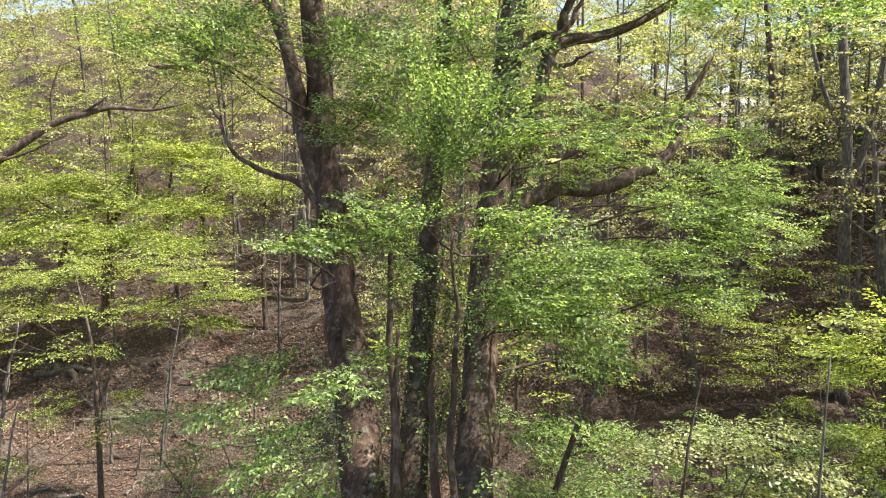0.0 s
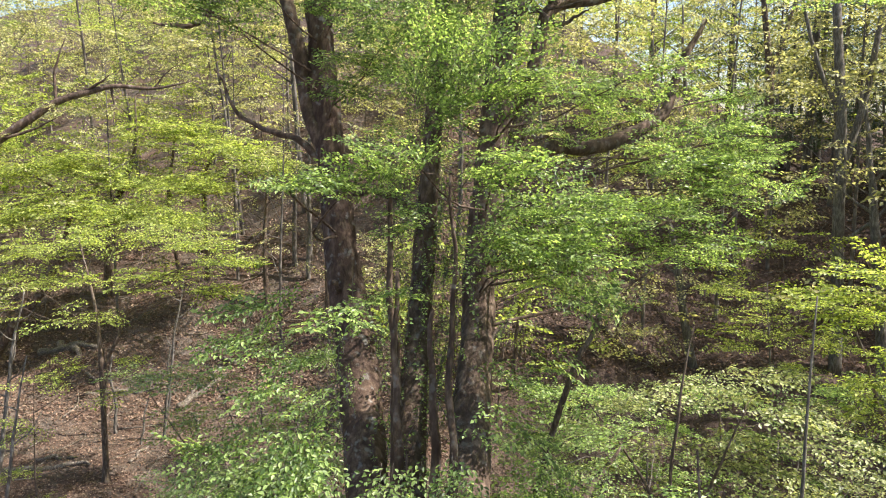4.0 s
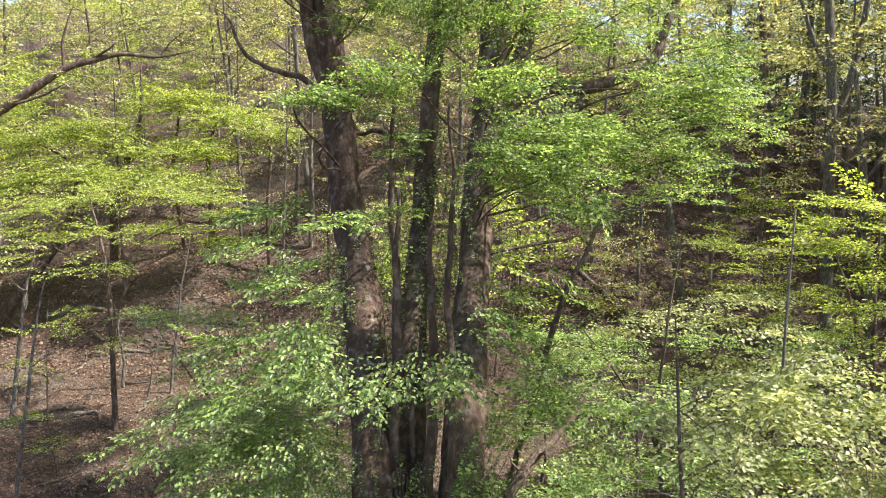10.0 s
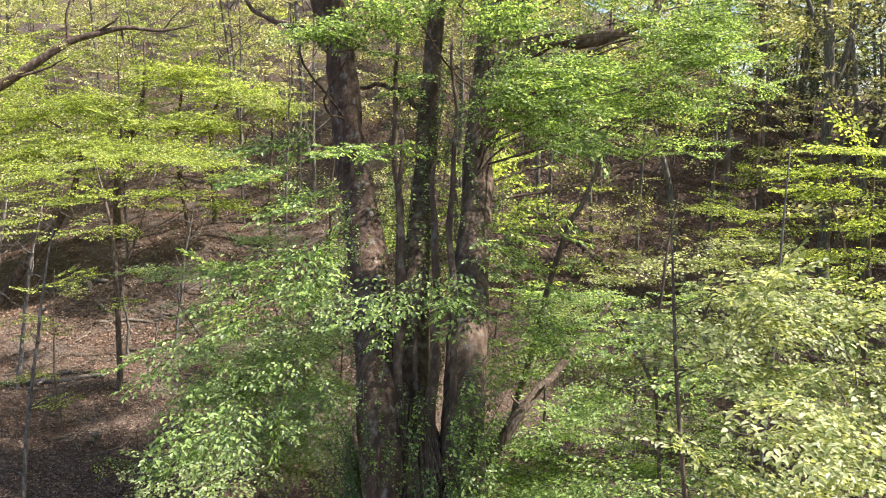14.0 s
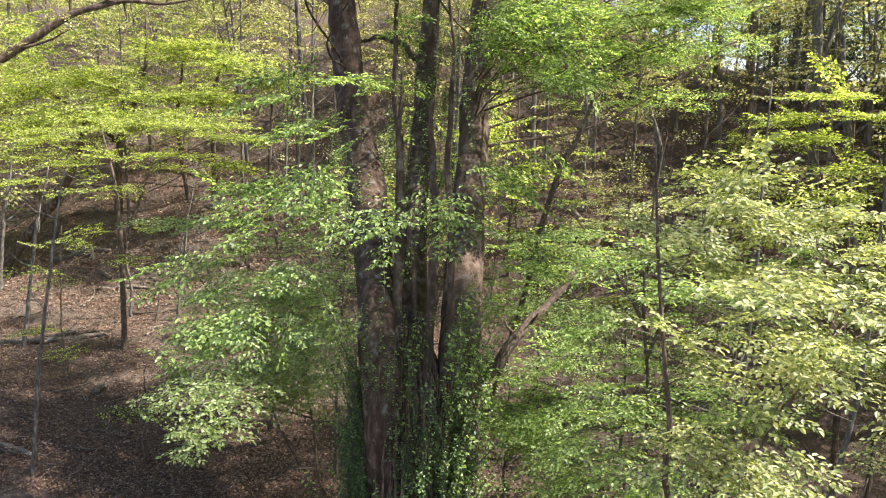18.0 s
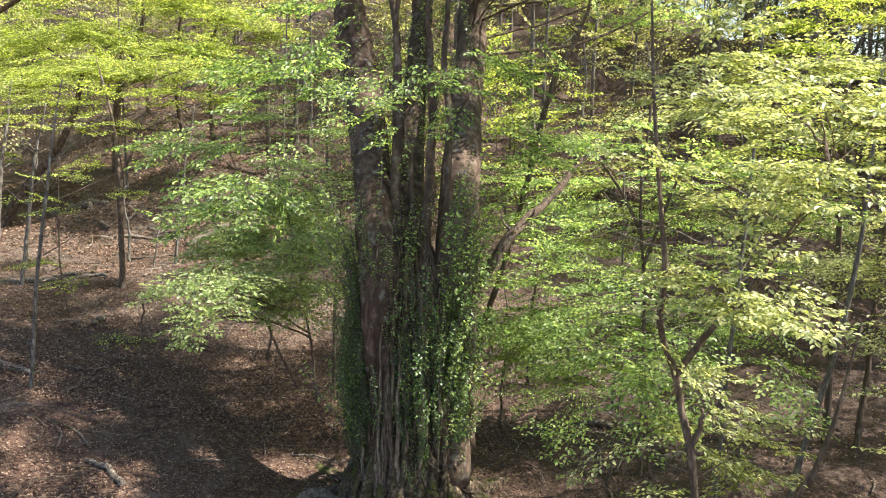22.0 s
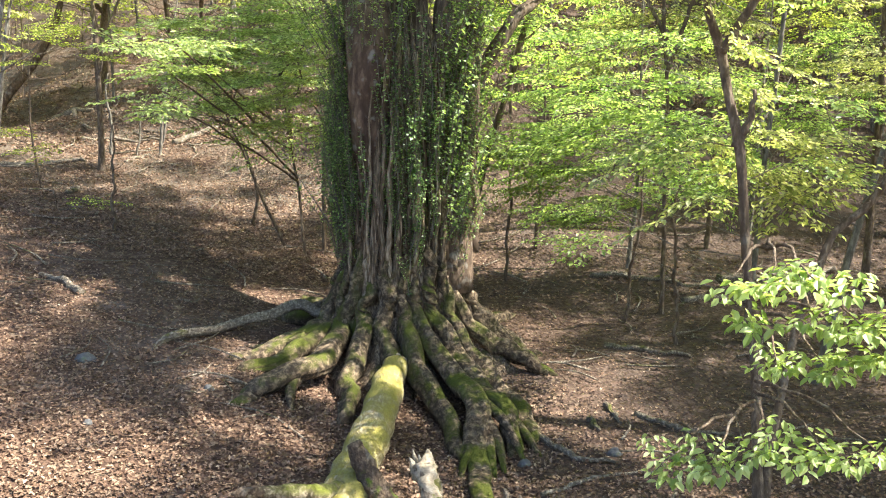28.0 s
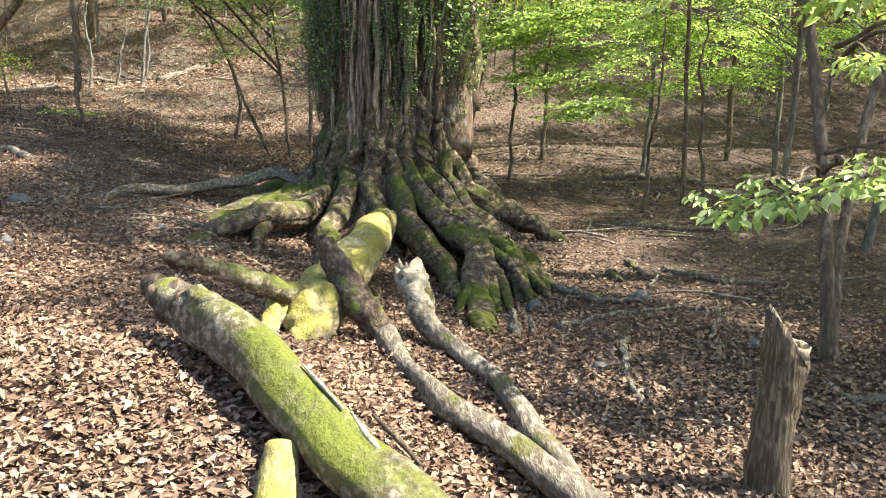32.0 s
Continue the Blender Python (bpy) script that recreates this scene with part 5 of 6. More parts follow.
young_tree("slim young hornbeam with leaf layers coloured pale as if sunlit behind the clearing",
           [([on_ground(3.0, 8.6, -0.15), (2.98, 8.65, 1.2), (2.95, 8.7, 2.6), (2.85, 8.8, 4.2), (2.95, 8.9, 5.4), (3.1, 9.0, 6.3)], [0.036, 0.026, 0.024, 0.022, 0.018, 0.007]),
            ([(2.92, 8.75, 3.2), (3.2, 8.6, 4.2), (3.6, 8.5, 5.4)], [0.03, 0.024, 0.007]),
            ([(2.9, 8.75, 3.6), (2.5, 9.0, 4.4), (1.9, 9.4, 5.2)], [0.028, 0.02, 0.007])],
           [MID_PADS_A, MID_PADS_B], LEAF_SUNLIT_TONE, BARK_THIN, (2.9, 8.9, 4.4), thick=0.007, size=(0.65, 1.05))
young_tree("slim brown young tree with layered lime green leaves",
           [([on_ground(-7.08, 15.1, -0.15), on_ground(-7.08, 15.1, 0.15), (-7.05, 15.1, 2.0), (-7.0, 15.1, 4.0), (-7.15, 15.3, 5.2), (-7.6, 15.8, 6.4)], [0.11, 0.07, 0.06, 0.05, 0.03, 0.008]),
            ([(-7.0, 15.1, 3.7), (-6.6, 15.2, 4.6), (-6.2, 15.5, 6.0)], [0.035, 0.028, 0.008]),
            ([(-7.02, 15.1, 3.2), (-6.85, 15.0, 3.7), (-6.9, 14.9, 4.6)], [0.03, 0.02, 0.008])],
           [LEFT_PADS], LEAF_LIME, BARK_THIN, (-7.0, 15.6, 4.5), kit=SPRAYS, size=(0.7, 1.1))
young_tree("thin undergrowth saplings with sparse yellow green leaves",
           [([on_ground(-7.4, 13.2, -0.1), (-7.5, 13.2, 2.4), (-7.4, 13.3, 4.4)], [0.022, 0.016, 0.005]),
            ([on_ground(-6.3, 11.4, -0.1), (-6.2, 11.3, 1.0), (-6.1, 11.0, 1.5)], [0.014, 0.01, 0.004])],
           [SPARSE_PADS], LEAF_LIME, BARK_THIN, (-7.0, 13.0, 2.5), size=(0.6, 1.0))
young_tree("spreading hornbeam with bright lime yellow leaves on the slope",
           [([on_ground(-11.2, 25.2, -0.2), (-10.9, 25.0, 5.5), (-10.2, 24.6, 6.8), (-9.6, 24.2, 8.0), (-9.4, 24.0, 9.6)], [0.15, 0.12, 0.1, 0.06, 0.02]),
            ([(-10.9, 25.0, 5.5), (-11.6, 24.2, 6.4), (-12.8, 23.4, 7.4)], [0.08, 0.06, 0.02]),
            ([on_ground(-7.6, 24.6, -0.2), (-7.5, 24.2, 5.5), (-7.2, 23.4, 7.2), (-6.4, 23.0, 8.6)], [0.11, 0.08, 0.05, 0.015]),
            ([on_ground(-8.8, 25.5, -0.2), (-8.9, 25.0, 6.2), (-8.3, 24.4, 8.8)], [0.09, 0.07, 0.02])],
           [HILL_PADS], LEAF_LIME, BARK_THIN, (-9.5, 24.5, 6.5), kit=SPRAYS, size=(1.0, 1.5))
young_tree("leaning young hornbeam with layered lime green sprays",
           [([on_ground(6.2, 9.6, -0.1), (6.15, 9.6, 2.5), (6.0, 9.5, 4.6), (5.85, 9.4, 6.9)], [0.06, 0.05, 0.035, 0.01]),
            ([(6.05, 9.5, 4.2), (5.7, 9.6, 5.4), (5.4, 9.8, 6.4)], [0.03, 0.022, 0.008])],
           [LIME_PADS], LEAF_LIME, BARK_THIN, (6.3, 9.4, 5.5), kit=SPRAYS_FINE, size=(0.6, 0.95))
young_tree("airy sapling with thin layers of yellow green leaves on the slope",
           [([on_ground(6.9, 15.3, -0.1), (6.85, 15.2, 3.0), (6.6, 15.2, 5.6)], [0.035, 0.026, 0.008]),
            ([on_ground(7.3, 14.2, -0.1), (7.35, 14.2, 2.6), (7.3, 14.6, 4.7)], [0.03, 0.022, 0.008])],
           [SLOPE_PADS], LEAF_LIME, BARK_PALE, (6.9, 15.0, 4.0), size=(0.6, 1.0))
young_tree("dark leaning tree with a long limb sweeping over the slope",
           [([on_ground(-16.0, 20.6, -0.2), (-15.6, 20.8, 4.5), (-14.58, 21.00, 6.24), (-13.31, 21.20, 7.57), (-12.41, 21.40, 8.20), (-11.51, 21.60, 8.83), (-10.77, 21.80, 9.35), (-10.04, 22.00, 9.60), (-9.22, 22.20, 9.79), (-8.24, 22.40, 9.74), (-7.23, 22.60, 9.95)], [0.26, 0.2, 0.15, 0.14, 0.13, 0.12, 0.1, 0.085, 0.06, 0.045, 0.015]),
            ([(-10.20, 22.00, 9.57), (-9.62, 22.00, 9.87), (-9.28, 22.00, 10.12)], [0.045, 0.035, 0.012]),
            ([(-9.38, 22.20, 9.77), (-9.32, 22.20, 9.09), (-9.47, 22.00, 8.52)], [0.035, 0.025, 0.008]),
            ([(-10.77, 21.80, 9.35), (-10.74, 21.80, 10.16), (-10.39, 21.80, 11.08)], [0.05, 0.035, 0.012]),
            ([(-12.08, 21.40, 8.35), (-11.32, 21.50, 8.59), (-10.56, 21.30, 8.90)], [0.05, 0.035, 0.01]),
            ([(-8.24, 22.40, 9.74), (-7.89, 22.40, 10.14), (-7.38, 22.40, 10.54)], [0.025, 0.018, 0.006]),
            ([on_ground(-13.4, 21.6, -0.1), (-12.5, 21.8, 2.95), (-11.6, 21.9, 4.0), (-11.0, 22.0, 5.2), (-10.6, 22.2, 7.0)], [0.16, 0.13, 0.11, 0.09, 0.03])],
           [], LEAF_FAR_HAZE, BARK, (-12, 22, 8))
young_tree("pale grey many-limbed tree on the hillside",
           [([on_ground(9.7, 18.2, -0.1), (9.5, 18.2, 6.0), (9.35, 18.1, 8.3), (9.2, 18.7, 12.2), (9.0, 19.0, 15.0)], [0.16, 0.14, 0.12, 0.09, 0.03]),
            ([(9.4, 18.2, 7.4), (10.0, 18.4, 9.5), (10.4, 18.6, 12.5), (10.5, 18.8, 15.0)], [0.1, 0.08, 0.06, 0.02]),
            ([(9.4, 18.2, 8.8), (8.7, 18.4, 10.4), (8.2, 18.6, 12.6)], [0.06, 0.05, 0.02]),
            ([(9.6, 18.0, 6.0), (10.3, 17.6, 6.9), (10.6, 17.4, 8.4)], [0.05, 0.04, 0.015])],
           [], LEAF_FAR_HAZE, BARK_PALE, (9, 18, 9))
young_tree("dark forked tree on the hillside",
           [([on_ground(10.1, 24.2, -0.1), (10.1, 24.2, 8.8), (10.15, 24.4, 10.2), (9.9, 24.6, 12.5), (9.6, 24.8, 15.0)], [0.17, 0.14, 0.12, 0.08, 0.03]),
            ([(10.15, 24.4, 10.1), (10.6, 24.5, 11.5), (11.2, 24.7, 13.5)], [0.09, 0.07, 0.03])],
           [], LEAF_FAR_HAZE, BARK_THIN, (10, 24, 9))
# The bush stands in shade; the brighter front leaf colour makes it look lit.
young_tree("many-stemmed green hornbeam bush behind the old trunk",
           [([on_ground(-2.0, 10.4, -0.1), (-2.1, 10.4, 1.6), (-2.3, 10.3, 3.2), (-2.6, 10.2, 4.8)], [0.026, 0.021, 0.015, 0.005]),
            ([on_ground(-1.75, 10.6, -0.1), (-1.7, 10.5, 2.0), (-1.5, 10.4, 4.4)], [0.032, 0.024, 0.008]),
            ([on_ground(-2.4, 11.0, -0.1), (-2.8, 10.8, 1.5), (-3.3, 10.5, 3.0)], [0.03, 0.022, 0.008]),
            ([on_ground(-3.1, 12.2, -0.1), (-3.2, 12.1, 0.7), (-3.1, 12.0, 1.4), (-3.5, 12.0, 2.6)], [0.04, 0.033, 0.026, 0.008])],
           BUSH_GROUPS, LEAF_FRONT, BARK_THIN, (-2.1, 10.4, 3.0), size=(0.6, 1.0))
young_tree("slim young trees with airy bright green foliage",
           [([on_ground(3.65, 7.4, -0.1), (3.7, 7.4, 2.0), (3.8, 7.4, 4.4), (3.9, 7.6, 7.0)], [0.036, 0.03, 0.022, 0.008]),
            ([on_ground(4.0, 6.4, -0.1), (4.3, 6.5, 1.4), (4.8, 6.7, 3.4), (5.0, 6.9, 6.0)], [0.045, 0.036, 0.028, 0.01]),
            ([on_ground(4.6, 9.9, -0.1), (4.6, 9.9, 1.8), (4.7, 10.0, 4.4)], [0.04, 0.032, 0.01]),
            ([on_ground(3.0, 10.6, -0.1), (3.1, 10.6, 1.8), (3.0, 10.5, 4.4)], [0.04, 0.03, 0.01])],
           RIGHT_GROUPS, LEAF_BUSH, BARK_PALE, (3.8, 7.3, 3.5), thick=0.006, size=(0.6, 1.05))


def tall_shade_tree(cx, cy, low, spread, count):
    """A tall unseen hornbeam added for shade, with a broad crown of layered clouds."""
    r = np.random.default_rng(int(10 * cx + 100 * cy))
    pads = []
    for k in range(13):
        a, f = 2.4 * k, (k + 0.5) / 13
        d = spread * math.sqrt(r.uniform(0.05, 1)) * (1.1 - 0.6 * f)
        pads.append((cx + d * math.cos(a), cy + d * math.sin(a), low + f * 6.0, 1.0, 0.95, 0.35, count))
    young_tree("tall straight hornbeam added out of view for shade", [([on_ground(cx, cy, -0.1), (cx, cy, 3.0), (cx - 0.1, cy + 0.1, 6.5), (cx - 0.2, cy + 0.2, low + 5.5)], [0.16, 0.13, 0.09, 0.02])], [pads], LEAF_SUNLIT_TONE, BARK_THIN, (cx, cy, low))


# Added tree: trunk out of view, high crown throws shade to the left.
high_shade_tree = young_tree("added tall hornbeam with a crown above the view that shades the left ground",
                       [([on_ground(9.4, 12.2, -0.2), (9.4, 12.2, 4.0), (9.4, 12.2, 8.5), (8.8, 12.1, 12.0), (6.8, 11.9, 13.8), (4.0, 11.8, 14.2), (1.0, 11.7, 14.0)], [0.15, 0.13, 0.11, 0.09, 0.06, 0.045, 0.015])],
                       [], LEAF_BUSH, BARK_THIN, (5.4, 12.2, 10.0))
for pads in (HIGH_PADS, HIGH_PADS_B, HIGH_PADS_C):
    crown(high_shade_tree, pads, (5.4, 12.2, 10.0), LEAF_BUSH, (0.7, 1.1))
    for x, y, z, *_ in pads:
        part("limb", tube([(min(max(x + 0.6, 1.2), 8.0), 11.8, 13.9), (x + 0.2, (y + 11.8) / 2, z + 1.0), (x, y, z)], [0.03, 0.02, 0.006], 6, 12, 0.05, wobble=0.03), BARK_THIN, high_shade_tree)
# Unseen tree whose crown is placed to shade the ground left of the trunk.
shade_pads = [(4.4, 5.0, 10.0), (4.6, 6.6, 10.2), (5.2, 4.2, 10.6), (5.0, 5.8, 11.0), (5.8, 6.8, 11.4), (5.9, 4.8, 11.8), (6.4, 5.8, 12.2), (6.8, 4.6, 12.6), (7.0, 6.6, 13.0), (7.4, 5.4, 13.4)]
young_tree("tall leaning hornbeam added out of view to shade the clearing", [([on_ground(7.6, 4.6, -0.1), (7.4, 4.7, 3.0), (7.0, 5.0, 6.5), (6.2, 5.4, 10.0), (6.4, 5.6, 13.0)], [0.17, 0.14, 0.11, 0.07, 0.02])],
           [[(x, y, z, 0.9, 0.9, 0.3, 24) for x, y, z in shade_pads]], LEAF_SUNLIT_TONE, BARK_THIN, (7.0, 5.2, 9.0))
# Unseen trees on the right, added to shade the ground there.
tall_shade_tree(9.2, 3.6, 4.6, 2.4, 18)
tall_shade_tree(9.8, 7.0, 4.6, 2.4, 18)
tall_shade_tree(12.2, 5.2, 5.5, 2.6, 18)
# Low crowns added beside the view to shade the right-hand foreground.
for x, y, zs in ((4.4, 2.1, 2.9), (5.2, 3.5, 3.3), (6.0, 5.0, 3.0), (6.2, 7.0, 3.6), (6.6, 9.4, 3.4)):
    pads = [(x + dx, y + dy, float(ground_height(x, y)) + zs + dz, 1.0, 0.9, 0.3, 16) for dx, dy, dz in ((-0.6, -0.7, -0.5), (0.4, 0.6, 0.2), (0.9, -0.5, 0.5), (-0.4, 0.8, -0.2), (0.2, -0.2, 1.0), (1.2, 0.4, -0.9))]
    young_tree("leafy young hornbeam added beside the clearing for shade", [([on_ground(x, y, -0.1), (x + 0.05, y, 1.6), (x + 0.1, y + 0.1, 3.2), (x + 0.2, y, 4.8)], [0.05, 0.042, 0.03, 0.01])], [pads], LEAF_SUNLIT_TONE, BARK_THIN, (x, y, 3.0))
for q, rad in (([on_ground(2.44, 8.37, -0.1), (2.46, 8.2, 0.6), (2.46, 7.95, 1.36), (2.5, 7.9, 2.3)], [0.026, 0.02, 0.018, 0.005]),
               ([on_ground(2.87, 7.5, -0.1), (2.8, 7.4, 0.7), (2.66, 7.2, 1.6), (2.7, 7.1, 2.2)], [0.026, 0.02, 0.016, 0.005]),
               ([on_ground(1.04, 10.1, -0.1), (1.1, 10.1, 1.6), (1.1, 10.2, 3.2)], [0.025, 0.02, 0.005]),
               ([on_ground(1.68, 11.5, -0.1), (1.72, 11.5, 1.8), (1.8, 11.6, 3.6)], [0.04, 0.03, 0.006]),
               ([on_ground(0.4, 9.5, -0.1), (0.6, 9.5, 1.6), (1.1, 9.2, 3.6), (1.55, 8.8, 5.6), (1.9, 8.95, 6.4), (2.25, 9.2, 7.3)], [0.055, 0.048, 0.044, 0.038, 0.03, 0.012]),
               ([on_ground(0.05, 8.3, -0.1), (0.3, 7.9, 2.4), (0.75, 7.6, 3.6), (1.2, 7.9, 4.0), (1.65, 8.2, 4.4), (2.15, 8.5, 5.0)], [0.09, 0.08, 0.075, 0.06, 0.05, 0.015]),
               ([on_ground(-4.84, 10.2, -0.1), (-4.8, 10.2, 1.6), (-4.75, 10.3, 2.6)], [0.03, 0.022, 0.006]),
               ([on_ground(4.61, 11.7, -0.1), (4.6, 11.7, 2.0), (4.5, 11.8, 4.5)], [0.05, 0.04, 0.01])):
    ob = thing("sapling", q[0], "bare slim sapling stem rising from the leaf litter", "sapling", "saplings")
    part("trunk", tube(q, rad, 8, 24, 0.06, wobble=0.02), BARK_THIN, ob)
    line = curve(q, 21)
    for k in range(5):
        b, a = line[8 + 2 * k], 2.4 * k + q[0][0]
        e = b + np.array([math.cos(a), math.sin(a), 0.7]) * (0.1 + 0.1 * (line[-1][2] - b[2]))
        part("branch", tube([b, (b + e) / 2 + np.array([0, 0, -0.02]), e], [rad[0] * 0.3, rad[0] * 0.2, rad[0] * 0.06], 5, 8, 0, wobble=0.008), BARK_THIN, ob)


for x, y, tx, tz, r, bark in (
    (-6.26, 9.44, -5.45, 5.76, 0.034, BARK_PALE), (-6.45, 16.79, -5.78, 5.4, 0.036, BARK_PALE), (-6.66, 17.52, -6.35, 3.9, 0.03, BARK_PALE),
    (-7.78, 17.32, -7.78, 3.4, 0.04, BARK_PALE), (-6.87, 16.54, -6.57, 3.0, 0.024, BARK_PALE), (-11.69, 18.51, -11.0, 6.0, 0.06, BARK_PALE), (-9.31, 15.06, -8.48, 5.41, 0.05, BARK_PALE),
    (6.25, 18.5, 5.33, 7.04, 0.12, BARK_PALE), (4.1, 19.97, 3.97, 7.4, 0.06, BARK_PALE), (4.31, 18.57, 4.92, 6.2, 0.055, BARK_THIN), (1.95, 18.37, 2.0, 7.0, 0.05, BARK_THIN), (-5.49, 23.42, -5.35, 8.0, 0.08, BARK_THIN),
    (-4.87, 25.01, -4.65, 9.4, 0.085, BARK_PALE), (-4.34, 24.45, -4.13, 9.0, 0.075, BARK_PALE), (8.77, 22.78, 8.51, 10.5, 0.1, BARK_FAR), (8.19, 25.61, 7.73, 12.5, 0.09, BARK_FAR),
    (-3.3, 21.5, -3.1, 8.0, 0.06, BARK_THIN), (10.44, 17.38, 9.5, 9.2, 0.14, BARK_PALE), (1.74, 17.48, 1.8, 5.6, 0.055, BARK_THIN), (0.4, 20.5, 0.5, 9.0, 0.08, BARK_FAR), (2.9, 22.0, 2.7, 9.5, 0.09, BARK_PALE)):
    g = float(ground_height(x, y))
    bend = 0.05 * math.sin(7 * x + y)
    ob = thing("sapling", (x, y, g), "slim pale sapling pole on the leafy slope" if bark is BARK_PALE else "slim brown sapling stem on the leafy slope", "sapling", "saplings")
    part("trunk", tube([(x, y, g - 0.15), (x, y, g + 0.06), (x + (tx - x) * 0.3 + bend, y + bend, g + (tz - g) * 0.35), (x + (tx - x) * 0.65 - bend, y, g + (tz - g) * 0.7), (tx, y + 0.1, tz)], [r * 1.7, r, r * 0.85, r * 0.65, r * 0.25], 9, 30, 0.06, wobble=0.012), bark, ob)
    for k in range(5):
        f = 0.45 + 0.1 * k
        b = np.array([x + (tx - x) * f, y, g + (tz - g) * f])
        a = 2.4 * k + x
        e = b + np.array([math.cos(a), 0.7 * math.sin(a), 0.75]) * (0.12 + 0.09 * (tz - g)) * (1.2 - 0.12 * k)
        part("branch", tube([b, (b + e) / 2 + np.array([0, 0, -0.05]), e], [r * 0.35, r * 0.22, r * 0.07], 5, 8, 0, wobble=0.01), bark, ob)


# ---- fallen wood ----
def fallen():
    yl = thing("fallen_log", on_ground(-0.45, 4.6), "fallen forked log thickly covered in yellow moss", "log")
    part("log", tube([(-0.36, 5.95, 0.28), (-0.42, 5.1, 0.26), (-0.5, 4.2, 0.22), (-0.54, 3.75, 0.17), (-0.57, 3.5, 0.14)], [0.13, 0.15, 0.16, 0.18, 0.13], 20, 40, 0.1, wobble=0.01, slant=0.05), YELLOW_LOG, yl)
    part("prong", tube([(-0.5, 3.8, 0.19), (-0.54, 3.42, 0.19), (-0.54, 3.13, 0.15), (-0.57, 2.94, 0.12)], [0.15, 0.14, 0.1, 0.02], 24, 30, 0.2, ribs=8, rib=0.22, slant=0.1), YELLOW_LOG, yl)
    part("prong", tube([(-0.6, 3.75, 0.19), (-0.71, 3.37, 0.23), (-0.73, 3.15, 0.19), (-0.75, 3.03, 0.14)], [0.1, 0.075, 0.04, 0.006], 14, 24, 0.3, ribs=6, rib=0.3, slant=0.06), YELLOW_LOG, yl)
    part("bare_patch", tube([(-0.62, 3.72, 0.27), (-0.66, 3.55, 0.25), (-0.7, 3.35, 0.17), (-0.73, 3.2, 0.08)], [0.02, 0.05, 0.045, 0.01], 10, 18, 0.35, ribs=4, rib=0.2), PALE_WOOD, yl, "pale bare rotten wood")
    arm = part("side_branch", tube([(-0.56, 3.6, 0.2), (-0.66, 3.38, 0.3), (-0.8, 3.16, 0.43), (-0.95, 2.95, 0.54), (-1.07, 2.8, 0.61)], [0.09, 0.07, 0.05, 0.042, 0.028], 14, 30, 0.14, ribs=5, rib=0.12, slant=0.05), GREEN_LOG, yl, "bare broken side branch")
    part("split_tip", tube([(-0.99, 2.9, 0.57), (-1.07, 2.8, 0.615), (-1.11, 2.75, 0.64)], [0.042, 0.034, 0.008], 9, 12, 0.3), DARK_WOOD, arm, "dark split branch tip")
    part("broken_end", tube([(-0.36, 5.9, 0.28), (-0.35, 6.0, 0.28), (-0.35, 6.06, 0.28)], [0.12, 0.11, 0.05], 14, 8, 0.2), PALE_WOOD, yl, "broken pale wood at the end")
    gl = thing("fallen_log", on_ground(-0.5, 2.2), "thick fallen log with green moss on grey bark", "log")
    body = part("log", tube([(-1.06, 2.54, 0.53), (-0.98, 2.46, 0.53), (-0.88, 2.35, 0.5), (-0.76, 2.24, 0.5), (-0.6, 2.06, 0.47), (-0.4, 1.8, 0.41), (-0.2, 1.53, 0.37), (-0.04, 1.3, 0.32), (0.1, 1.12, 0.28), (0.33, 0.8, 0.22)], [0.045, 0.066, 0.075, 0.1, 0.106, 0.1, 0.094, 0.092, 0.09, 0.088], 48, 120, 0.13, ribs=17, rib=0.07, wobble=0.006, slant=0.04, swell=1.6), GREEN_LOG, gl)
    part("snout", tube([(-0.78, 2.26, 0.49), (-0.93, 2.41, 0.517), (-1.04, 2.52, 0.54), (-1.12, 2.59, 0.565)], [0.085, 0.083, 0.06, 0.02], 18, 22, 0.2, ribs=6, rib=0.2, slant=0.05), DARK_WOOD, body, "dark rotten snout of the log")
    part("shoulder", tube([(-0.84, 2.3, 0.52), (-0.78, 2.24, 0.575), (-0.68, 2.14, 0.555), (-0.6, 2.04, 0.5)], [0.05, 0.045, 0.04, 0.02], 14, 18, 0.25, ribs=5, rib=0.2), GREEN_LOG, body, "mossy swelling with a torn edge")
    for q, r in (([(-0.3, 1.72, 0.5), (-0.22, 1.6, 0.475), (-0.14, 1.48, 0.45)], 0.008), ([(-0.12, 1.5, 0.43), (-0.06, 1.38, 0.41), (0.02, 1.27, 0.375)], 0.01), ([(-0.46, 1.95, 0.53), (-0.4, 1.85, 0.51), (-0.34, 1.76, 0.49)], 0.006)):
        part("bark_ridge", tube(q, [r * 0.4, r, r * 0.4], 7, 14, 0.3, swell=3.0), PALE_WOOD, body, "torn pale bark edge")
    part("split", tube([(-0.06, 1.5, 0.425), (0.02, 1.38, 0.405), (0.09, 1.27, 0.38)], [0.004, 0.011, 0.004], 6, 12, 0.2), DARK_WOOD, body, "dark crack in the bark")
    gb = thing("fallen_branch", on_ground(0.1, 2.6), "long grey fallen branch with a dark upturned end", "branch")
    part("branch", tube([(-0.52, 3.66, 0.53), (-0.42, 3.56, 0.38), (-0.28, 3.4, 0.22), (-0.14, 3.26, 0.11)], [0.055, 0.08, 0.085, 0.07], 14, 26, 0.12, slant=0.05), DARK_WOOD, gb, "dark rotten upturned end")
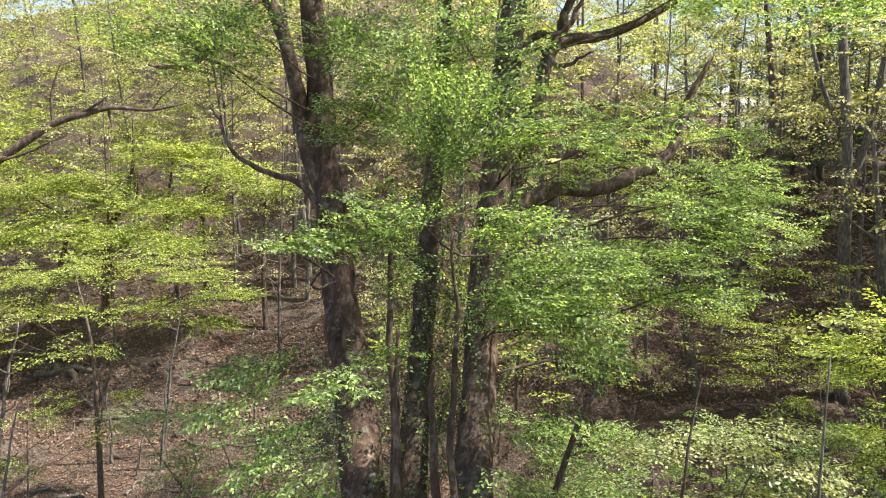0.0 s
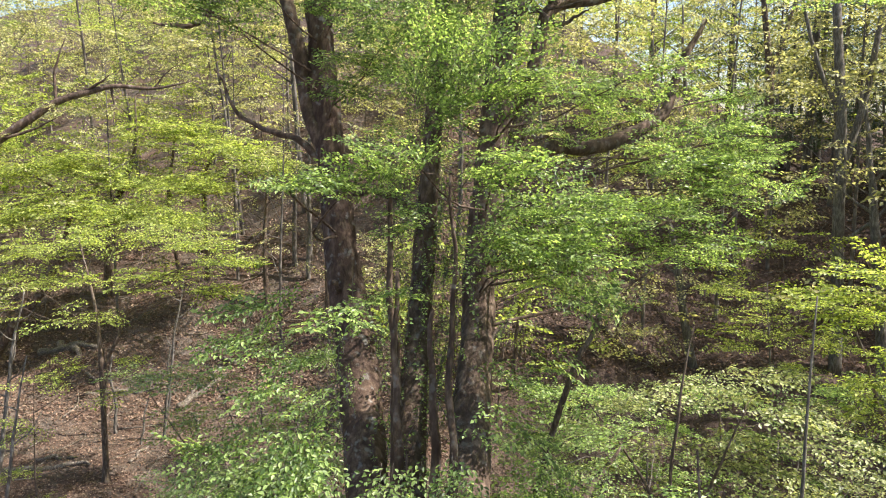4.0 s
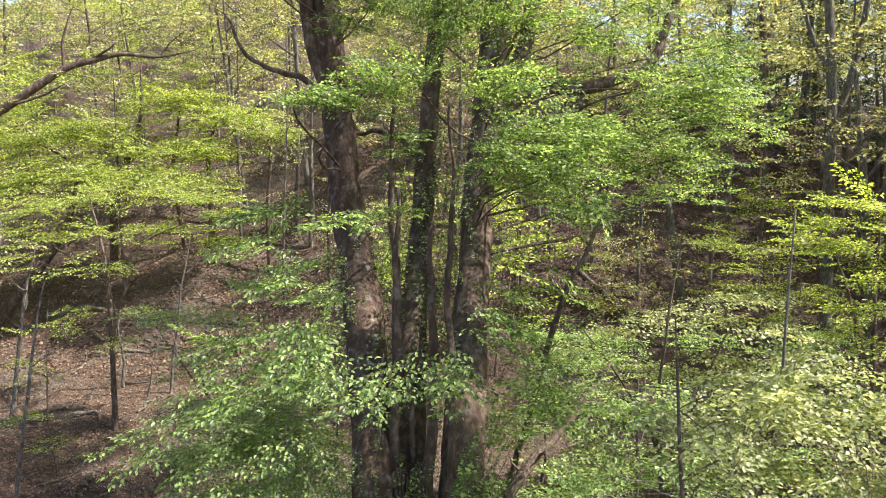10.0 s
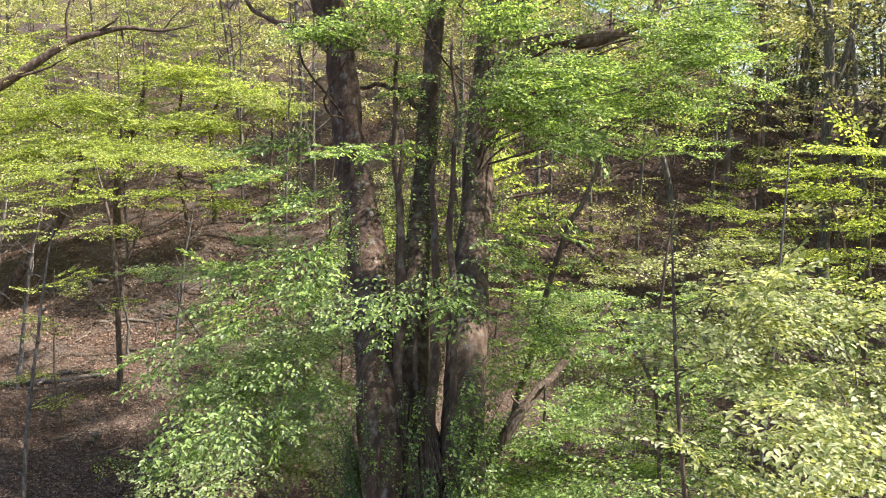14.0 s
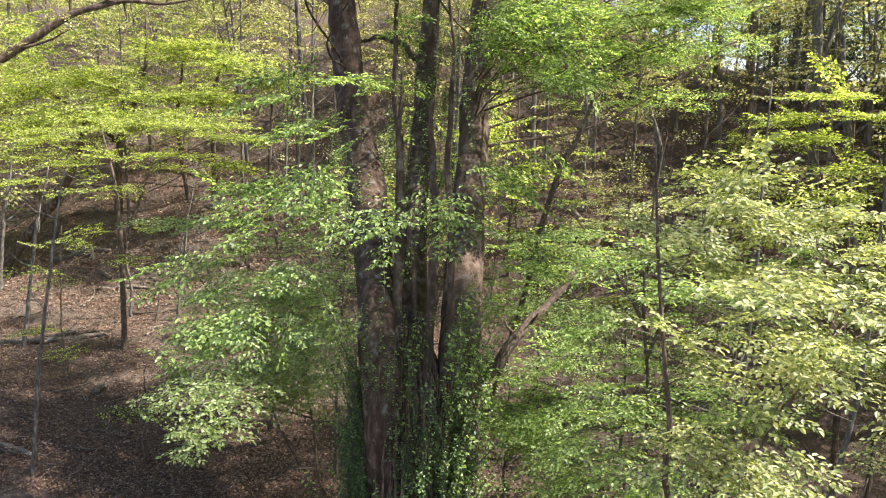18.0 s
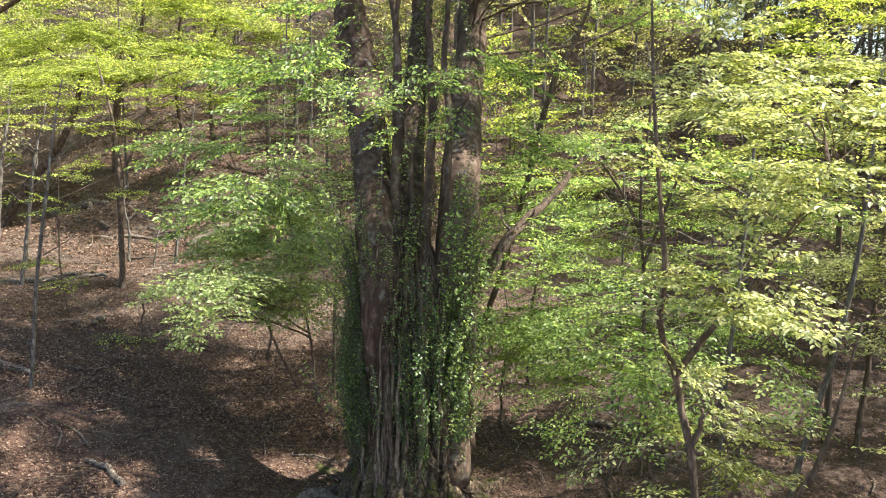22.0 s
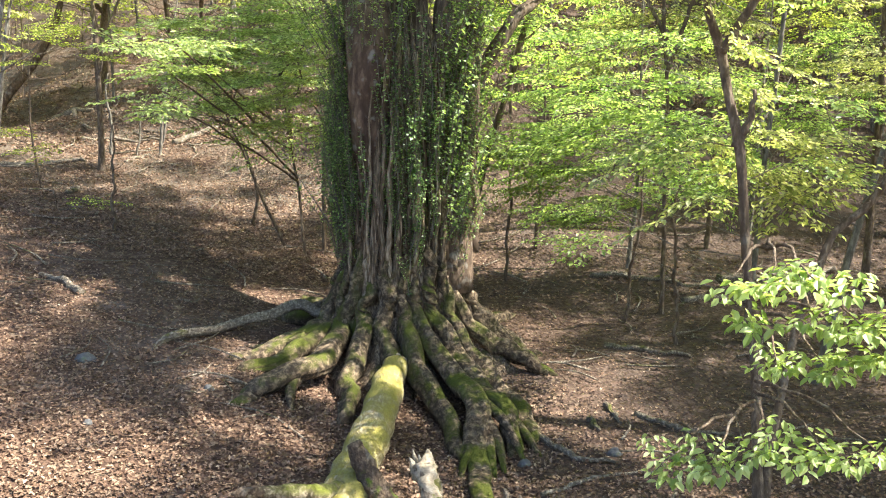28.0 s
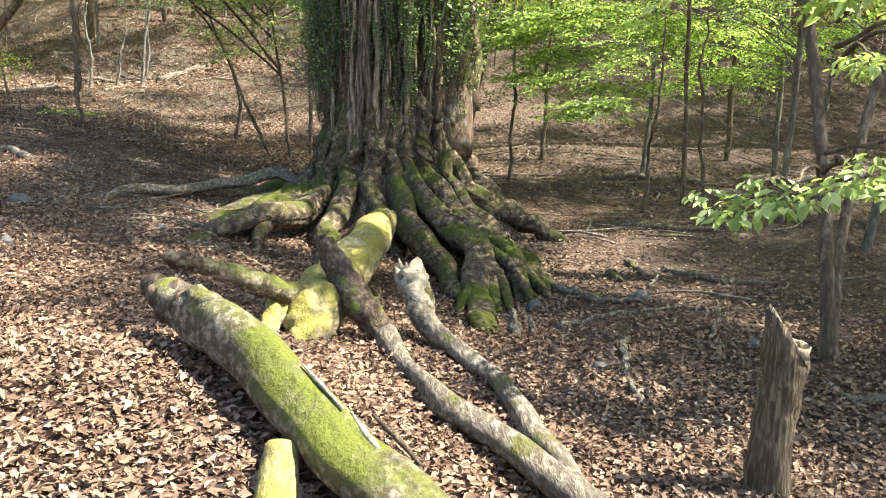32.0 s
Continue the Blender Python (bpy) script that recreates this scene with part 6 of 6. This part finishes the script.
    part("branch", tube([(-0.16, 3.28, 0.12), (-0.04, 2.9, 0.09), (0.06, 2.56, 0.11), (0.18, 2.2, 0.15), (0.34, 1.95, 0.15), (0.5, 1.58, 0.17), (0.6, 1.3, 0.18), (0.7, 1.0, 0.2)], [0.06, 0.05, 0.055, 0.06, 0.055, 0.055, 0.055, 0.05], 14, 54, 0.12, ribs=4, rib=0.1, wobble=0.006, swell=2.0), GREY_WOOD, gb)
    part("twig", tube([(0.1, 2.45, 0.14), (0.13, 2.35, 0.06), (0.16, 2.2, 0.02)], [0.008, 0.006, 0.003], 5, 10, 0), GREY_WOOD, gb)
    lb = thing("fallen_branch", on_ground(0.3, 2.8), "weathered pale branch with a jagged broken end", "branch")
    part("branch", tube([(-0.04, 3.75, 0.31), (0.0, 3.66, 0.23), (0.05, 3.5, 0.13), (0.2, 3.2, 0.07), (0.38, 2.76, 0.07), (0.46, 2.3, 0.09), (0.52, 1.85, 0.12), (0.55, 1.5, 0.15)], [0.075, 0.08, 0.07, 0.05, 0.04, 0.045, 0.05, 0.045], 14, 54, 0.14, ribs=4, rib=0.1, wobble=0.006, slant=0.07, swell=2.0), GREY_WOOD, lb)
    end = part("broken_end", tube([(0.03, 3.56, 0.16), (-0.02, 3.69, 0.27), (-0.05, 3.78, 0.36)], [0.07, 0.082, 0.075], 18, 14, 0.2, ribs=7, rib=0.16, slant=0.07), PALE_WOOD, lb, "bleached jagged broken end")
    for dx, dy, h in ((-0.05, 0.02, 0.13), (0.03, 0.03, 0.09), (-0.01, -0.03, 0.11), (0.06, 0.0, 0.06), (-0.07, -0.02, 0.07)):
        part("splinter", tube([(-0.03 + dx, 3.73 + dy, 0.28), (-0.045 + dx, 3.77 + dy, 0.34), (-0.06 + dx * 1.1, 3.8 + dy, 0.32 + h * 0.7)], [0.028, 0.022, 0.003], 6, 8, 0.2), PALE_WOOD, end)
    ye = thing("log_end", on_ground(-0.31, 1.35), "cut log end with yellow moss", "log")
    part("log", tube([(-0.3, 1.2, 0.2), (-0.31, 1.36, 0.28), (-0.315, 1.46, 0.34)], [0.06, 0.06, 0.05], 14, 14, 0.06), YELLOW_LOG, ye)
    sx, sy = 1.25, 1.8
    st = thing("tree_stump", on_ground(sx, sy), "tall thin brown stump with a slanted broken top", "stump")
    part("stump", tube([on_ground(sx - 0.03, sy - 0.02, -0.1), (sx - 0.02, sy, 0.22), (sx, sy, 0.4), (sx + 0.01, sy + 0.01, 0.55)], [0.075, 0.068, 0.066, 0.075], 26, 30, 0.06, ribs=15, rib=0.13, slant=0.11), STUMP_BARK, st)
    cut = part("broken_top", tube([(sx + 0.01, sy + 0.01, 0.5), (sx + 0.01, sy + 0.01, 0.552), (sx + 0.01, sy + 0.01, 0.562)], [0.063, 0.068, 0.06], 22, 6, 0.1, ribs=9, rib=0.1, slant=0.115), PALE_WOOD, st, "pale splintered wood")
    for dx, h in ((-0.06, 0.1), (-0.045, 0.085), (-0.02, 0.06), (0.03, 0.0)):
        part("splinter", tube([(sx + dx, sy - 0.02, 0.5 + h * 0.6), (sx + dx, sy - 0.02, 0.55 + h * 0.6), (sx + dx * 1.05, sy - 0.02, 0.562 + h * 0.7)], [0.014, 0.011, 0.002], 6, 6, 0.2), STUMP_BARK, cut)
    for q, r in (([(0.85, 5.2), (1.05, 4.9), (1.23, 4.64), (1.53, 4.58)], 0.035), ([(0.85, 4.06), (1.15, 4.25), (1.51, 4.37), (1.96, 4.32)], 0.02), ([(1.96, 4.35), (1.75, 3.8), (1.68, 3.5), (1.53, 3.1)], 0.018),
                 ([(1.21, 3.74), (1.1, 3.3), (1.04, 2.73)], 0.026), ([(1.66, 5.68), (1.73, 5.32)], 0.03), ([(1.45, 5.4), (1.5, 5.15)], 0.03), ([(2.05, 2.98), (2.06, 2.7), (2.2, 2.2)], 0.018), ([(2.02, 2.85), (2.3, 2.75), (2.6, 2.7)], 0.03),
                 ([(1.9, 5.5), (2.3, 5.2), (2.7, 5.1)], 0.03), ([(2.0, 7.4), (2.5, 7.2), (2.9, 7.0)], 0.04), ([(3.4, 9.0), (4.2, 9.3), (4.9, 9.1)], 0.05), ([(-3.9, 7.0), (-4.3, 7.4), (-4.6, 7.5)], 0.05), ([(-6.5, 10.0), (-7.2, 10.2), (-8.0, 10.1)], 0.05)):
        pts = [on_ground(x, y, r * 0.6) for x, y in q]
        single("stick", tube(pts, [r, r * 0.85, r * 0.4], 8, 18, 0.1, wobble=0.012), GREY_WOOD, pts[0], "bare weathered stick lying on dead leaves", "stick", "sticks on the ground")
    for x, y, s in ((0.57, 3.75, 0.06), (0.68, 3.78, 0.04)):
        single("wood_peg", tube([on_ground(x, y, -0.05), on_ground(x - 0.01, y + 0.02, s), on_ground(x - 0.02, y + 0.03, s * 3)], [s * 0.62, s * 0.55, s * 0.3], 12, 16, 0.3, ribs=5, rib=0.25, slant=0.03), GREY_WOOD, on_ground(x, y), "short pale root stub sticking up", "root stub")


fallen()


def slope_twigs():
    r = np.random.default_rng(8)
    geoms = []
    for _ in range(700):
        y = 4.5 + 27 * r.beta(1.1, 1.1)
        x = r.uniform(-1, 1) * (3 + 0.6 * y)
        if (x + 0.26) ** 2 + (y - 7.15) ** 2 < 2.0:
            continue
        a = r.uniform(0, 3.14)
        ln = r.uniform(0.1, 0.4) * (1 + 0.03 * y)
        q = [(x + math.cos(a + 0.25 * s) * ln * s, y + math.sin(a + 0.25 * s) * ln * s) for s in (-1, 0, 1)]
        w0 = r.uniform(0.004, 0.012) * (1 + 0.05 * y)
        geoms.append(tube([on_ground(u, v, w0 + r.uniform(0, 0.05)) for u, v in q], [w0, w0 * 0.8, w0 * 0.4], 5, 6, 0))
    single("fallen_twigs", join(*geoms), GREY_WOOD, (0, 0, 0), "scattered dead grey twigs on the slope", "twigs", kind="stuff")
    for x, y, a, ln, rad in ((-8.4, 19.5, 0.3, 1.0, 0.05), (-11.0, 21.8, -0.5, 1.3, 0.12), (-7.5, 19.9, -0.2, 0.8, 0.04), (4.3, 19.2, -0.9, 0.9, 0.07), (-6.2, 19.0, 1.0, 0.8, 0.09), (5.2, 10.2, 0.2, 1.0, 0.06), (3.1, 9.9, -0.3, 0.8, 0.05), (-8.8, 15.5, 0.1, 1.2, 0.07)):
        q = [on_ground(x + math.cos(a) * ln * s, y + math.sin(a) * ln * s, rad * 0.7) for s in (-1, -0.3, 0.4, 1)]
        single("dead_log", tube(q, [rad, rad * 0.9, rad * 0.8, rad * 0.5], 9, 18, 0.1, wobble=0.03), GREY_WOOD, q[1], "grey dead log lying on the hillside", "log", "dead logs on the slope")
    for q, rad in (([(-6.82, 15.73), (-6.74, 16.29), (-6.55, 16.61)], 0.035),
                   ([(-6.71, 18.54), (-6.20, 19.31), (-5.27, 18.44)], 0.041),
                   ([(-6.18, 19.75), (-6.19, 20.14), (-6.17, 20.41)], 0.043),
                   ([(-6.17, 20.92), (-5.72, 20.45), (-5.25, 19.91)], 0.060),
                   ([(-11.77, 22.82), (-10.49, 21.17), (-9.25, 19.60)], 0.099),
                   ([(-9.11, 16.11), (-8.54, 16.13), (-7.99, 15.84)], 0.047),
                   ([(-7.22, 12.97), (-7.03, 13.30), (-6.75, 13.47)], 0.014),
                   ([(-4.14, 12.52), (-4.33, 14.18), (-4.41, 15.33)], 0.011),
                   ([(-6.29, 18.17), (-5.72, 17.19), (-5.57, 16.17)], 0.027),
                   ([(-7.16, 19.52), (-6.06, 17.85), (-5.71, 18.20)], 0.028),
                   ([(-5.72, 18.48), (-5.44, 18.68), (-4.96, 18.14)], 0.034),
                   ([(-5.83, 16.07), (-6.28, 16.02), (-6.36, 14.80)], 0.024),
                   ([(-6.74, 12.86), (-6.77, 13.13), (-6.73, 13.24)], 0.048)):
        q = [on_ground(x, y, rad * 0.8) for x, y in q]
        single("dead_branch", tube(q, [rad, rad * 0.9, rad * 0.35], 8, 18, 0.12, wobble=rad * 0.8), GREY_WOOD, q[1], "bleached dead branch lying on the slope", "branch", "dead branches on the slope")
    pile = thing("twig_pile", (-0.78, 2.07, 0.18), "small heap of broken dead twigs on the litter", "twigs")
    for q, rad in (([(-0.80, 2.00, 0.21), (-0.79, 2.09, 0.24), (-0.83, 2.27, 0.20)], 0.008),
                   ([(-0.83, 1.93, 0.22), (-0.77, 2.00, 0.24), (-0.74, 2.19, 0.19)], 0.008),
                   ([(-0.90, 2.19, 0.21), (-0.77, 2.03, 0.24), (-0.72, 1.98, 0.21)], 0.008),
                   ([(-0.76, 1.96, 0.20), (-0.75, 2.02, 0.24), (-0.82, 2.23, 0.20)], 0.008),
                   ([(-0.79, 2.14, 0.19), (-0.72, 2.12, 0.22), (-0.69, 2.18, 0.18)], 0.008),
                   ([(-0.90, 2.10, 0.22), (-0.84, 2.09, 0.25), (-0.77, 2.09, 0.20)], 0.008)):
        part("twig", tube(q, [rad, rad * 0.8, rad * 0.3], 6, 12, 0.1, wobble=0.006), GREY_WOOD, pile)
    for x, y, s in ((-3.14, 5.38, 0.09), (-1.95, 5.1, 0.05), (1.55, 4.75, 0.07), (0.95, 3.2, 0.05), (-2.6, 4.2, 0.04), (1.9, 3.6, 0.05), (0.78, 4.6, 0.06)):
        q = on_ground(x, y)
        single("stone", tube([(x - s, y, q[2] - 0.02), (x, y, q[2] + 0.25 * s), (x + s, y + 0.3 * s, q[2] - 0.02)], [s * 0.3, s * 0.75, s * 0.25], 8, 8, 0.2), STONE, q, "small pale stone among the dead leaves", "stone", "stones")


slope_twigs()


# ---- woods on the hillside ----
def far_tree(kind, height, spread, leaves, leaf, bark):
    r = np.random.default_rng(100 + kind)
    tree = thing("forest_tree", (0, 0, 0), "tall slim forest tree with sparse yellow-green spring leaves", "tree", "trees on the hillside")
    tree.location = (0, 0, -400 - 40 * kind)
    o = np.array(tree.location)
    lean = r.normal(0, 0.04, 2)
    spine = [o + np.array([lean[0] * h * height + 0.12 * math.sin(h * 5 + kind), lean[1] * h * height + 0.12 * math.cos(h * 4), h * height]) for h in (-0.03, 0.15, 0.35, 0.55, 0.75, 1.0)]
    t = height * 0.0045
    part("trunk", tube(spine, [t * 1.25, t, t * 0.8, t * 0.6, t * 0.4, t * 0.08], 8, 18, 0.05), bark, tree)
    P, D = [], []
    c = curve(spine, 40)
    for k in range(11):
        wood = []
        h = 0.22 + 0.7 * k / 11
        b = c[int(h * 39)]
        az = r.uniform(0, 6.28)
        ln = spread * (1.15 - 0.6 * h) * r.uniform(0.7, 1.2)
        e = b + np.array([math.cos(az) * ln, math.sin(az) * ln, ln * r.uniform(0.5, 1.1)])
        m = (b + e) / 2 + np.array([0, 0, -0.1 * ln])
        wood.append(tube([b, m, e], [t * 0.4, t * 0.22, t * 0.06], 5, 8, 0))
        for _ in range(3):
            f = r.uniform(0.3, 0.9)
            bb = b + (e - b) * f
            ee = bb + np.array([r.normal(0, 0.6), r.normal(0, 0.6), r.uniform(0.2, 1.0)]) * ln * 0.5
            wood.append(tube([bb, (bb + ee) / 2, ee], [t * 0.16, t * 0.1, t * 0.04], 3, 4, 0))
            P += [bb, ee]
            D += [ee - bb, ee - bb]
        P += [m, e]
        D += [e - b, e - b]
        part("limb", join(*wood), bark, tree)
    P, D = np.array(P), np.array(D)
    i = r.integers(0, len(P), leaves)
    W = P[i] + r.normal(0, 0.45, (leaves, 3))
    d = norm(D[i] * np.array([1, 1, 0.3])) + r.normal(0, 0.5, (leaves, 3)) * np.array([1, 1, 0.4])
    part("crown", scatter([k[0] for k in SPRAYS_LARGE], W, d, np.array([0, 0, 1.0]) + r.normal(0, 0.3, (leaves, 3)), r.uniform(0.9, 1.6, leaves)), leaf, tree, smooth=False, kind="stuff")
    return tree


def far_woods():
    kinds = [far_tree(0, 15, 3.4, 75, LEAF_FAR_HAZE, BARK_FAR), far_tree(1, 12, 3.2, 80, LEAF_FAR_HAZE, BARK_FAR), far_tree(2, 17, 3.8, 65, LEAF_FAR_HAZE, BARK_FAR), far_tree(3, 10, 3.0, 80, LEAF_LIME, BARK_THIN),
             far_tree(4, 14, 2.6, 36, LEAF_FAR_HAZE, BARK_FAR), far_tree(5, 6, 2.2, 70, LEAF_LIME, BARK_THIN), far_tree(6, 4.5, 2.0, 55, LEAF_FAR_HAZE, BARK_THIN)]
    r = np.random.default_rng(21)
    placed = []
    tries = 0
    while len(placed) < 232 and tries < 9000:
        tries += 1
        y = 15.5 + 62 * r.beta(1.0, 1.6)
        x = r.uniform(-1, 1) * (6 + 0.66 * y)
        # The last trees go mostly out of view, added to shade the right slope.
        if len(placed) > 202:
            x, y = r.uniform(12, 16), r.uniform(1.5, 12)
        if len(placed) > 207:
            x, y = r.uniform(12, 27), r.uniform(11, 30)
        if y < 20 and -13 < x < -2:
            continue
        if y < 27 and -14 < x < 12 and r.uniform() < 0.5:
            continue
        gap = 0.9 + 0.03 * y
        if any((x - a) ** 2 + (y - b) ** 2 < gap * gap for a, b in placed):
            continue
        placed.append((x, y))
    for k, (x, y) in enumerate(placed):
        kind = kinds[int(r.choice([0, 1, 2, 3, 4, 5, 6, 6]))] if x < 4 else kinds[int(r.choice([0, 2, 4, 5, 1, 6, 5, 6]))]
        s = r.uniform(0.75, 1.15)
        if y < 27 and -14 < x < 12:
            kind = kinds[(0, 4, 6, 2, 5, 4)[k % 6]]
            s *= 0.8
        if k > 190:
            kind, s = kinds[k % 2], 0.95 if k < 208 else 1.1
        m = Matrix.Translation(on_ground(x, y, -0.05)) @ Matrix.Rotation(r.uniform(0, 6.28), 4, "Z")
        if k < len(kinds):
            kinds[k].location = on_ground(x, y, -0.05)
            continue
        ob = copy_thing(kind, m)
        ob.scale = (s, s, s)


def conifers():
    r = np.random.default_rng(77)
    tree = thing("conifer", (0, 0, -900), "tall dark evergreen conifer on the hillside", "tree", "dark conifers")
    h = 14.0
    part("trunk", tube([(0, 0, -900.3), (0.05, 0, -896), (0, 0.05, -900 + h)], [0.19, 0.15, 0.02], 9, 16, 0.05), BARK_FAR, tree)
    n = 260
    f = 1 - np.sqrt(r.uniform(0.0, 1, n)) * 0.86
    az = r.uniform(0, 6.28, n)
    reach = 2.5 * (1 - f) ** 0.8 * r.uniform(0.25, 1.0, n)
    d = np.stack([np.cos(az), np.sin(az), np.full(n, -0.25)], 1) + r.normal(0, 0.15, (n, 3))
    P = np.stack([np.cos(az) * reach, np.sin(az) * reach, -900 + h * f - 0.25 * reach], 1)
    part("crown", scatter([k[0] for k in SPRAYS_LARGE], P, d, np.array([0, 0, 1.0]) + r.normal(0, 0.2, (n, 3)), r.uniform(0.8, 1.3, n)), LEAF_DARK, tree, smooth=False, kind="stuff")
    spots = [(13.6, 29.0), (17.0, 22.0), (18.0, 25.5), (16.6, 20.0), (15.2, 31.5), (19.5, 29.0), (12.4, 34.0), (20.5, 33.5), (16.4, 27.0)]
    for x, y in spots[1:]:
        s = r.uniform(0.8, 1.1)
        ob = copy_thing(tree, Matrix.Translation(on_ground(x, y, -0.05)) @ Matrix.Rotation(r.uniform(0, 6.28), 4, "Z"))
        ob.scale = (s, s, s)
    tree.location = on_ground(*spots[0], -0.05)


far_woods()
conifers()
